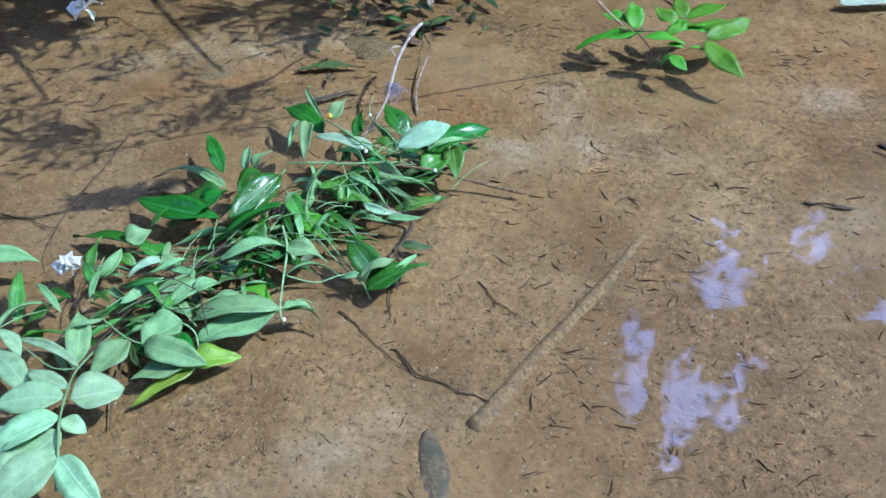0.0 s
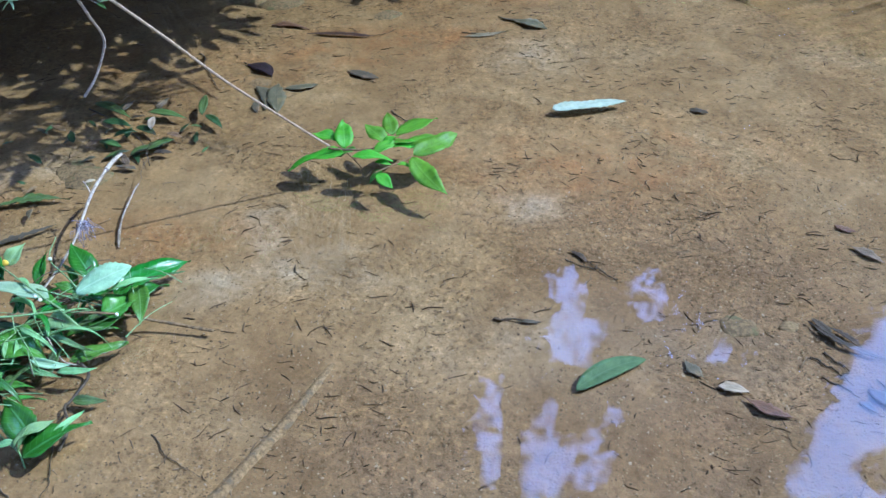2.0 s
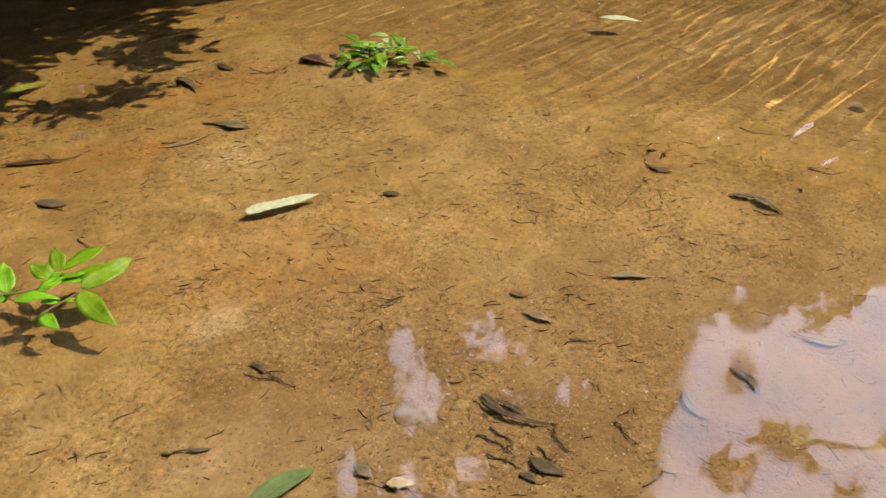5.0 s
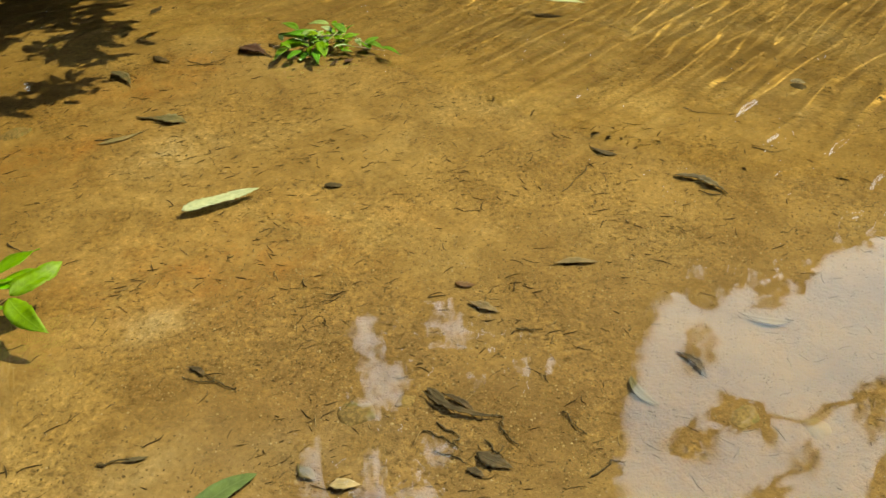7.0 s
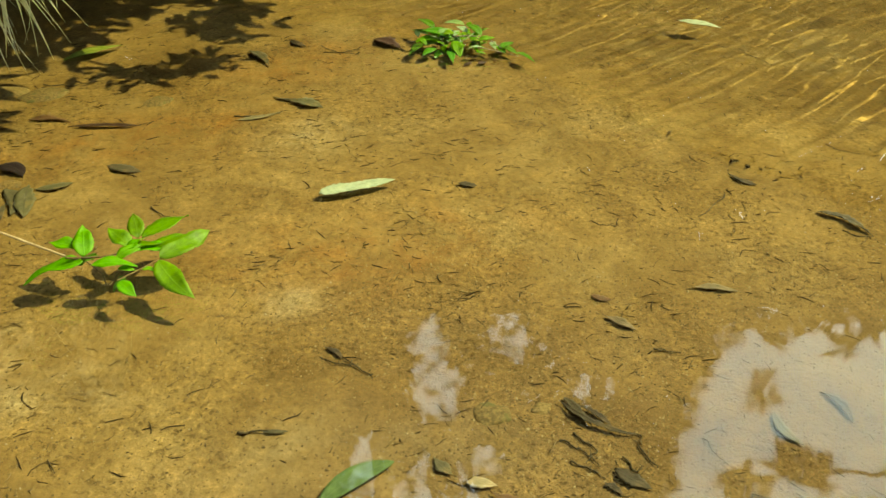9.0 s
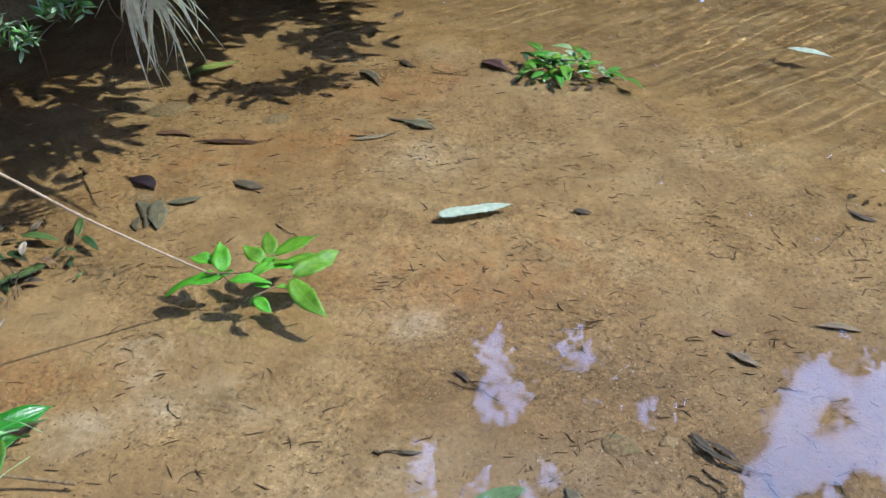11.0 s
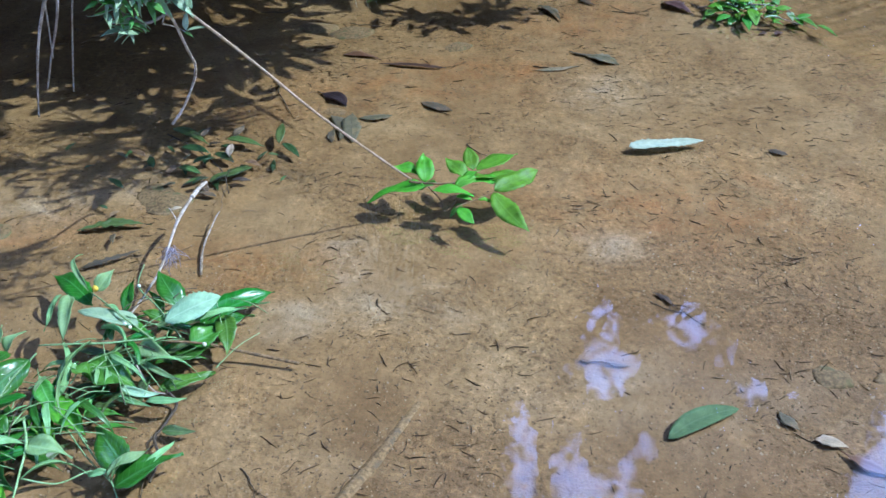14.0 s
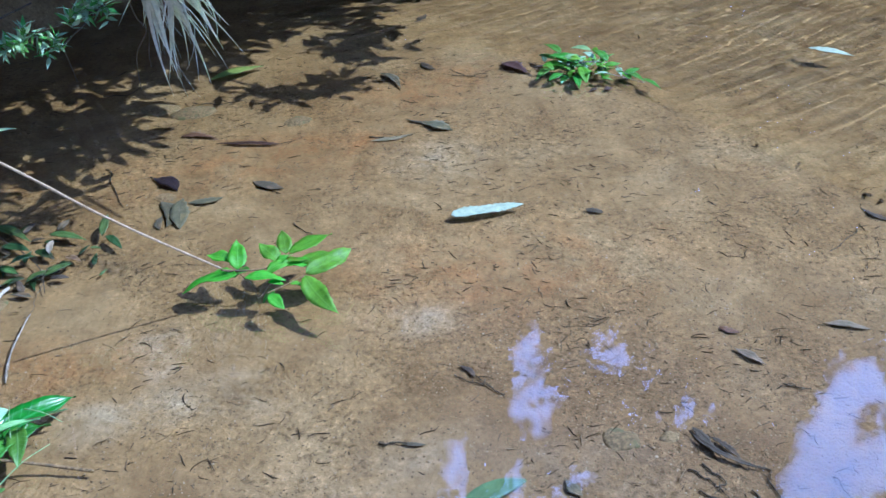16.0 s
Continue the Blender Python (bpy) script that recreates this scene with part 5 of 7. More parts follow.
spray_f = thing("leafy_branch", (-0.550, 0.773, 0.000), "cut branch with large pale green leaves along a straight stem", "branch", "cut branches in the shallows")
leaf(spray_f, (-0.515, 0.777, 0.075), (-0.592, 0.813, 0.070), 0.026, "broad", 0.11, 0.30, -11, twist=11, wave=0.06, bend=0.03, taper=0.84)
leaf(spray_f, (-0.513, 0.757, 0.080), (-0.614, 0.754, 0.070), 0.050, "broad", 0.09, 0.18, -4, twist=-22, wave=0.04, bend=-0.03, taper=0.84)
leaf(spray_f, (-0.509, 0.759, 0.075), (-0.449, 0.794, 0.055), 0.065, "broad", 0.09, 0.34, 8, twist=-1, wave=0.04, bend=-0.04, taper=0.84)
leaf(spray_f, (-0.497, 0.697, 0.085), (-0.564, 0.619, 0.070), 0.073, "broad", 0.10, 0.16, -2, twist=-0, wave=0.05, bend=0.04, taper=0.84)
leaf(spray_f, (-0.503, 0.717, 0.090), (-0.579, 0.668, 0.080), 0.057, "broad", 0.18, 0.32, 7, twist=-6, wave=0.03, bend=0.04, taper=0.84)
leaf(spray_f, (-0.506, 0.721, 0.080), (-0.469, 0.706, 0.070), 0.026, "broad", 0.21, 0.26, -9, twist=27, wave=0.07, bend=-0.01, taper=0.84)
leaf(spray_f, (-0.483, 0.654, 0.090), (-0.550, 0.597, 0.070), 0.061, "broad", 0.13, 0.34, -7, twist=-28, wave=0.04, bend=-0.00, taper=0.84)
leaf(spray_f, (-0.482, 0.654, 0.090), (-0.410, 0.592, 0.070), 0.045, "broad", 0.13, 0.29, 13, twist=24, wave=0.06, bend=-0.01, taper=0.84)
leaf(spray_f, (-0.523, 0.828, 0.060), (-0.641, 0.886, 0.060), 0.015, "broad", 0.17, 0.47, -7, twist=-25, wave=0.05, bend=-0.07, taper=0.84)
leaf(spray_f, (-0.584, 0.784, 0.060), (-0.682, 0.873, 0.050), 0.040, "broad", 0.09, 0.14, -2, twist=-13, wave=0.03, bend=-0.04, taper=0.84)
leaf(spray_f, (-0.620, 0.850, 0.060), (-0.688, 0.909, 0.055), 0.024, "broad", 0.21, 0.29, 14, twist=18, wave=0.06, bend=-0.03, taper=0.84)
leaf(spray_f, (-0.624, 0.886, 0.045), (-0.612, 0.914, 0.050), 0.030, "mid", 0.04, 0.52, 9, twist=12, wave=0.06, bend=0.03, taper=1.39, teeth=0.02, n=16)
leaf(spray_f, (-0.539, 0.691, 0.060), (-0.613, 0.719, 0.060), 0.039, "broad", 0.04, 0.17, 13, twist=7, wave=0.03, bend=-0.04, taper=0.84)
stem(spray_f, [(-0.478, 0.615, 0.070), (-0.483, 0.654, 0.090), (-0.498, 0.706, 0.095), (-0.512, 0.767, 0.085), (-0.525, 0.830, 0.060), (-0.510, 0.920, 0.035)], 0.0024, 0.0014, "stem")
stem(spray_f, [(-0.523, 0.828, 0.060), (-0.567, 0.830, 0.060), (-0.641, 0.884, 0.060)], 0.0014, 0.001, "stem")

# white flower head and yellow bud on the heap
flower = thing("flower_head", (-0.619, 1.055, 0.050), "crumpled white flower head resting on the cut leaves", "flower")
petal(flower, (-0.619, 1.055, 0.050), (-0.653, 1.059, 0.054), 0.026, "white", 0.3, 0.3, -60)
petal(flower, (-0.619, 1.055, 0.050), (-0.587, 1.051, 0.052), 0.026, "white", 0.3, 0.3, -35)
petal(flower, (-0.619, 1.055, 0.050), (-0.619, 1.075, 0.068), 0.026, "white", 0.3, 0.3, -10)
petal(flower, (-0.619, 1.055, 0.050), (-0.639, 1.067, 0.065), 0.026, "white", 0.3, 0.3, 15)
petal(flower, (-0.619, 1.055, 0.050), (-0.599, 1.065, 0.065), 0.026, "white", 0.3, 0.3, 40)
petal(flower, (-0.619, 1.055, 0.050), (-0.631, 1.045, 0.058), 0.026, "white", 0.3, 0.3, 65)
petal(flower, (-0.619, 1.055, 0.050), (-0.607, 1.045, 0.060), 0.026, "white", 0.3, 0.3, 90)
petal(flower, (-0.619, 1.055, 0.050), (-0.619, 1.055, 0.070), 0.026, "white", 0.3, 0.3, 115)

# twigs, roots and stones near the heap
single_twig([(-0.084, 0.919, 0.002), (-0.067, 0.907, 0.003), (-0.050, 0.878, 0.005), (-0.041, 0.869, 0.005), (-0.029, 0.859, 0.005), (-0.008, 0.852, 0.004), (0.014, 0.839, 0.004), (0.031, 0.830, 0.003), (0.048, 0.826, 0.002), (0.065, 0.813, 0.002)], 0.002, 0.0011, "wet", "wet dark stick lying on the silt")
single_twig([(-0.172, 1.000, 0.003), (-0.157, 0.986, 0.003), (-0.144, 0.971, 0.003), (-0.131, 0.956, 0.003), (-0.104, 0.924, 0.003), (-0.074, 0.890, 0.004), (-0.041, 0.870, 0.005)], 0.0015, 0.0007, "wet", "thin wet twig on the silt")
single_twig([(0.051, 1.068, 0.002), (0.064, 1.052, 0.002), (0.072, 1.032, 0.003), (0.083, 1.017, 0.003), (0.098, 1.004, 0.003), (0.120, 0.986, 0.002), (0.147, 0.962, 0.002)], 0.0013, 0.0004, "wet", "short dark twig on the stream bed")
single_twig([(-0.656, 1.505, 0.022), (-0.669, 1.366, 0.028), (-0.696, 1.250, 0.024), (-0.688, 1.138, 0.032), (-0.660, 1.082, 0.030)], 0.0011, 0.0007, "wet", "thin grey-brown bent twig in the shallows")
single_twig([(-0.840, 1.259, 0.003), (-0.806, 1.245, 0.004), (-0.775, 1.239, 0.005), (-0.761, 1.228, 0.005), (-0.741, 1.217, 0.006), (-0.722, 1.210, 0.006), (-0.709, 1.205, 0.007)], 0.0013, 0.0009, "wet", "thin dark twig in the shallows")
single_twig([(-0.089, 1.131, 0.005), (-0.101, 1.099, 0.004), (-0.094, 1.037, 0.004), (-0.090, 1.004, 0.004), (-0.087, 0.989, 0.003), (-0.094, 0.969, 0.003), (-0.095, 0.956, 0.003)], 0.0015, 0.0004, "wet", "thin dark root in the silt")
stone((-0.008, 0.700, 0.000), (0.022, 0.067, 0.007), 8, "oval grey-green stone half sunk in the silt", "stone", 0.3)
single_twig([(0.344, 1.189, -0.012), (0.251, 1.047, -0.012), (0.142, 0.905, -0.0165), (0.045, 0.767, -0.018)], 0.011, 0.021, "silted", "silt-covered branch half sunk in the bed")
stone((-0.223, 1.888, 0.000), (0.041, 0.053, 0.007), 0, "rounded brown stone on the stream bed", "mossy", 0.3)
stone((-0.547, 1.758, 0.000), (0.043, 0.041, 0.008), 10, "rounded brown stone on the stream bed", "mossy", 0.3)

# peeled twig standing out of the heap, with a tuft of fibre

peeled = thing("peeled_twig", (-0.188, 1.477, 0.000), "peeled whitish twig leaning out of the leaf heap", "twig")
stem(peeled, [(-0.184, 1.413, 0.030), (-0.155, 1.464, 0.050), (-0.128, 1.507, 0.080), (-0.110, 1.608, 0.110), (-0.086, 1.677, 0.128)], 0.0019, 0.0033, "peeled")
stem(peeled, [(-0.087, 1.669, 0.128), (-0.075, 1.700, 0.132), (-0.065, 1.723, 0.130)], 0.0052, 0.003, "peeled", "frayed_end")
stem(peeled, [(-0.110, 1.608, 0.110), (-0.122, 1.635, 0.112), (-0.132, 1.651, 0.115)], 0.0012, 0.001, "peeled", "side_twig")
leaf(peeled, (-0.128, 1.645, 0.115), (-0.106, 1.648, 0.118), 0.011, "straw", 0.1, 0.2, 0, full=0.8)

# violet fibre tuft caught on the twig
tuft = thing("fibre_tuft", (-0.118, 1.538, 0.075), "pale violet tangle of fibre caught on the peeled twig", "fibre")
for k in range(44):
    tuft_strand((-0.118, 1.538, 0.075), k)
single_twig([(-0.057, 1.762, 0.030), (-0.070, 1.726, 0.020), (-0.081, 1.650, 0.012), (-0.076, 1.571, 0.006)], 0.0016, 0.0028, "twig", "short grey twig with a blunt end on the silt")
single_twig([(-0.059, 1.952, 0.020), (-0.059, 1.907, 0.024), (-0.053, 1.867, 0.027), (-0.057, 1.838, 0.030), (-0.058, 1.804, 0.030), (-0.053, 1.785, 0.030), (-0.057, 1.762, 0.030)], 0.0009, 0.0005, "wet", "thin dark twig in the shallows")
single_twig([(-0.159, 1.833, 0.002), (-0.175, 1.827, 0.002), (-0.194, 1.821, 0.002), (-0.211, 1.817, 0.002), (-0.237, 1.796, 0.002), (-0.263, 1.773, 0.002), (-0.283, 1.759, 0.002)], 0.0008, 0.0002, "wet", "thin dark twig in the shallows")
single_leaf((-0.360, 1.742, 0.008), (-0.204, 1.753, 0.010), 0.030, "olive", "long sunken leaf, olive brown with a dark edge", 0.04, 0.4, 0, ragged=0.4, n=26, wave=0.07, bend=0.06)
single_leaf((-0.325, 1.607, 0.006), (-0.214, 1.662, 0.010), 0.018, "black", "long sunken leaf, dark and rotten", 0.03, 0.4, 0, ragged=0.45, n=26)
stone((-0.191, 1.849, 0.000), (0.058, 0.052, 0.016), 10, "smooth greenish brown stone under shallow water", "mossy", 0.25)

# sunken green sprig below the hanging twig

sunk = thing("sunken_sprig", (-0.118, 2.036, 0.000), "sunken sprig with wet green leaves under the shrub", "branch")
stem(sunk, [(-0.232, 2.145, 0.020), (-0.162, 2.083, 0.015), (-0.081, 1.970, 0.015), (-0.051, 1.867, 0.010)], 0.0016, 0.0012, "wet")
leaf(sunk, (-0.085, 2.120, 0.015), (0.014, 2.075, 0.012), 0.027, "olive", 0.1, 0.2, 0)
leaf(sunk, (0.050, 2.076, 0.020), (0.055, 2.162, 0.030), 0.023, "olive", 0.1, 0.3, 0, full=0.8)
leaf(sunk, (0.058, 2.084, 0.015), (0.102, 2.017, 0.012), 0.022, "sodden", 0.1, 0.3, 0, full=0.8)
leaf(sunk, (0.025, 2.036, 0.014), (0.052, 2.031, 0.012), 0.010, "olive", 0.1, 0.2, 0, full=0.8)
leaf(sunk, (-0.228, 2.196, 0.010), (-0.124, 2.097, 0.012), 0.032, "olive", 0.1, 0.2, 0)
leaf(sunk, (-0.190, 2.086, 0.015), (-0.118, 2.051, 0.015), 0.029, "sodden", 0.1, 0.2, 0, full=0.8)
leaf(sunk, (-0.149, 1.995, 0.020), (-0.096, 2.014, 0.020), 0.020, "sodden", 0.2, 0.3, 0, full=0.8)
leaf(sunk, (-0.137, 1.897, 0.020), (-0.097, 1.908, 0.030), 0.016, "sodden", 0.2, 0.3, 0, full=0.8)
leaf(sunk, (-0.064, 1.932, 0.015), (-0.007, 1.979, 0.012), 0.027, "olive", 0.1, 0.2, 0, full=0.8)
leaf(sunk, (-0.101, 1.917, 0.012), (-0.055, 1.959, 0.012), 0.023, "olive", 0.1, 0.2, 0, full=0.8)
leaf(sunk, (-0.105, 2.054, 0.012), (-0.053, 2.004, 0.012), 0.026, "sodden", 0.1, 0.2, 0, full=0.8)
leaf(sunk, (-0.183, 1.994, 0.012), (-0.125, 1.956, 0.012), 0.024, "olive", 0.1, 0.2, 0, full=0.8)
leaf(sunk, (-0.051, 1.926, 0.010), (-0.006, 1.920, 0.010), 0.017, "black", 0.1, 0.2, 0, full=0.8)
single_leaf((-0.066, 2.019, 0.020), (-0.059, 2.056, 0.035), 0.020, "straw", "small dry whitish leaf curled on the sunken sprig", 0.3, 0.4, 0)

# leaves and twigs lying on the stream bed
single_leaf((0.914, 2.0, 0.0145), (1.108, 2.014, 0.0145), 0.042, "bleached", "pale silvery leaf floating bottom side up on the water", 0.0, 0.12, 4, teeth=0.07, ragged=0.12, wave=0.04, n=24, full=0.65, shape=0.66)
single_leaf((0.741, 1.067, 0.0075), (0.878, 1.121, 0.008), 0.038, "afloat", "thick green leaf floating on the water, folded at its rim", 0.03, 0.25, 8, full=0.62, shape=0.9, bend=0.07, ragged=0.03, n=18)
single_leaf((0.945, 1.118, 0.004), (0.964, 1.070, 0.004), 0.024, "grey", "small slate-grey rotten leaf on the bed", 0.008, 0.036, 0, ragged=0.12, n=16, wave=0.07, bend=-0.09, full=1.31, shape=1.18, twist=-8)
single_leaf((0.416, 2.311, 0.004), (0.498, 2.256, 0.004), 0.043, "grey", "grey-green sunken leaf lying flat on the bed", 0.008, 0.036, 0, ragged=0.09, n=16, wave=0.10, bend=-0.11, full=1.19, shape=0.99, twist=-18)
single_leaf((0.135, 2.395, 0.005), (0.214, 2.306, 0.005), 0.056, "purple", "dark purple rotten leaf on the bed", 0.008, 0.036, 0, ragged=0.10, n=16, wave=0.11, bend=0.11, full=1.29, shape=1.12, twist=-24)
single_leaf((0.229, 2.262, 0.004), (0.229, 2.108, 0.004), 0.05, "grey", "grey rotten leaf lying flat on the bed", 0.008, 0.036, 0, ragged=0.12, n=16, wave=0.02, bend=0.05, full=0.80, shape=1.06, twist=1)
single_leaf((0.245, 2.236, 0.004), (0.336, 2.243, 0.004), 0.034, "grey", "slim grey leaf lying on the bed", 0.008, 0.036, 0, ragged=0.15, n=16, wave=0.11, bend=-0.10, full=1.02, shape=1.05, twist=-19)
single_leaf((0.176, 2.256, 0.004), (0.198, 2.123, 0.004), 0.044, "grey", "brownish grey rotten leaf, partly covered", 0.008, 0.036, 0, ragged=0.09, n=16, wave=0.08, bend=0.06, full=0.82, shape=0.78, twist=-1)
single_leaf((0.203, 2.648, 0.004), (0.316, 2.596, 0.004), 0.033, "brown", "brown sunken leaf lying flat on the bed", 0.008, 0.036, 0, ragged=0.26, n=16, wave=0.06, bend=0.02, full=1.19, shape=0.60, twist=-13)
single_leaf((0.311, 2.572, 0.004), (0.502, 2.525, 0.005), 0.022, "maroon", "dark maroon curled leaf lying on the bed", 0.04, 0.3, 0, ragged=0.26, n=16, wave=0.06, bend=0.01, full=1.12, shape=1.12, twist=3)
single_leaf((0.753, 2.490, 0.004), (0.890, 2.505, 0.004), 0.020, "faded", "slim pale sunken leaf on the bed", 0.008, 0.036, 0, ragged=0.12, n=16, wave=0.04, bend=-0.10, full=1.50, shape=1.00, twist=23)
single_leaf((0.923, 2.578, 0.004), (1.015, 2.504, 0.004), 0.051, "grey", "dark grey curled leaf on the bed", 0.04, 0.24, 0, ragged=0.15, n=16, wave=0.07, bend=-0.05, full=1.42, shape=1.24, twist=8)
single_leaf((1.009, 3.068, 0.004), (1.048, 2.983, 0.005), 0.033, "black", "small black triangular leaf on the bed", 0.008, 0.036, 0, ragged=0.45, n=16, wave=0.06, bend=-0.03, full=1.45, shape=1.17, twist=2)
single_leaf((0.857, 2.996, 0.004), (0.906, 2.844, 0.004), 0.035, "grey", "grey curled leaf with a dark edge on the bed", 0.08, 0.3, 0, ragged=0.09, n=16, wave=0.09, bend=0.03, full=1.45, shape=0.73, twist=16)
single_leaf((1.287, 2.981, 0.005), (1.351, 2.869, 0.004), 0.063, "maroon", "dark brown curled leaf beside the floating plant", 0.08, 0.3, 0, ragged=0.41, n=16, wave=0.07, bend=-0.08, full=1.12, shape=0.73, twist=-8)
single_leaf((0.280, 3.050, 0.012), (0.460, 3.140, 0.013), 0.058, "limp", "yellow-green leaf lying in the shallows", 0.05, 0.2, 0)
single_leaf((0.887, 2.613, 0.004), (0.983, 2.573, 0.004), 0.023, "black", "slim dark leaf on the bed", 0.008, 0.036, 0, ragged=0.30, n=16, wave=0.03, bend=-0.10, full=0.88, shape=1.06, twist=-10)
single_leaf((1.264, 1.980, 0.004), (1.304, 1.953, 0.004), 0.024, "black", "small dark leaf fragment on the bed", 0.04, 0.18, 0, ragged=0.23, n=16, wave=0.07, bend=0.02, full=0.92, shape=0.90, twist=-5)
single_twig([(0.517, 2.073, 0.003), (0.522, 2.060, 0.003), (0.532, 2.043, 0.003), (0.540, 2.031, 0.004), (0.551, 2.018, 0.003), (0.558, 2.014, 0.003), (0.565, 2.000, 0.002)], 0.0019, 0.0007, "wet", "short dark twig on the stream bed")
single_twig([(1.095, 2.924, 0.003), (1.118, 2.915, 0.003), (1.134, 2.911, 0.003), (1.147, 2.903, 0.004), (1.170, 2.891, 0.003), (1.185, 2.883, 0.003), (1.207, 2.874, 0.002)], 0.0018, 0.0004, "wet", "thin brown twig on the stream bed")
single_twig([(0.465, 2.518, 0.005), (0.491, 2.528, 0.004), (0.514, 2.537, 0.003), (0.534, 2.542, 0.003), (0.553, 2.555, 0.002), (0.561, 2.561, 0.002), (0.570, 2.569, 0.002)], 0.0007, 0.0004, "wet", "thin dark twig on the stream bed")
single_twig([(0.807, 1.420, 0.002), (0.814, 1.412, 0.002), (0.824, 1.402, 0.003), (0.828, 1.396, 0.004), (0.845, 1.385, 0.004), (0.857, 1.382, 0.004), (0.866, 1.375, 0.004), (0.873, 1.365, 0.003), (0.879, 1.355, 0.003), (0.890, 1.343, 0.002)], 0.0012, 0.0014, "wet", "dark forked twig on the stream bed")
single_twig([(0.839, 1.433, 0.002), (0.845, 1.420, 0.002), (0.853, 1.402, 0.003), (0.859, 1.389, 0.004), (0.866, 1.380, 0.004), (0.870, 1.373, 0.004), (0.874, 1.366, 0.004)], 0.0013, 0.0005, "wet", "dark forked twig on the stream bed")
single_leaf((0.820, 1.445, 0.004), (0.847, 1.402, 0.004), 0.015, "black", "small dark leaf fragment on the bed", 0.008, 0.036, 0, ragged=0.27, n=16, wave=0.09, bend=0.06, full=0.95, shape=1.23, twist=-19)
single_leaf((0.673, 1.257, 0.004), (0.721, 1.242, 0.004), 0.009, "grey", "small grey leaf fragment on the bed", 0.008, 0.036, 0, ragged=0.07, n=16, wave=0.03, bend=0.01, full=0.99, shape=1.16, twist=23)
stone((0.062, 2.790, 0.000), (0.044, 0.030, 0.009), 5, "small brown stone at the shrub's edge", "bed", 0.3)
stone((1.165, 1.175, 0.000), (0.020, 0.018, 0.007), 0, "small dark stone on the bed", "mossy", 0.3)
single_leaf((0.979, 1.048, 0.005), (1.026, 1.026, 0.006), 0.026, "straw", "pale papery dead leaf on the bed", 0.08, 0.24, 0)
single_leaf((1.010, 1.022, 0.005), (1.079, 0.961, 0.004), 0.026, "brown", "brown curled dead leaf on the bed", 0.08, 0.3, 0, ragged=0.31, n=16, wave=0.11, bend=-0.09, full=1.51, shape=1.02, twist=6)
single_leaf((1.210, 1.186, 0.005), (1.229, 1.106, 0.004), 0.015, "black", "black rotten leaf, curled, in the shallows", 0.03, 0.3, 0, ragged=0.23, n=16, wave=0.08, bend=-0.00, full=0.74, shape=0.61, twist=3)
single_leaf((1.227, 1.160, 0.005), (1.261, 1.081, 0.004), 0.013, "black", "black rotten leaf, curled, in the shallows", 0.03, 0.3, 0, ragged=0.35, n=16, wave=0.02, bend=0.12, full=1.00, shape=0.92, twist=23)
single_leaf((1.199, 1.180, 0.006), (1.296, 1.060, 0.005), 0.013, "black", "long dark brown curled leaf on the bed", 0.03, 0.4, 0, ragged=0.35, n=18, bend=-0.12, full=1.1, shape=0.9, twist=-9)
single_leaf((1.222, 1.005, 0.005), (1.263, 0.948, 0.004), 0.03, "black", "dark oval leaf with a pale edge on the bed", 0.04, 0.12, 0)
single_leaf((1.195, 0.983, 0.004), (1.213, 0.951, 0.004), 0.018, "black", "small black leaf on the bed", 0.008, 0.036, 0, ragged=0.42, n=16, wave=0.12, bend=0.09, full=1.30, shape=0.72, twist=5)
single_twig([(1.163, 1.094, 0.003), (1.173, 1.084, 0.003), (1.180, 1.067, 0.003), (1.188, 1.065, 0.003), (1.192, 1.049, 0.003), (1.197, 1.041, 0.003), (1.202, 1.019, 0.003)], 0.002, 0.0008, "wet", "wet black twig among rotten leaves")
single_twig([(1.162, 1.044, 0.003), (1.168, 1.035, 0.003), (1.180, 1.024, 0.003), (1.186, 1.017, 0.003), (1.194, 1.006, 0.003), (1.195, 0.999, 0.003), (1.200, 0.992, 0.003)], 0.002, 0.0008, "wet", "wet black twig among rotten leaves")
single_twig([(1.285, 1.044, 0.003), (1.285, 1.026, 0.003), (1.287, 1.018, 0.003), (1.287, 1.008, 0.003), (1.288, 1.002, 0.003), (1.291, 0.994, 0.003), (1.292, 0.988, 0.003)], 0.0018, 0.0008, "wet", "wet black twig among rotten leaves")
single_twig([(1.284, 1.073, 0.003), (1.289, 1.068, 0.003), (1.293, 1.067, 0.003), (1.299, 1.061, 0.003), (1.297, 1.055, 0.003), (1.293, 1.046, 0.003), (1.291, 1.039, 0.003)], 0.0018, 0.0006, "wet", "wet black twig among rotten leaves")
single_twig([(1.193, 1.100, 0.003), (1.198, 1.083, 0.003), (1.206, 1.068, 0.003), (1.213, 1.050, 0.003), (1.199, 1.045, 0.003), (1.194, 1.040, 0.003), (1.182, 1.031, 0.003)], 0.002, 0.0007, "wet", "wet black twig among rotten leaves")
single_twig([(1.248, 1.026, 0.003), (1.253, 1.010, 0.003), (1.251, 0.997, 0.003), (1.256, 0.989, 0.003), (1.259, 0.991, 0.003), (1.268, 0.996, 0.003), (1.271, 0.998, 0.003)], 0.0022, 0.0006, "wet", "wet black twig among rotten leaves")
single_twig([(1.368, 0.879, 0.003), (1.388, 0.882, 0.003), (1.405, 0.886, 0.003), (1.412, 0.892, 0.003), (1.422, 0.887, 0.003), (1.428, 0.883, 0.003), (1.435, 0.879, 0.003)], 0.0018, 0.0008, "wet", "wet black twig among rotten leaves")
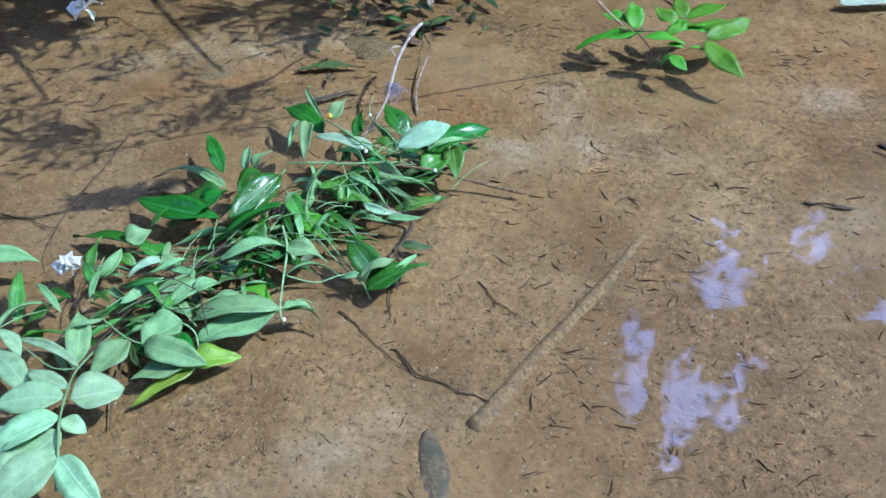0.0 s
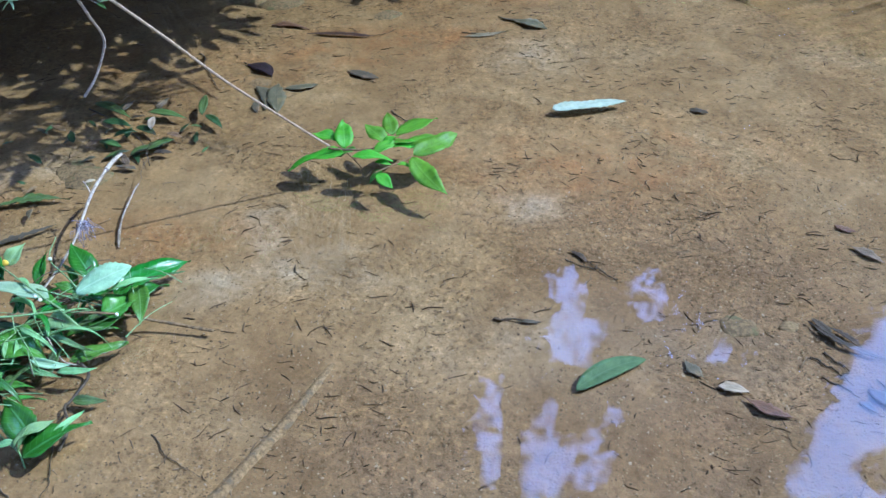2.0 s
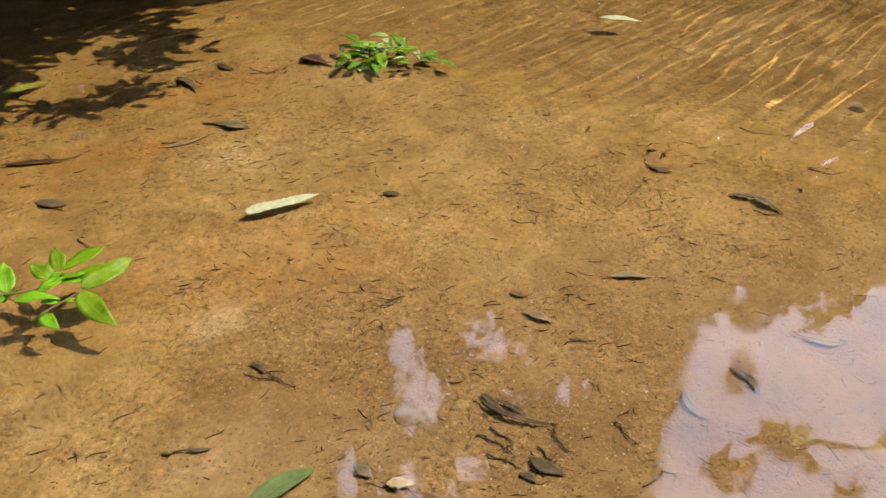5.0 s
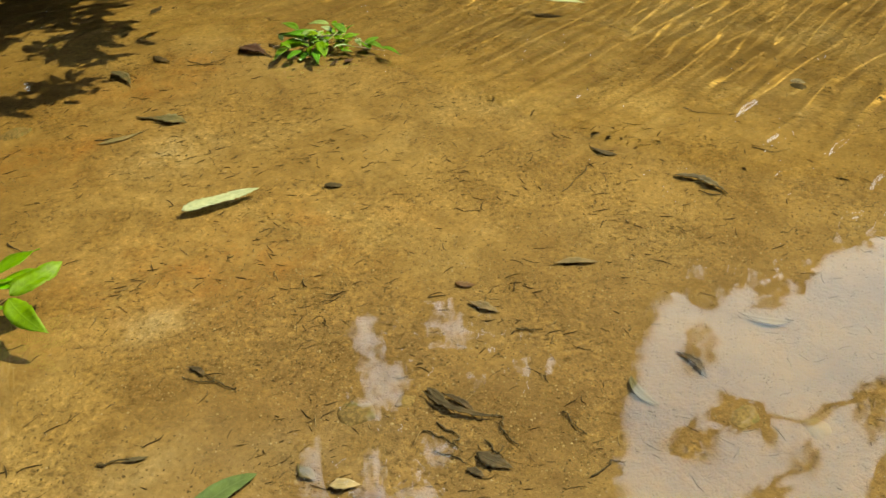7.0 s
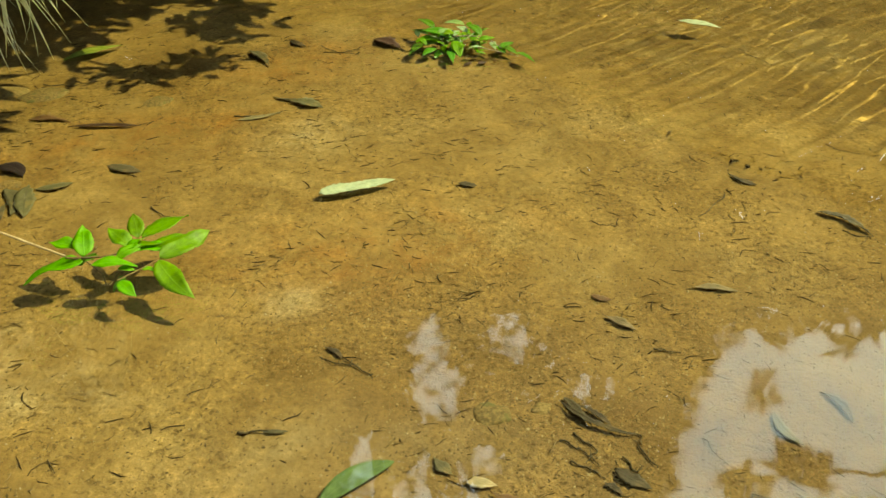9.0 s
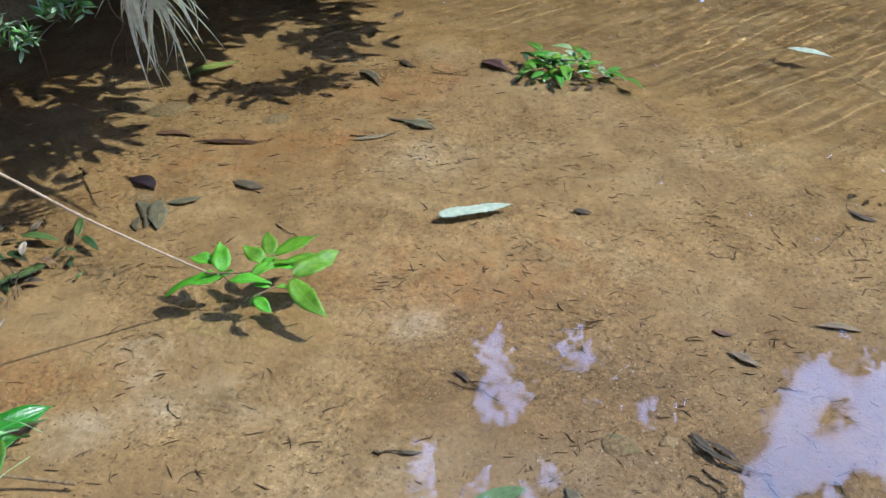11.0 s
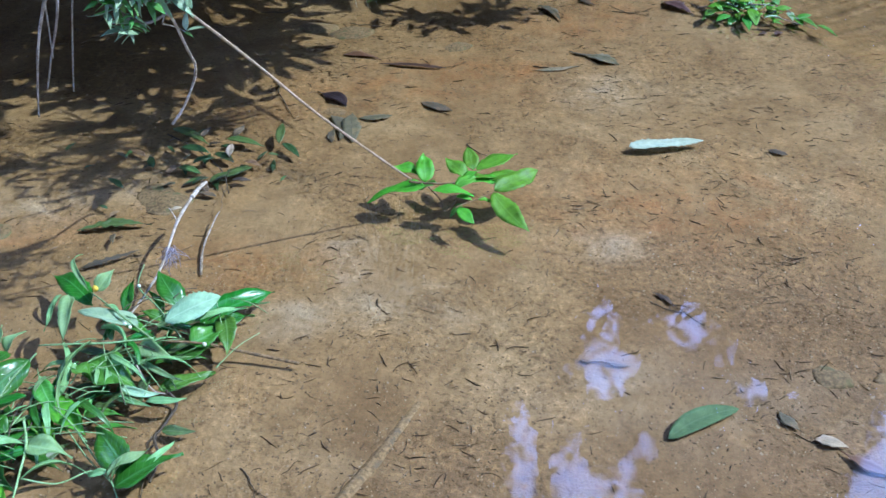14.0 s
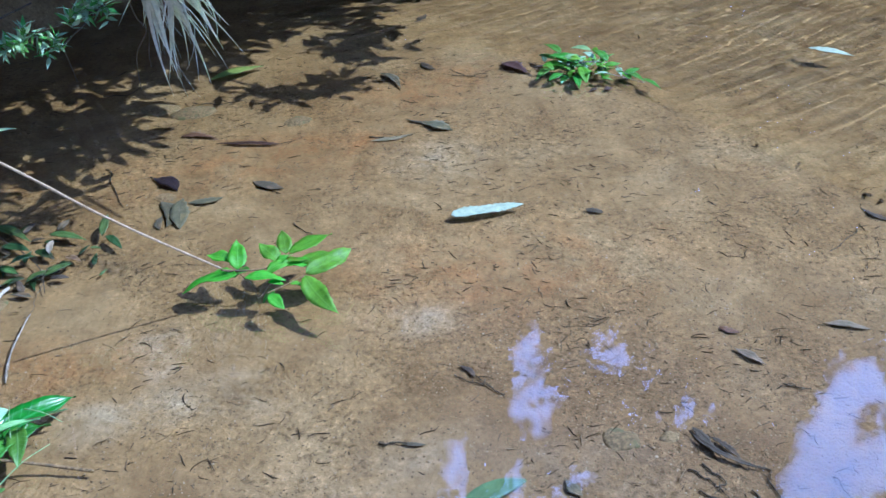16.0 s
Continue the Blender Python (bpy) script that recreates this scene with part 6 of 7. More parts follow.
single_twig([(1.399, 1.024, 0.003), (1.402, 1.014, 0.003), (1.399, 0.993, 0.003), (1.400, 0.981, 0.003), (1.403, 0.973, 0.003), (1.406, 0.968, 0.003), (1.408, 0.959, 0.003)], 0.0015, 0.0007, "wet", "wet black twig among rotten leaves")
single_leaf((1.385, 1.383, 0.004), (1.426, 1.321, 0.004), 0.023, "faded", "faded tan-grey slim leaf on the bed", 0.04, 0.18, 0, ragged=0.15, n=16, wave=0.05, bend=0.09, full=1.18, shape=0.96, twist=17)
single_leaf((1.386, 1.453, 0.004), (1.422, 1.425, 0.004), 0.017, "brown", "small olive-brown leaf on the bed", 0.008, 0.036, 0)
single_leaf((1.605, 1.420, 0.004), (1.691, 1.380, 0.004), 0.021, "faded", "slim tan-brown leaf, half silted over, on the bed", 0.04, 0.24, 0, ragged=0.14, n=16, wave=0.06, bend=-0.02, full=1.05, shape=1.12, twist=2)
single_twig([(1.432, 1.264, 0.003), (1.439, 1.258, 0.003), (1.449, 1.256, 0.003), (1.454, 1.248, 0.003), (1.463, 1.244, 0.003), (1.469, 1.242, 0.003), (1.478, 1.236, 0.003)], 0.0016, 0.0008, "wet", "short dark twig on the stream bed")
single_twig([(0.636, 1.267, 0.003), (0.651, 1.258, 0.003), (0.659, 1.259, 0.004), (0.681, 1.255, 0.005), (0.692, 1.250, 0.004), (0.712, 1.243, 0.003), (0.719, 1.242, 0.003)], 0.0022, 0.0006, "wet", "dark twig on the stream bed")
stone((1.072, 1.188, -0.002), (0.036, 0.031, 0.009), 0, "rounded tan stone in the shallows", "mossy", 0.3)
single_leaf((2.370, 2.850, 0.017), (2.478, 2.736, 0.019), 0.05, "bleached", "pale leaf floating far out on the rippled water", 0.04, 0.1, 0)
single_leaf((2.046, 1.600, 0.005), (2.105, 1.470, 0.004), 0.026, "black", "black curled leaf on the bed", 0.0, 0.45, 0, ragged=0.55, n=24, bend=0.03, full=0.8, shape=0.8, twist=-17)
single_twig([(2.056, 1.515, 0.003), (2.059, 1.508, 0.003), (2.068, 1.492, 0.003), (2.073, 1.485, 0.003), (2.086, 1.479, 0.003), (2.096, 1.478, 0.002), (2.104, 1.473, 0.002)], 0.0017, 0.0005, "wet", "thin dark twig on the stream bed")
single_leaf((1.842, 1.111, 0.005), (1.918, 1.040, 0.004), 0.02, "faded", "long faded rotten leaf in the shallows", 0.04, 0.24, 0, ragged=0.09, n=16, wave=0.04, bend=-0.10, full=1.53, shape=1.29, twist=17)
single_leaf((1.666, 1.068, 0.004), (1.671, 0.982, 0.004), 0.018, "black", "dark rotten leaf below the water", 0.04, 0.18, 0, ragged=0.45, n=16, wave=0.06, bend=0.07, full=0.81, shape=1.20, twist=23)
single_leaf((1.554, 1.048, 0.004), (1.555, 0.961, 0.004), 0.020, "grey", "grey rotten leaf below the water", 0.04, 0.18, 0, ragged=0.07, n=16, wave=0.04, bend=-0.07, full=0.76, shape=0.98, twist=-2)
single_leaf((1.032, 3.451, 0.004), (1.111, 3.575, 0.004), 0.027, "black", "small dark leaf on the bed", 0.008, 0.036, 0, ragged=0.39, n=16, wave=0.10, bend=0.04, full=1.48, shape=1.18, twist=19)
single_leaf((1.940, 1.824, 0.004), (1.980, 1.752, 0.004), 0.015, "black", "slim dark leaf on the bed", 0.008, 0.036, 0, ragged=0.26, n=16, wave=0.07, bend=-0.07, full=0.75, shape=1.24, twist=15)
stone((2.711, 1.886, 0.000), (0.024, 0.023, 0.018), 0, "pale rounded pebble with a dark wet base", "grit", 0.15)
stone((2.688, 1.858, 0.000), (0.022, 0.020, 0.012), 0, "dark wet stone on the bed", "litter", 0.2)
stone((1.762, 0.806, 0.000), (0.024, 0.027, 0.011), 0, "small grey stone in the shallows", "mossy", 0.3)
stone((1.671, 0.880, 0.000), (0.032, 0.023, 0.007), 20, "flat brown stone in the shallows", "mossy", 0.3)
stone((0.692, 3.270, 0.000), (0.087, 0.042, 0.012), 10, "low dark stone in the shrub's shade", "bed", 0.3)
single_twig([(2.468, 2.551, 0.003), (2.477, 2.532, 0.003), (2.483, 2.510, 0.003), (2.490, 2.481, 0.003), (2.496, 2.451, 0.003), (2.501, 2.445, 0.003), (2.511, 2.413, 0.003)], 0.0019, 0.0004, "wet", "thin dark twig on the stream bed")
single_twig([(2.296, 1.902, 0.003), (2.304, 1.885, 0.003), (2.307, 1.870, 0.003), (2.316, 1.853, 0.003), (2.336, 1.838, 0.003), (2.344, 1.828, 0.003), (2.365, 1.819, 0.003)], 0.0017, 0.0007, "wet", "thin dark twig on the stream bed")
single_twig([(2.302, 1.626, 0.003), (2.316, 1.604, 0.003), (2.322, 1.598, 0.003), (2.334, 1.579, 0.003), (2.352, 1.575, 0.003), (2.371, 1.573, 0.003), (2.382, 1.573, 0.003)], 0.0018, 0.0005, "wet", "thin dark twig on the stream bed")
single_twig([(2.487, 2.001, 0.003), (2.507, 1.989, 0.003), (2.531, 1.977, 0.003), (2.545, 1.973, 0.003)], 0.0013, 0.0004, "wet", "thin dark twig on the stream bed")
single_twig([(2.419, 2.636, 0.003), (2.435, 2.612, 0.003), (2.473, 2.579, 0.003), (2.494, 2.556, 0.003)], 0.0014, 0.0004, "wet", "thin dark twig on the stream bed")
single_twig([(1.099, 2.979, 0.003), (1.111, 2.943, 0.003), (1.128, 2.928, 0.003), (1.142, 2.903, 0.003), (1.166, 2.905, 0.003), (1.191, 2.913, 0.003), (1.217, 2.910, 0.003)], 0.0013, 0.0007, "wet", "thin dark twig on the stream bed")
single_twig([(0.762, 2.520, 0.003), (0.782, 2.510, 0.003), (0.812, 2.504, 0.003), (0.831, 2.496, 0.003), (0.851, 2.496, 0.003), (0.876, 2.500, 0.003), (0.897, 2.505, 0.003)], 0.0018, 0.0007, "wet", "thin dark twig on the stream bed")
single_twig([(1.880, 1.738, 0.003), (1.865, 1.722, 0.003), (1.836, 1.709, 0.003), (1.811, 1.691, 0.003), (1.795, 1.681, 0.003), (1.783, 1.673, 0.003), (1.766, 1.667, 0.003)], 0.0015, 0.0007, "wet", "thin dark twig on the stream bed")
stone((0.233, 2.819, 0.000), (0.079, 0.053, 0.018), 5, "broad smooth olive stone in the shallows by the shrub", "mossy", 0.15)
stone((0.129, 2.873, 0.000), (0.076, 0.050, 0.017), -8, "dark rounded stone in the shallows by the shrub", "mossy", 0.2)
stone((0.551, 2.681, 0.000), (0.049, 0.037, 0.010), 20, "flat grey stone with a dark lower edge", "mossy", 0.2)
stone((0.183, 2.284, 0.000), (0.037, 0.024, 0.008), 0, "small beige stone beneath rotten leaves", "silted", 0.2)
single_leaf((0.186, 2.186, 0.004), (0.181, 2.111, 0.004), 0.020, "grey", "grey rotten leaf fragment on the bed", 0.008, 0.036, 0, ragged=0.13, n=16, wave=0.03, bend=-0.10, full=0.75, shape=1.28, twist=5)
single_twig([(0.226, 2.889, 0.005), (0.248, 2.873, 0.005), (0.286, 2.868, 0.005), (0.306, 2.850, 0.005), (0.342, 2.862, 0.005), (0.351, 2.861, 0.005), (0.390, 2.872, 0.005)], 0.0017, 0.0006, "wet", "dark twig in the shrub's edge of light")
single_twig([(-0.070, 3.003, 0.005), (-0.048, 3.001, 0.005), (-0.011, 3.002, 0.005), (0.005, 2.997, 0.005), (0.027, 3.020, 0.005), (0.035, 3.042, 0.005), (0.047, 3.057, 0.005)], 0.002, 0.0008, "wet", "dark twig in the shrub's edge of light")
single_twig([(0.009, 2.469, 0.004), (0.025, 2.445, 0.004), (0.025, 2.399, 0.004), (0.043, 2.354, 0.004), (0.058, 2.300, 0.003), (0.063, 2.280, 0.003), (0.080, 2.245, 0.003)], 0.0022, 0.0007, "wet", "thin dark root in the shallows")

# vine hanging from the shrub, with a leafy sprig at its end just over the water

sprig = thing("hanging_vine", (0.402, 1.885, 0.000), "pale rope-like vine ending in a bright green leafy sprig", "vine")
leaf(sprig, (0.390, 1.742, 0.085), (0.264, 1.760, 0.037), 0.046, "bright", 0.1, 0.3, -10, taper=1.05, teeth=0.03, n=20, shape=0.82, full=0.97, wave=0.08, bend=-0.03, twist=27)
leaf(sprig, (0.380, 1.782, 0.090), (0.324, 1.815, 0.095), 0.034, "bright", 0.08, 0.3, 0, taper=1.05, teeth=0.03, n=20, shape=0.73, full=1.00, wave=0.09, bend=-0.04, twist=-16)
leaf(sprig, (0.393, 1.754, 0.088), (0.394, 1.831, 0.115), 0.042, "bright", 0.05, 0.25, 0, taper=1.05, teeth=0.03, n=20, shape=0.88, full=0.98, wave=0.09, bend=0.01, twist=2)
leaf(sprig, (0.483, 1.763, 0.088), (0.442, 1.823, 0.105), 0.038, "bright", 0.07, 0.2, 0, taper=1.05, teeth=0.03, n=20, shape=0.86, full=0.89, wave=0.10, bend=0.01, twist=-24)
leaf(sprig, (0.498, 1.785, 0.095), (0.493, 1.852, 0.115), 0.036, "bright", 0.01, 0.2, 0, taper=1.05, teeth=0.03, n=20, shape=0.80, full=1.01, wave=0.05, bend=-0.02, twist=-18)
leaf(sprig, (0.507, 1.783, 0.095), (0.606, 1.838, 0.100), 0.053, "bright", 0.09, 0.2, 0, taper=1.05, teeth=0.03, n=20, shape=0.83, full=1.08, wave=0.04, bend=-0.04, twist=-16)
leaf(sprig, (0.455, 1.730, 0.085), (0.508, 1.759, 0.090), 0.030, "bright", 0.18, 0.2, 0, taper=1.05, teeth=0.03, n=20, shape=0.83, full=0.90, wave=0.03, bend=0.04, twist=26)
leaf(sprig, (0.494, 1.751, 0.088), (0.561, 1.750, 0.085), 0.035, "bright", 0.01, 0.25, 0, taper=1.05, teeth=0.03, n=20, shape=0.87, full=0.95, wave=0.09, bend=0.02, twist=4)
leaf(sprig, (0.538, 1.716, 0.085), (0.644, 1.788, 0.085), 0.051, "bright", 0.06, 0.2, 10, taper=1.05, teeth=0.03, n=20, shape=0.74, full=0.99, wave=0.10, bend=-0.05, twist=21)
leaf(sprig, (0.405, 1.722, 0.085), (0.493, 1.709, 0.075), 0.035, "bright", 0.19, 0.25, 0, taper=1.05, teeth=0.03, n=20, shape=0.76, full=1.08, wave=0.05, bend=-0.03, twist=-5)
leaf(sprig, (0.455, 1.710, 0.075), (0.489, 1.702, 0.070), 0.017, "bright", 0.17, 0.2, 0, taper=1.05, teeth=0.03, n=20, shape=0.88, full=1.01, wave=0.03, bend=0.01, twist=12)
leaf(sprig, (0.534, 1.709, 0.080), (0.595, 1.592, 0.058), 0.049, "bright", 0.02, 0.2, 0, taper=1.05, teeth=0.03, n=20, shape=0.84, full=1.08, wave=0.09, bend=-0.05, twist=31)
leaf(sprig, (0.456, 1.678, 0.065), (0.486, 1.633, 0.055), 0.029, "bright", 0.14, 0.2, 0, taper=1.05, teeth=0.03, n=20, shape=0.73, full=0.94, wave=0.03, bend=-0.03, twist=29)
leaf(sprig, (0.501, 1.698, 0.075), (0.530, 1.690, 0.070), 0.015, "bright", 0.12, 0.2, 0, taper=1.05, teeth=0.03, n=20, shape=0.79, full=1.08, wave=0.09, bend=0.02, twist=5)
leaf(sprig, (0.472, 1.753, 0.088), (0.513, 1.772, 0.100), 0.023, "bright", 0.14, 0.2, 0, taper=1.05, teeth=0.03, n=20, shape=0.84, full=0.85, wave=0.09, bend=-0.00, twist=-7)
leaf(sprig, (0.491, 1.765, 0.090), (0.552, 1.760, 0.090), 0.031, "bright", 0.0, 0.2, 0, taper=1.05, teeth=0.03, n=20, shape=0.86, full=1.00, wave=0.06, bend=-0.03, twist=-25)
leaf(sprig, (0.529, 1.757, 0.085), (0.598, 1.773, 0.090), 0.036, "bright", 0.08, 0.2, 0, taper=1.05, teeth=0.03, n=20, shape=0.74, full=0.99, wave=0.06, bend=-0.00, twist=1)
leaf(sprig, (0.416, 1.765, 0.080), (0.373, 1.769, 0.060), 0.024, "mid", 0.11, 0.2, 0, taper=1.05, teeth=0.03, n=20, shape=0.76, full=1.00, wave=0.10, bend=0.05, twist=-15)
leaf(sprig, (0.467, 1.703, 0.060), (0.440, 1.683, 0.040), 0.020, "mid", 0.16, 0.2, 0, taper=1.05, teeth=0.03, n=20, shape=0.87, full=0.99, wave=0.04, bend=0.02, twist=25)
stem(sprig, [(0.357, 1.756, 0.090), (0.398, 1.748, 0.088), (0.454, 1.743, 0.090), (0.491, 1.771, 0.095)], 0.0028, 0.0014, "silted")
stem(sprig, [(0.397, 1.738, 0.086), (0.422, 1.724, 0.060), (0.431, 1.699, 0.045), (0.455, 1.712, 0.065)], 0.0016, 0.0012, "silted")
stem(sprig, [(0.450, 1.684, 0.065), (0.501, 1.698, 0.075), (0.536, 1.711, 0.082)], 0.0016, 0.0012, "silted")
stem(sprig, [(0.361, 1.736, 0.107), (0.288, 1.688, 0.197), (0.183, 1.618, 0.331), (0.095, 1.557, 0.457), (0.021, 1.503, 0.560), (-0.050, 1.450, 0.655), (-0.110, 1.400, 0.730)], 0.0024, 0.0026, "vine", "rope_stem")

# leafy shrub twigs hanging over the water from the bank
shrub = thing("shrub_branch", (-0.372, 1.200, 0.871), "overhanging shrub branch with whorls of glossy green leaves", "shrub")
stem(shrub, [(-0.180, 1.200, 0.798), (-0.122, 1.200, 0.771), (-0.099, 1.220, 0.739), (-0.071, 1.240, 0.715), (-0.047, 1.250, 0.703), (-0.020, 1.270, 0.690)], 0.006, 0.003, "twig", "stem")
stem(shrub, [(-0.068, 1.220, 0.775), (-0.064, 1.240, 0.730), (-0.052, 1.260, 0.690), (-0.026, 1.270, 0.658), (-0.006, 1.280, 0.648), (0.013, 1.300, 0.651)], 0.0035, 0.002, "twig", "stem")
stem(shrub, [(0.010, 1.260, 0.761), (-0.005, 1.270, 0.705), (-0.023, 1.270, 0.654)], 0.004, 0.002, "wet", "stem")
stem(shrub, [(0.022, 1.300, 0.736), (0.009, 1.280, 0.723), (-0.005, 1.270, 0.694)], 0.002, 0.0015, "twig", "stem")
stem(shrub, [(-0.069, 1.220, 0.771), (-0.088, 1.220, 0.742), (-0.111, 1.220, 0.702), (-0.136, 1.230, 0.644), (-0.156, 1.240, 0.581), (-0.170, 1.250, 0.530)], 0.003, 0.0011, "peeled", "hanging_root")
stem(shrub, [(-0.084, 1.220, 0.749), (-0.104, 1.230, 0.679), (-0.126, 1.240, 0.627), (-0.148, 1.250, 0.571)], 0.0021, 0.0012, "peeled", "hanging_root")
stem(shrub, [(-0.068, 1.240, 0.744), (-0.088, 1.250, 0.688), (-0.107, 1.260, 0.616), (-0.122, 1.270, 0.557)], 0.0015, 0.001, "peeled", "hanging_root")
stem(shrub, [(-0.109, 1.220, 0.719), (-0.117, 1.230, 0.672), (-0.126, 1.240, 0.619)], 0.0015, 0.0009, "peeled", "hanging_root")
stem(shrub, [(-0.060, 1.240, 0.747), (-0.096, 1.220, 0.749), (-0.117, 1.200, 0.754)], 0.003, 0.002, "twig", "stem")
whorl(shrub, (-0.032, 1.270, 0.639), (-0.457, 0.000, -0.890), 8, 0.036, ["shrub_pale", "shrub", "shrub_pale"], 1)
whorl(shrub, (-0.040, 1.270, 0.643), (-0.982, 0.000, 0.187), 3, 0.05, ["shrub_pale", "shrub"], 2)
whorl(shrub, (0.035, 1.300, 0.675), (0.999, 0.000, -0.041), 9, 0.05, ["shrub_pale", "shrub_pale", "shrub"], 3)
whorl(shrub, (0.052, 1.300, 0.672), (0.989, 0.000, -0.150), 4, 0.06, ["shrub_pale"], 4)
whorl(shrub, (0.039, 1.290, 0.707), (0.445, 0.000, 0.896), 7, 0.045, ["shrub_pale", "shrub"], 5)
whorl(shrub, (0.006, 1.280, 0.673), (0.838, 0.000, -0.546), 8, 0.04, ["shrub_pale", "shrub", "shrub"], 6)
whorl(shrub, (0.016, 1.280, 0.690), (0.841, 0.000, -0.541), 7, 0.042, ["shrub_pale", "shrub"], 7)
whorl(shrub, (-0.002, 1.270, 0.709), (0.195, 0.000, 0.981), 8, 0.042, ["shrub_pale", "shrub"], 8)
whorl(shrub, (-0.021, 1.270, 0.684), (-0.761, 0.000, -0.649), 7, 0.035, ["shrub", "shrub_pale"], 9)
whorl(shrub, (-0.033, 1.260, 0.700), (-0.913, 0.000, -0.409), 7, 0.04, ["shrub_pale", "shrub"], 10)
whorl(shrub, (-0.034, 1.250, 0.729), (-0.839, 0.000, 0.543), 8, 0.042, ["shrub_pale", "shrub"], 11)
whorl(shrub, (-0.040, 1.250, 0.746), (-0.572, 0.000, 0.820), 8, 0.045, ["shrub_pale", "shrub"], 12)
whorl(shrub, (-0.020, 1.260, 0.745), (0.207, 0.000, 0.978), 8, 0.045, ["shrub_pale", "shrub"], 13)
whorl(shrub, (0.001, 1.270, 0.741), (0.463, 0.000, 0.886), 8, 0.045, ["shrub_pale", "shrub", "shrub_pale"], 14)
whorl(shrub, (0.016, 1.280, 0.722), (0.862, 0.000, 0.507), 8, 0.042, ["shrub_pale", "shrub"], 15)
whorl(shrub, (-0.053, 1.250, 0.719), (-0.999, 0.000, 0.039), 6, 0.04, ["shrub_pale", "shrub"], 16)
whorl(shrub, (-0.009, 1.270, 0.727), (-0.999, 0.000, 0.038), 7, 0.04, ["shrub_pale", "shrub"], 17)
whorl(shrub, (-0.044, 1.240, 0.763), (-0.573, 0.000, 0.820), 7, 0.045, ["shrub_pale"], 18)
whorl(shrub, (0.055, 1.310, 0.719), (0.548, 0.000, 0.836), 5, 0.02, ["shrub_pale", "shrub"], 19)
whorl(shrub, (-0.028, 1.260, 0.766), (0.213, 0.000, 0.977), 8, 0.05, ["shrub", "shrub_pale"], 20)
whorl(shrub, (-0.004, 1.270, 0.765), (0.572, 0.000, 0.820), 8, 0.05, ["shrub", "shrub_pale"], 21)
whorl(shrub, (-0.052, 1.260, 0.671), (-0.860, 0.000, -0.510), 6, 0.04, ["shrub_pale", "shrub"], 22)
whorl(shrub, (-0.056, 1.250, 0.690), (-0.999, 0.000, 0.042), 7, 0.04, ["shrub", "shrub_pale"], 23)
whorl(shrub, (-0.041, 1.260, 0.676), (-0.566, 0.000, -0.825), 7, 0.038, ["shrub_pale", "shrub"], 24)
whorl(shrub, (-0.055, 1.250, 0.777), (0.229, 0.000, 0.973), 8, 0.05, ["shrub_pale", "shrub"], 25)
stem(shrub, [(-0.043, 1.550, 0.559), (-0.044, 1.600, 0.526), (-0.051, 1.700, 0.433), (-0.059, 1.780, 0.367), (-0.068, 1.800, 0.328), (-0.098, 1.800, 0.268), (-0.130, 1.800, 0.226)], 0.0026, 0.0028, "peeled", "drooping_twig")
shrub_far = thing("shrub_branch", (-0.294, 2.200, 0.510), "thin shrub branch with small blue-green leaves over dark water", "shrub")
stem(shrub_far, [(-0.238, 2.200, 0.428), (-0.095, 2.200, 0.459), (-0.059, 2.220, 0.453), (-0.008, 2.220, 0.492), (0.068, 2.240, 0.506), (0.150, 2.250, 0.537)], 0.004, 0.002, "wet", "stem")
stem(shrub_far, [(-0.144, 2.200, 0.519), (-0.072, 2.200, 0.539), (0.002, 2.200, 0.568)], 0.003, 0.002, "wet", "stem")
stem(shrub_far, [(0.038, 2.220, 0.456), (0.072, 2.220, 0.483), (0.110, 2.240, 0.510), (0.169, 2.250, 0.561)], 0.002, 0.0015, "wet", "stem")
stem(shrub_far, [(0.189, 2.300, 0.552), (0.196, 2.350, 0.467), (0.205, 2.400, 0.417), (0.151, 2.500, 0.317), (0.100, 2.750, 0.118)], 0.0016, 0.001, "wet", "drooping_twig")
stem(shrub_far, [(0.034, 2.250, 0.430), (0.004, 2.400, 0.326), (-0.040, 2.600, 0.218)], 0.0012, 0.001, "wet", "drooping_twig")
stem(shrub_far, [(0.275, 2.200, 0.583), (0.219, 2.300, 0.411), (0.199, 2.400, 0.321)], 0.0012, 0.001, "wet", "drooping_twig")
whorl(shrub_far, (-0.039, 2.220, 0.478), (0.789, 0.000, 0.615), 10, 0.046, ["shrub_pale", "shrub"], 50)
whorl(shrub_far, (-0.001, 2.220, 0.467), (0.524, 0.000, -0.852), 9, 0.046, ["shrub_pale", "shrub"], 51)
whorl(shrub_far, (-0.035, 2.220, 0.507), (0.257, 0.000, 0.966), 8, 0.046, ["shrub_pale", "shrub"], 52)
whorl(shrub_far, (-0.071, 2.200, 0.469), (-0.928, 0.000, -0.372), 9, 0.046, ["shrub_pale", "shrub"], 53)
whorl(shrub_far, (0.030, 2.220, 0.479), (0.496, 0.000, 0.869), 8, 0.046, ["shrub_pale", "shrub"], 54)
whorl(shrub_far, (0.004, 2.220, 0.433), (0.051, 0.000, -0.999), 6, 0.039, ["shrub_pale", "shrub"], 55)
whorl(shrub_far, (0.045, 2.220, 0.456), (0.996, 0.000, -0.087), 7, 0.039, ["shrub_pale", "shrub"], 56)
whorl(shrub_far, (0.076, 2.240, 0.528), (0.232, 0.000, 0.973), 11, 0.052, ["shrub", "shrub_pale"], 57)
whorl(shrub_far, (0.110, 2.250, 0.544), (0.591, 0.000, 0.807), 11, 0.052, ["shrub", "shrub_pale"], 58)
whorl(shrub_far, (0.147, 2.250, 0.526), (0.561, 0.000, -0.828), 10, 0.046, ["shrub_pale", "shrub"], 59)
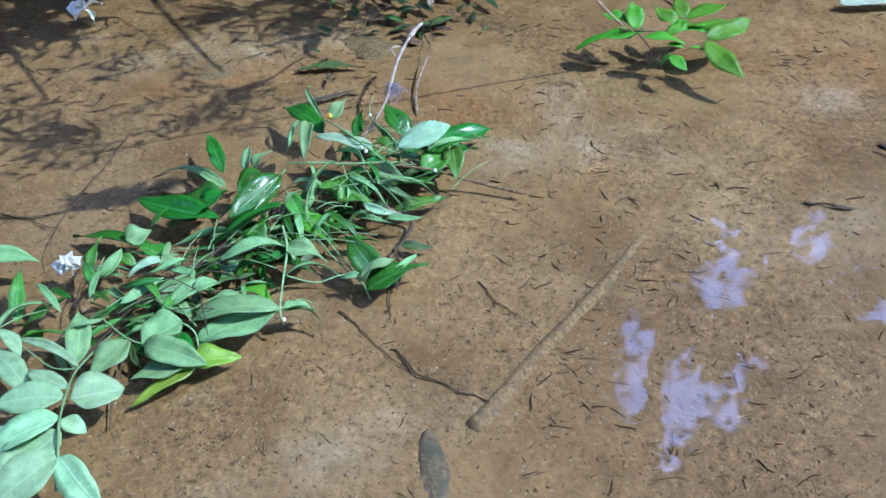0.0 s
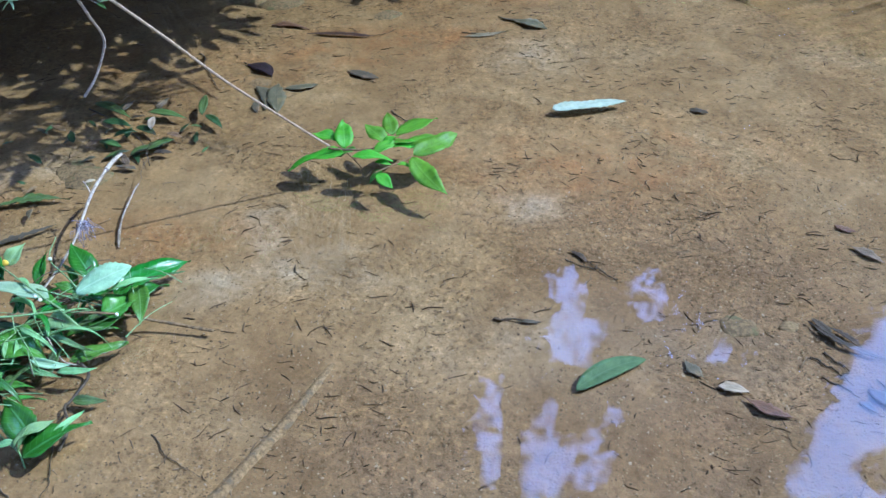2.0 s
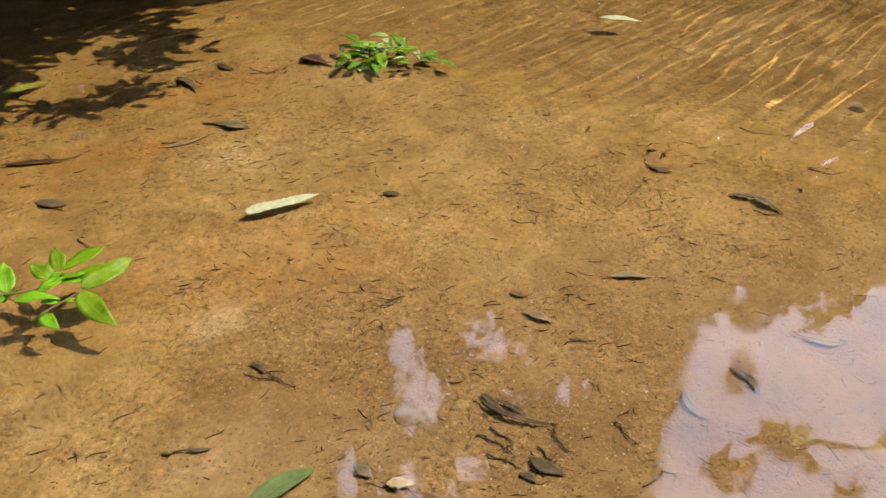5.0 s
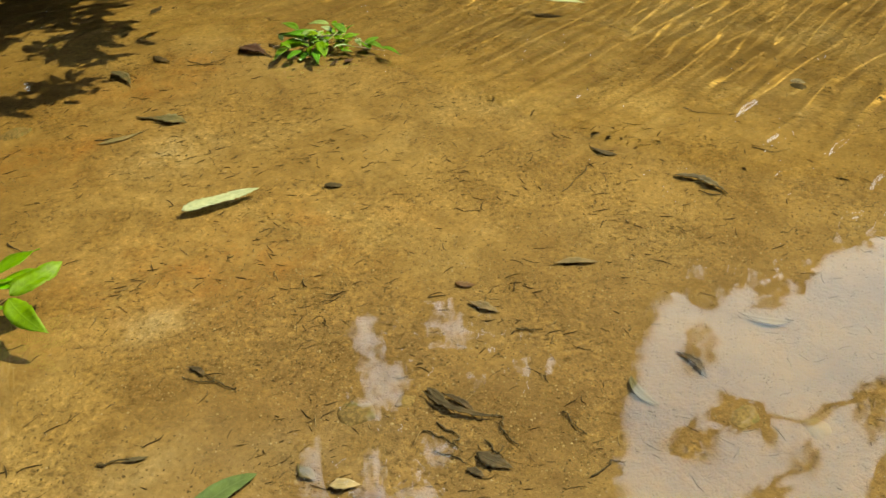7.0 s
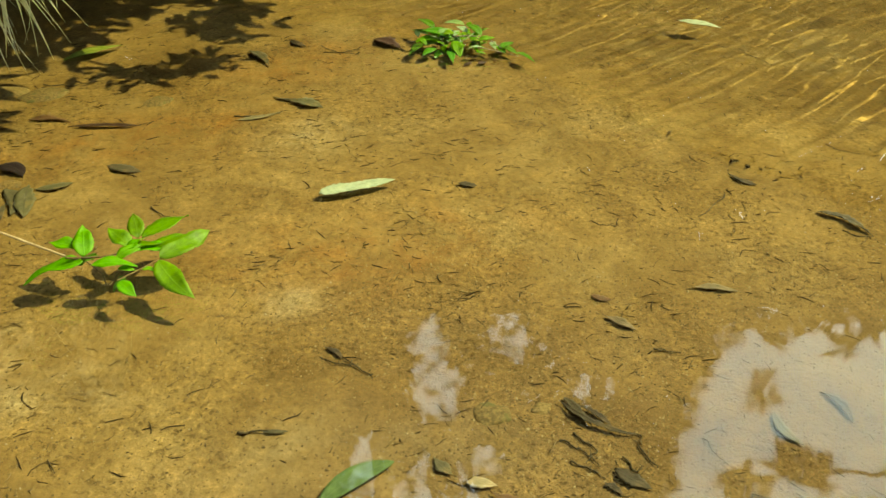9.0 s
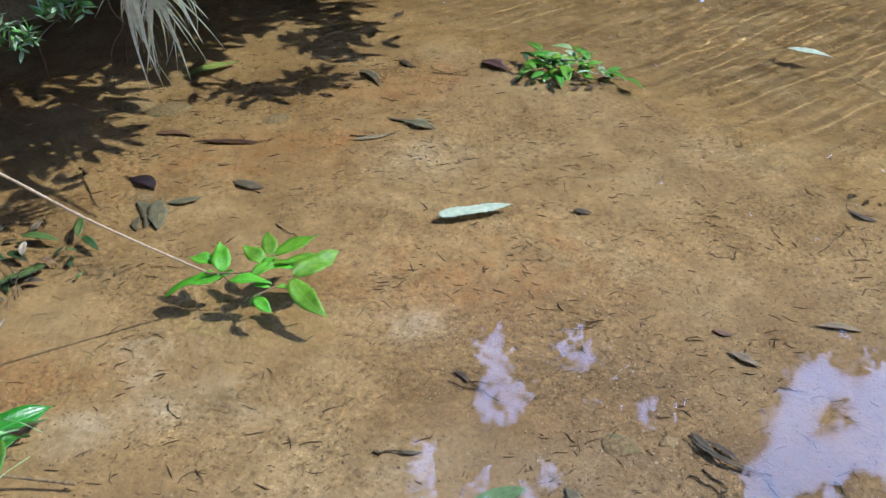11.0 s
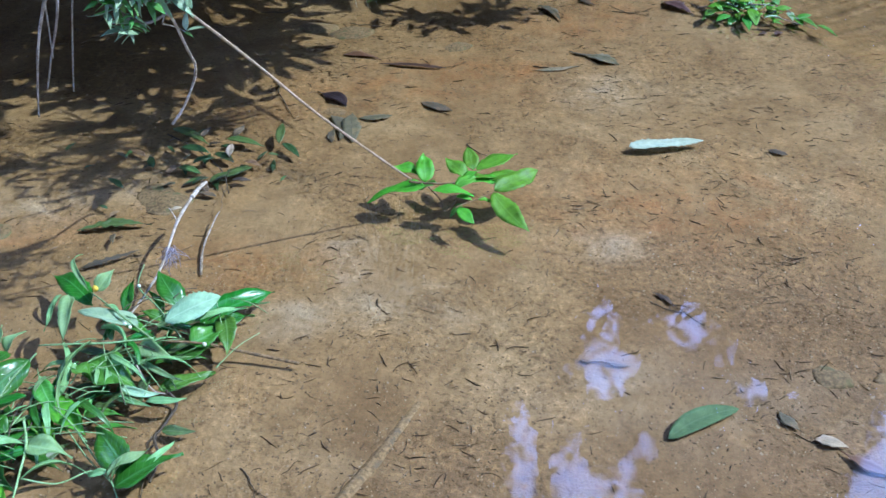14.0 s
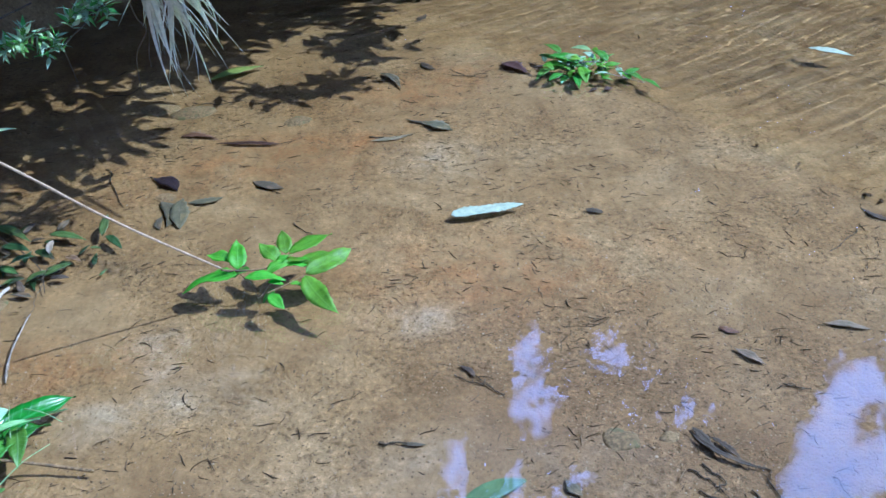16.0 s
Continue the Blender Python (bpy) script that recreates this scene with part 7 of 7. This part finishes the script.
whorl(shrub_far, (0.090, 2.240, 0.512), (-0.590, 0.000, -0.807), 8, 0.046, ["shrub_pale", "shrub"], 60)
whorl(shrub_far, (0.148, 2.250, 0.497), (-0.099, 0.000, -0.995), 6, 0.052, ["shrub_pale", "shrub"], 61)
whorl(shrub_far, (0.128, 2.250, 0.564), (0.221, 0.000, 0.975), 11, 0.058, ["shrub", "shrub_pale"], 62)
whorl(shrub_far, (-0.088, 2.200, 0.460), (-0.790, 0.000, -0.613), 9, 0.046, ["shrub_pale", "shrub"], 63)
whorl(shrub_far, (-0.116, 2.200, 0.477), (-0.996, 0.000, 0.087), 9, 0.052, ["shrub_pale", "shrub"], 64)

shoot = thing("shrub_shoot", (-0.176, 2.070, 0.320), "thin upright shoot with small pale leaves over dark water", "shrub")
stem(shoot, [(-0.176, 2.070, 0.338), (-0.157, 2.070, 0.385), (-0.146, 2.070, 0.428)], 0.0016, 0.001, "twig")
stem(shoot, [(-0.176, 2.070, 0.338), (-0.150, 2.072, 0.330), (-0.128, 2.070, 0.318)], 0.0016, 0.001, "twig")
whorl(shoot, (-0.144, 2.070, 0.432), (0.2, 0.000, 0.98), 3, 0.028, ["shrub_pale"], 80)
whorl(shoot, (-0.158, 2.070, 0.395), (0.2, 0.000, 0.98), 2, 0.022, ["shrub_pale", "shrub"], 81)
leaf(shoot, (-0.126, 2.070, 0.322), (-0.120, 2.085, 0.362), 0.016, "shrub_pale", 0.1, 0.2, 0)
leaf(shoot, (-0.126, 2.070, 0.320), (-0.072, 2.078, 0.324), 0.017, "shrub_pale", 0.1, 0.2, 0)
leaf(shoot, (-0.130, 2.070, 0.318), (-0.110, 2.058, 0.308), 0.012, "shrub", 0.1, 0.2, 0)

# dry bleached grass hanging from the bank
grass = thing("grass_tuft", (0.296, 2.100, 0.631), "tuft of bleached grass hanging over the water", "grass")
leaf(grass, (0.272, 2.120, 0.621), (0.258, 2.273, 0.286), 0.0124, "blade", 0.16, 0.2, -30, shape=0.5, n=8)
leaf(grass, (0.265, 2.120, 0.625), (0.287, 2.311, 0.268), 0.0069, "blade", 0.11, 0.2, -37, shape=0.5, n=8)
leaf(grass, (0.294, 2.120, 0.630), (0.351, 2.309, 0.298), 0.0151, "blade", 0.08, 0.2, 11, shape=0.5, n=8)
leaf(grass, (0.264, 2.120, 0.636), (0.402, 2.262, 0.351), 0.0110, "blade", 0.09, 0.2, 12, shape=0.5, n=8)
leaf(grass, (0.293, 2.120, 0.621), (0.442, 2.333, 0.361), 0.0069, "blade", 0.15, 0.2, -28, shape=0.5, n=8)
leaf(grass, (0.340, 2.120, 0.634), (0.394, 2.322, 0.380), 0.0151, "blade", 0.11, 0.2, -33, shape=0.5, n=8)
leaf(grass, (0.283, 2.120, 0.626), (0.416, 2.310, 0.445), 0.0110, "blade", 0.15, 0.2, -14, shape=0.5, n=8)
leaf(grass, (0.305, 2.120, 0.635), (0.326, 2.266, 0.323), 0.0055, "blade", 0.19, 0.2, 22, shape=0.5, n=8)
leaf(grass, (0.315, 2.120, 0.635), (0.244, 2.346, 0.298), 0.0165, "blade", 0.12, 0.2, 34, shape=0.5, n=8)
leaf(grass, (0.330, 2.120, 0.631), (0.282, 2.296, 0.300), 0.0069, "blade", 0.18, 0.2, -23, shape=0.5, n=8)
leaf(grass, (0.268, 2.120, 0.629), (0.242, 2.313, 0.380), 0.0110, "blade", 0.10, 0.2, 5, shape=0.5, n=8)
leaf(grass, (0.334, 2.120, 0.619), (0.332, 2.310, 0.393), 0.0096, "blade", 0.08, 0.2, -21, shape=0.5, n=8)
leaf(grass, (0.286, 2.120, 0.634), (0.303, 2.326, 0.341), 0.0069, "blade", 0.17, 0.2, 24, shape=0.5, n=8)
leaf(grass, (0.332, 2.120, 0.625), (0.274, 2.294, 0.323), 0.0124, "blade", 0.19, 0.2, -3, shape=0.5, n=8)
leaf(grass, (0.285, 2.120, 0.634), (0.385, 2.302, 0.420), 0.0083, "blade", 0.11, 0.2, 13, shape=0.5, n=8)
leaf(grass, (0.270, 2.120, 0.633), (0.243, 2.277, 0.449), 0.0165, "blade", 0.15, 0.2, -37, shape=0.5, n=8)
leaf(grass, (0.271, 2.120, 0.625), (0.267, 2.290, 0.346), 0.0137, "blade", 0.05, 0.2, 8, shape=0.5, n=8)
leaf(grass, (0.285, 2.120, 0.636), (0.311, 2.304, 0.426), 0.0124, "blade", 0.08, 0.2, 12, shape=0.5, n=8)
leaf(grass, (0.303, 2.120, 0.630), (0.366, 2.268, 0.480), 0.0110, "blade", 0.06, 0.2, -28, shape=0.5, n=8)
leaf(grass, (0.257, 2.120, 0.628), (0.251, 2.336, 0.395), 0.0165, "blade", 0.13, 0.2, -21, shape=0.5, n=8)
leaf(grass, (0.323, 2.120, 0.627), (0.216, 2.331, 0.448), 0.0083, "blade", 0.20, 0.2, -32, shape=0.5, n=8)
leaf(grass, (0.269, 2.120, 0.622), (0.341, 2.294, 0.378), 0.0055, "blade", 0.15, 0.2, -25, shape=0.5, n=8)
leaf(grass, (0.330, 2.120, 0.632), (0.240, 2.340, 0.377), 0.0032, "blade", 0.29, 0.2, 47, shape=0.5, n=8, bend=0.05)
leaf(grass, (0.297, 2.120, 0.637), (0.354, 2.349, 0.476), 0.0056, "blade", 0.25, 0.2, 8, shape=0.5, n=8, bend=-0.04)
leaf(grass, (0.266, 2.120, 0.630), (0.210, 2.319, 0.452), 0.0060, "blade", 0.02, 0.2, 28, shape=0.5, n=8, bend=-0.03)
leaf(grass, (0.334, 2.120, 0.623), (0.264, 2.217, 0.409), 0.0052, "blade", 0.13, 0.2, 24, shape=0.5, n=8, bend=0.06)
leaf(grass, (0.252, 2.120, 0.639), (0.301, 2.280, 0.351), 0.0069, "blade", 0.30, 0.2, 49, shape=0.5, n=8, bend=-0.06)
leaf(grass, (0.328, 2.120, 0.629), (0.383, 2.325, 0.406), 0.0066, "blade", 0.13, 0.2, 33, shape=0.5, n=8, bend=-0.05)
leaf(grass, (0.310, 2.120, 0.631), (0.407, 2.206, 0.490), 0.0071, "blade", 0.26, 0.2, 33, shape=0.5, n=8, bend=0.05)
leaf(grass, (0.282, 2.120, 0.631), (0.248, 2.325, 0.437), 0.0035, "blade", 0.08, 0.2, -13, shape=0.5, n=8, bend=0.07)
leaf(grass, (0.255, 2.120, 0.627), (0.293, 2.236, 0.485), 0.0041, "blade", 0.07, 0.2, -33, shape=0.5, n=8, bend=0.04)
leaf(grass, (0.262, 2.120, 0.636), (0.273, 2.351, 0.441), 0.0068, "blade", 0.25, 0.2, -15, shape=0.5, n=8, bend=-0.00)
leaf(grass, (0.277, 2.120, 0.626), (0.320, 2.299, 0.262), 0.0037, "blade", 0.21, 0.2, -40, shape=0.5, n=8, bend=0.05)
leaf(grass, (0.277, 2.120, 0.638), (0.153, 2.335, 0.458), 0.0060, "blade", 0.15, 0.2, 23, shape=0.5, n=8, bend=-0.02)
leaf(grass, (0.261, 2.120, 0.639), (0.299, 2.243, 0.387), 0.0032, "blade", 0.14, 0.2, -14, shape=0.5, n=8, bend=0.01)
leaf(grass, (0.291, 2.120, 0.632), (0.376, 2.287, 0.376), 0.0063, "blade", 0.07, 0.2, -32, shape=0.5, n=8, bend=0.00)
leaf(grass, (0.342, 2.120, 0.621), (0.386, 2.318, 0.454), 0.0056, "blade", 0.20, 0.2, -49, shape=0.5, n=8, bend=-0.07)
leaf(grass, (0.256, 2.120, 0.627), (0.314, 2.352, 0.392), 0.0060, "blade", 0.12, 0.2, 26, shape=0.5, n=8, bend=-0.01)
leaf(grass, (0.285, 2.120, 0.635), (0.281, 2.311, 0.319), 0.0063, "blade", 0.07, 0.2, 48, shape=0.5, n=8, bend=0.02)
leaf(grass, (0.292, 2.120, 0.635), (0.302, 2.327, 0.416), 0.0057, "blade", 0.07, 0.2, -20, shape=0.5, n=8, bend=0.07)
leaf(grass, (0.279, 2.120, 0.634), (0.268, 2.219, 0.473), 0.0061, "blade", 0.28, 0.2, 7, shape=0.5, n=8, bend=-0.01)
leaf(grass, (0.248, 2.120, 0.633), (0.270, 2.213, 0.506), 0.0032, "blade", 0.09, 0.2, -41, shape=0.5, n=8, bend=-0.07)
leaf(grass, (0.343, 2.120, 0.620), (0.374, 2.209, 0.464), 0.0065, "blade", 0.20, 0.2, 7, shape=0.5, n=8, bend=0.00)
leaf(grass, (0.332, 2.120, 0.616), (0.365, 2.256, 0.449), 0.0034, "blade", 0.13, 0.2, -15, shape=0.5, n=8, bend=-0.07)
leaf(grass, (0.261, 2.120, 0.632), (0.373, 2.291, 0.394), 0.0063, "blade", 0.14, 0.2, 48, shape=0.5, n=8, bend=-0.02)

# small green plant floating on the water, with its roots and dark leaves

raft = thing("floating_plant", (1.534, 2.860, 0.000), "small bright green plant drifting on the shallow water", "plant")
leaf(raft, (1.481, 2.832, 0.040), (1.389, 2.851, 0.035), 0.047, "bright", 0.15, 0.2, 0, full=0.8)
leaf(raft, (1.506, 2.785, 0.050), (1.496, 2.692, 0.030), 0.040, "bright", 0.15, 0.2, 0, full=0.8)
leaf(raft, (1.510, 2.815, 0.050), (1.425, 2.903, 0.050), 0.061, "mid", 0.15, 0.2, 0, full=0.8)
leaf(raft, (1.468, 2.892, 0.060), (1.434, 2.988, 0.060), 0.035, "mid", 0.15, 0.2, 0)
leaf(raft, (1.576, 2.892, 0.060), (1.513, 2.930, 0.060), 0.036, "pale", 0.15, 0.2, 0, full=0.8)
leaf(raft, (1.598, 2.784, 0.060), (1.580, 2.871, 0.070), 0.033, "mid", 0.15, 0.2, 0, full=0.8)
leaf(raft, (1.655, 2.756, 0.030), (1.695, 2.681, 0.020), 0.030, "mid", 0.1, 0.2, 0)
leaf(raft, (1.645, 2.759, 0.030), (1.656, 2.708, 0.020), 0.027, "bright", 0.1, 0.2, 0, full=0.8)
leaf(raft, (1.645, 2.729, 0.030), (1.709, 2.774, 0.030), 0.032, "mid", 0.1, 0.2, 0, full=0.8)
leaf(raft, (1.490, 2.770, 0.040), (1.463, 2.776, 0.040), 0.014, "bright", 0.1, 0.2, 0, full=0.8)
leaf(raft, (1.560, 2.773, 0.050), (1.596, 2.812, 0.060), 0.027, "bright", 0.1, 0.2, 0, full=0.8)
leaf(raft, (1.512, 2.765, 0.040), (1.466, 2.727, 0.030), 0.030, "mid", 0.1, 0.2, 0, full=0.8)
leaf(raft, (1.556, 2.721, 0.030), (1.597, 2.721, 0.020), 0.021, "mid", 0.1, 0.2, 0, full=0.8)
leaf(raft, (1.451, 2.870, 0.040), (1.404, 2.830, 0.030), 0.031, "bright", 0.1, 0.2, 0, full=0.8)
leaf(raft, (1.608, 2.774, 0.045), (1.646, 2.783, 0.050), 0.020, "bright", 0.1, 0.2, 0, full=0.8)
leaf(raft, (1.463, 2.837, 0.060), (1.524, 2.863, 0.060), 0.033, "pale", 0.1, 0.2, 0, full=0.8)
leaf(raft, (1.470, 2.795, 0.020), (1.430, 2.755, 0.010), 0.029, "dark", 0.1, 0.2, 0, full=0.8)
leaf(raft, (1.535, 2.689, 0.010), (1.503, 2.678, 0.006), 0.017, "maroon", 0.1, 0.2, 0, full=0.8)
leaf(raft, (1.552, 2.671, 0.010), (1.589, 2.694, 0.006), 0.022, "maroon", 0.1, 0.2, 0, full=0.8)
leaf(raft, (1.479, 2.829, 0.034), (1.408, 2.826, 0.028), 0.036, "mid", 0.1, 0.2, 0, full=0.8)
leaf(raft, (1.453, 2.906, 0.034), (1.408, 2.959, 0.034), 0.035, "mid", 0.1, 0.2, 0, full=0.8)
leaf(raft, (1.480, 2.755, 0.034), (1.462, 2.658, 0.028), 0.029, "mid", 0.1, 0.2, 0)
leaf(raft, (1.441, 2.779, 0.034), (1.385, 2.744, 0.028), 0.033, "mid", 0.1, 0.2, 0, full=0.8)
leaf(raft, (1.409, 2.830, 0.034), (1.342, 2.754, 0.028), 0.030, "mid", 0.1, 0.2, 0)
leaf(raft, (1.685, 2.679, 0.034), (1.716, 2.594, 0.028), 0.020, "mid", 0.1, 0.2, 0)
for k in range(90):
    raft_leaf((1.524, 2.817, 0.030), k)
stem(raft, [(1.381, 2.911, 0.012), (1.469, 2.850, 0.040), (1.555, 2.794, 0.060), (1.619, 2.774, 0.050), (1.651, 2.728, 0.030)], 0.0022, 0.0014, "twig")
stem(raft, [(1.509, 2.790, 0.030), (1.550, 2.780, 0.060), (1.618, 2.843, 0.065)], 0.0018, 0.0012, "stem")
stem(raft, [(1.555, 2.755, 0.040), (1.608, 2.738, 0.030), (1.695, 2.688, 0.015)], 0.0016, 0.001, "twig")
flower = thing("flower_head", (-0.915, 1.994, 0.050), "limp whitish flower head hanging among shaded twigs", "flower")
for dx, dy, dz, roll in ((-0.045, 0.006, 0.0, -60), (0.045, 0.014, 0.006, -35), (0.014, 0.0, -0.04, -10), (-0.02, -0.016, 0.012, 15), (0.018, -0.018, 0.014, 40), (0.0, 0.0, 0.03, 65), (-0.03, 0.0, -0.03, 30)):
    petal(flower, (-0.915, 1.994, 0.050), (-0.915 + dx, 1.994 + dy, 0.05 + dz), 0.034, "white", 0.3, 0.3, roll)

# loose leaves filling the heap
for k in range(150):
    heap_leaf(k)
for k in range(56):
    curled_leaf(k)
for k in range(90):
    loose_stalk(k)
for k in range(40):
    mulch(k)


# ---- needles and grit strewn over the bed ----
def strewn(name, count, seed, lo, hi, thick, kind, label, category, density):
    rnd = random.Random(seed)
    verts, faces = [], []
    n = 0
    while n < count:
        x, y = rnd.uniform(-1.2, 3.4), rnd.uniform(0.5, 4.2)
        drift = 0.5 + 0.9 * noise.noise(Vector((x * 2.3, y * 3.1, seed))) + 0.7 * noise.noise(Vector((x * 7.0, y * 9.0, seed + 4)))
        if rnd.random() > density(x, y) * max(0.08, drift):
            continue
        n += 1
        a = rnd.gauss(0.1, 0.75) if rnd.random() < 0.7 else rnd.uniform(0, math.pi)
        d, ln = Vector((math.cos(a), math.sin(a), rnd.gauss(0, 0.06))), lo + (hi - lo) * rnd.random() ** 2.2
        s = Vector((-math.sin(a), math.cos(a), 0))
        w, bend = thick * rnd.uniform(0.4, 1.2), rnd.gauss(0, 0.09) * ln
        c = Vector((x, y, float(bed(x, y)) + 0.0006 + abs(d.z) * ln * 0.5))
        k = len(verts)
        kink = rnd.gauss(0, 0.05) * ln
        for u, f in ((-0.5, 0.45), (-0.2, rnd.uniform(0.6, 1.1)), (0.2, rnd.uniform(0.5, 1.0)), (0.5, 0.3)):
            m = c + d * (u * ln) + s * (bend * (1 - 4 * u * u) + (kink if u == 0.2 else 0))
            verts.extend([m + s * w * f * 0.5, m + Vector((0, 0, w * f * 0.7)), m - s * w * f * 0.5])
        for i in range(3):
            q = k + 3 * i
            faces.extend([(q, q + 3, q + 4, q + 1), (q + 1, q + 4, q + 5, q + 2), (q + 2, q + 5, q + 3, q)])
        faces.extend([(k, k + 1, k + 2), (k + 11, k + 10, k + 9)])
    ob = part(name, (verts, faces, None), kind)
    return tagged(ob, label, category, kind="stuff")


strewn("needle_litter", 7400, 5, 0.007, 0.044, 0.0025, "straws", "dark needles and twig bits strewn over the stream bed", "plant litter",
       lambda x, y: (0.45 if x < 0.1 else 1.0) * (1.0 if y < 3.2 else 0.6))
strewn("fine_litter", 6000, 6, 0.003, 0.009, 0.0018, "straws", "fine dark plant crumbs on the silt", "plant litter", lambda x, y: 1.0 if y < 3 else 0.5)


def grains(name, count, seed, lo, hi, kind, label, near):
    """Sand and gravel grains: small uneven pyramids pressed into the silt, thicker on the near shore."""
    rng = np.random.RandomState(seed)
    x, y = rng.uniform(-0.9, 2.6, count * 4), rng.uniform(0.45, 3.1, count * 4)
    clump = 0.5 + 0.5 * np.sin(5.3 * x + 2.1 * np.sin(4.1 * y)) * np.sin(4.7 * y + 1.7 * np.sin(3.3 * x + 2))
    keep = rng.rand(count * 4) < (near + (1 - near) * step(1.9, 0.9, y + 0.15 * np.sin(4 * x))) * (0.35 + 0.65 * clump)
    x, y = x[keep][:count], y[keep][:count]
    n = len(x)
    r = rng.uniform(lo, hi, n) * (0.55 + 0.45 * rng.rand(n))
    a = rng.uniform(0, 6.283, n)
    base = bed(x, y) - 0.0006
    co = np.zeros((n, 5, 3))
    for k in range(4):
        t = a + k * 1.571 + rng.uniform(-0.35, 0.35, n)
        q = r * rng.uniform(0.6, 1.15, n)
        co[:, k] = np.stack([x + q * np.cos(t), y + q * np.sin(t), base], -1)
    co[:, 4] = np.stack([x + 0.3 * r * rng.normal(0, 1, n), y + 0.3 * r * rng.normal(0, 1, n), base + 0.0008 + r * rng.uniform(0.4, 0.8, n)], -1)
    i = np.arange(n)[:, None] * 5
    tri = np.concatenate([i + np.array([[k, (k + 1) % 4, 4]]) for k in range(4)], 0)
    ob = part(name, ([tuple(v) for v in co.reshape(-1, 3).tolist()], [tuple(f) for f in tri.tolist()], None), kind)
    return tagged(ob, label, "grit", kind="stuff")


grains("gravel", 60000, 7, 0.0016, 0.0046, "gravel", "fine brown and grey gravel grains on the silt", 0.1)
grains("sand_grains", 1600, 8, 0.0009, 0.0022, "grit", "pale sand grains and shell grit on the silt", 0.45)
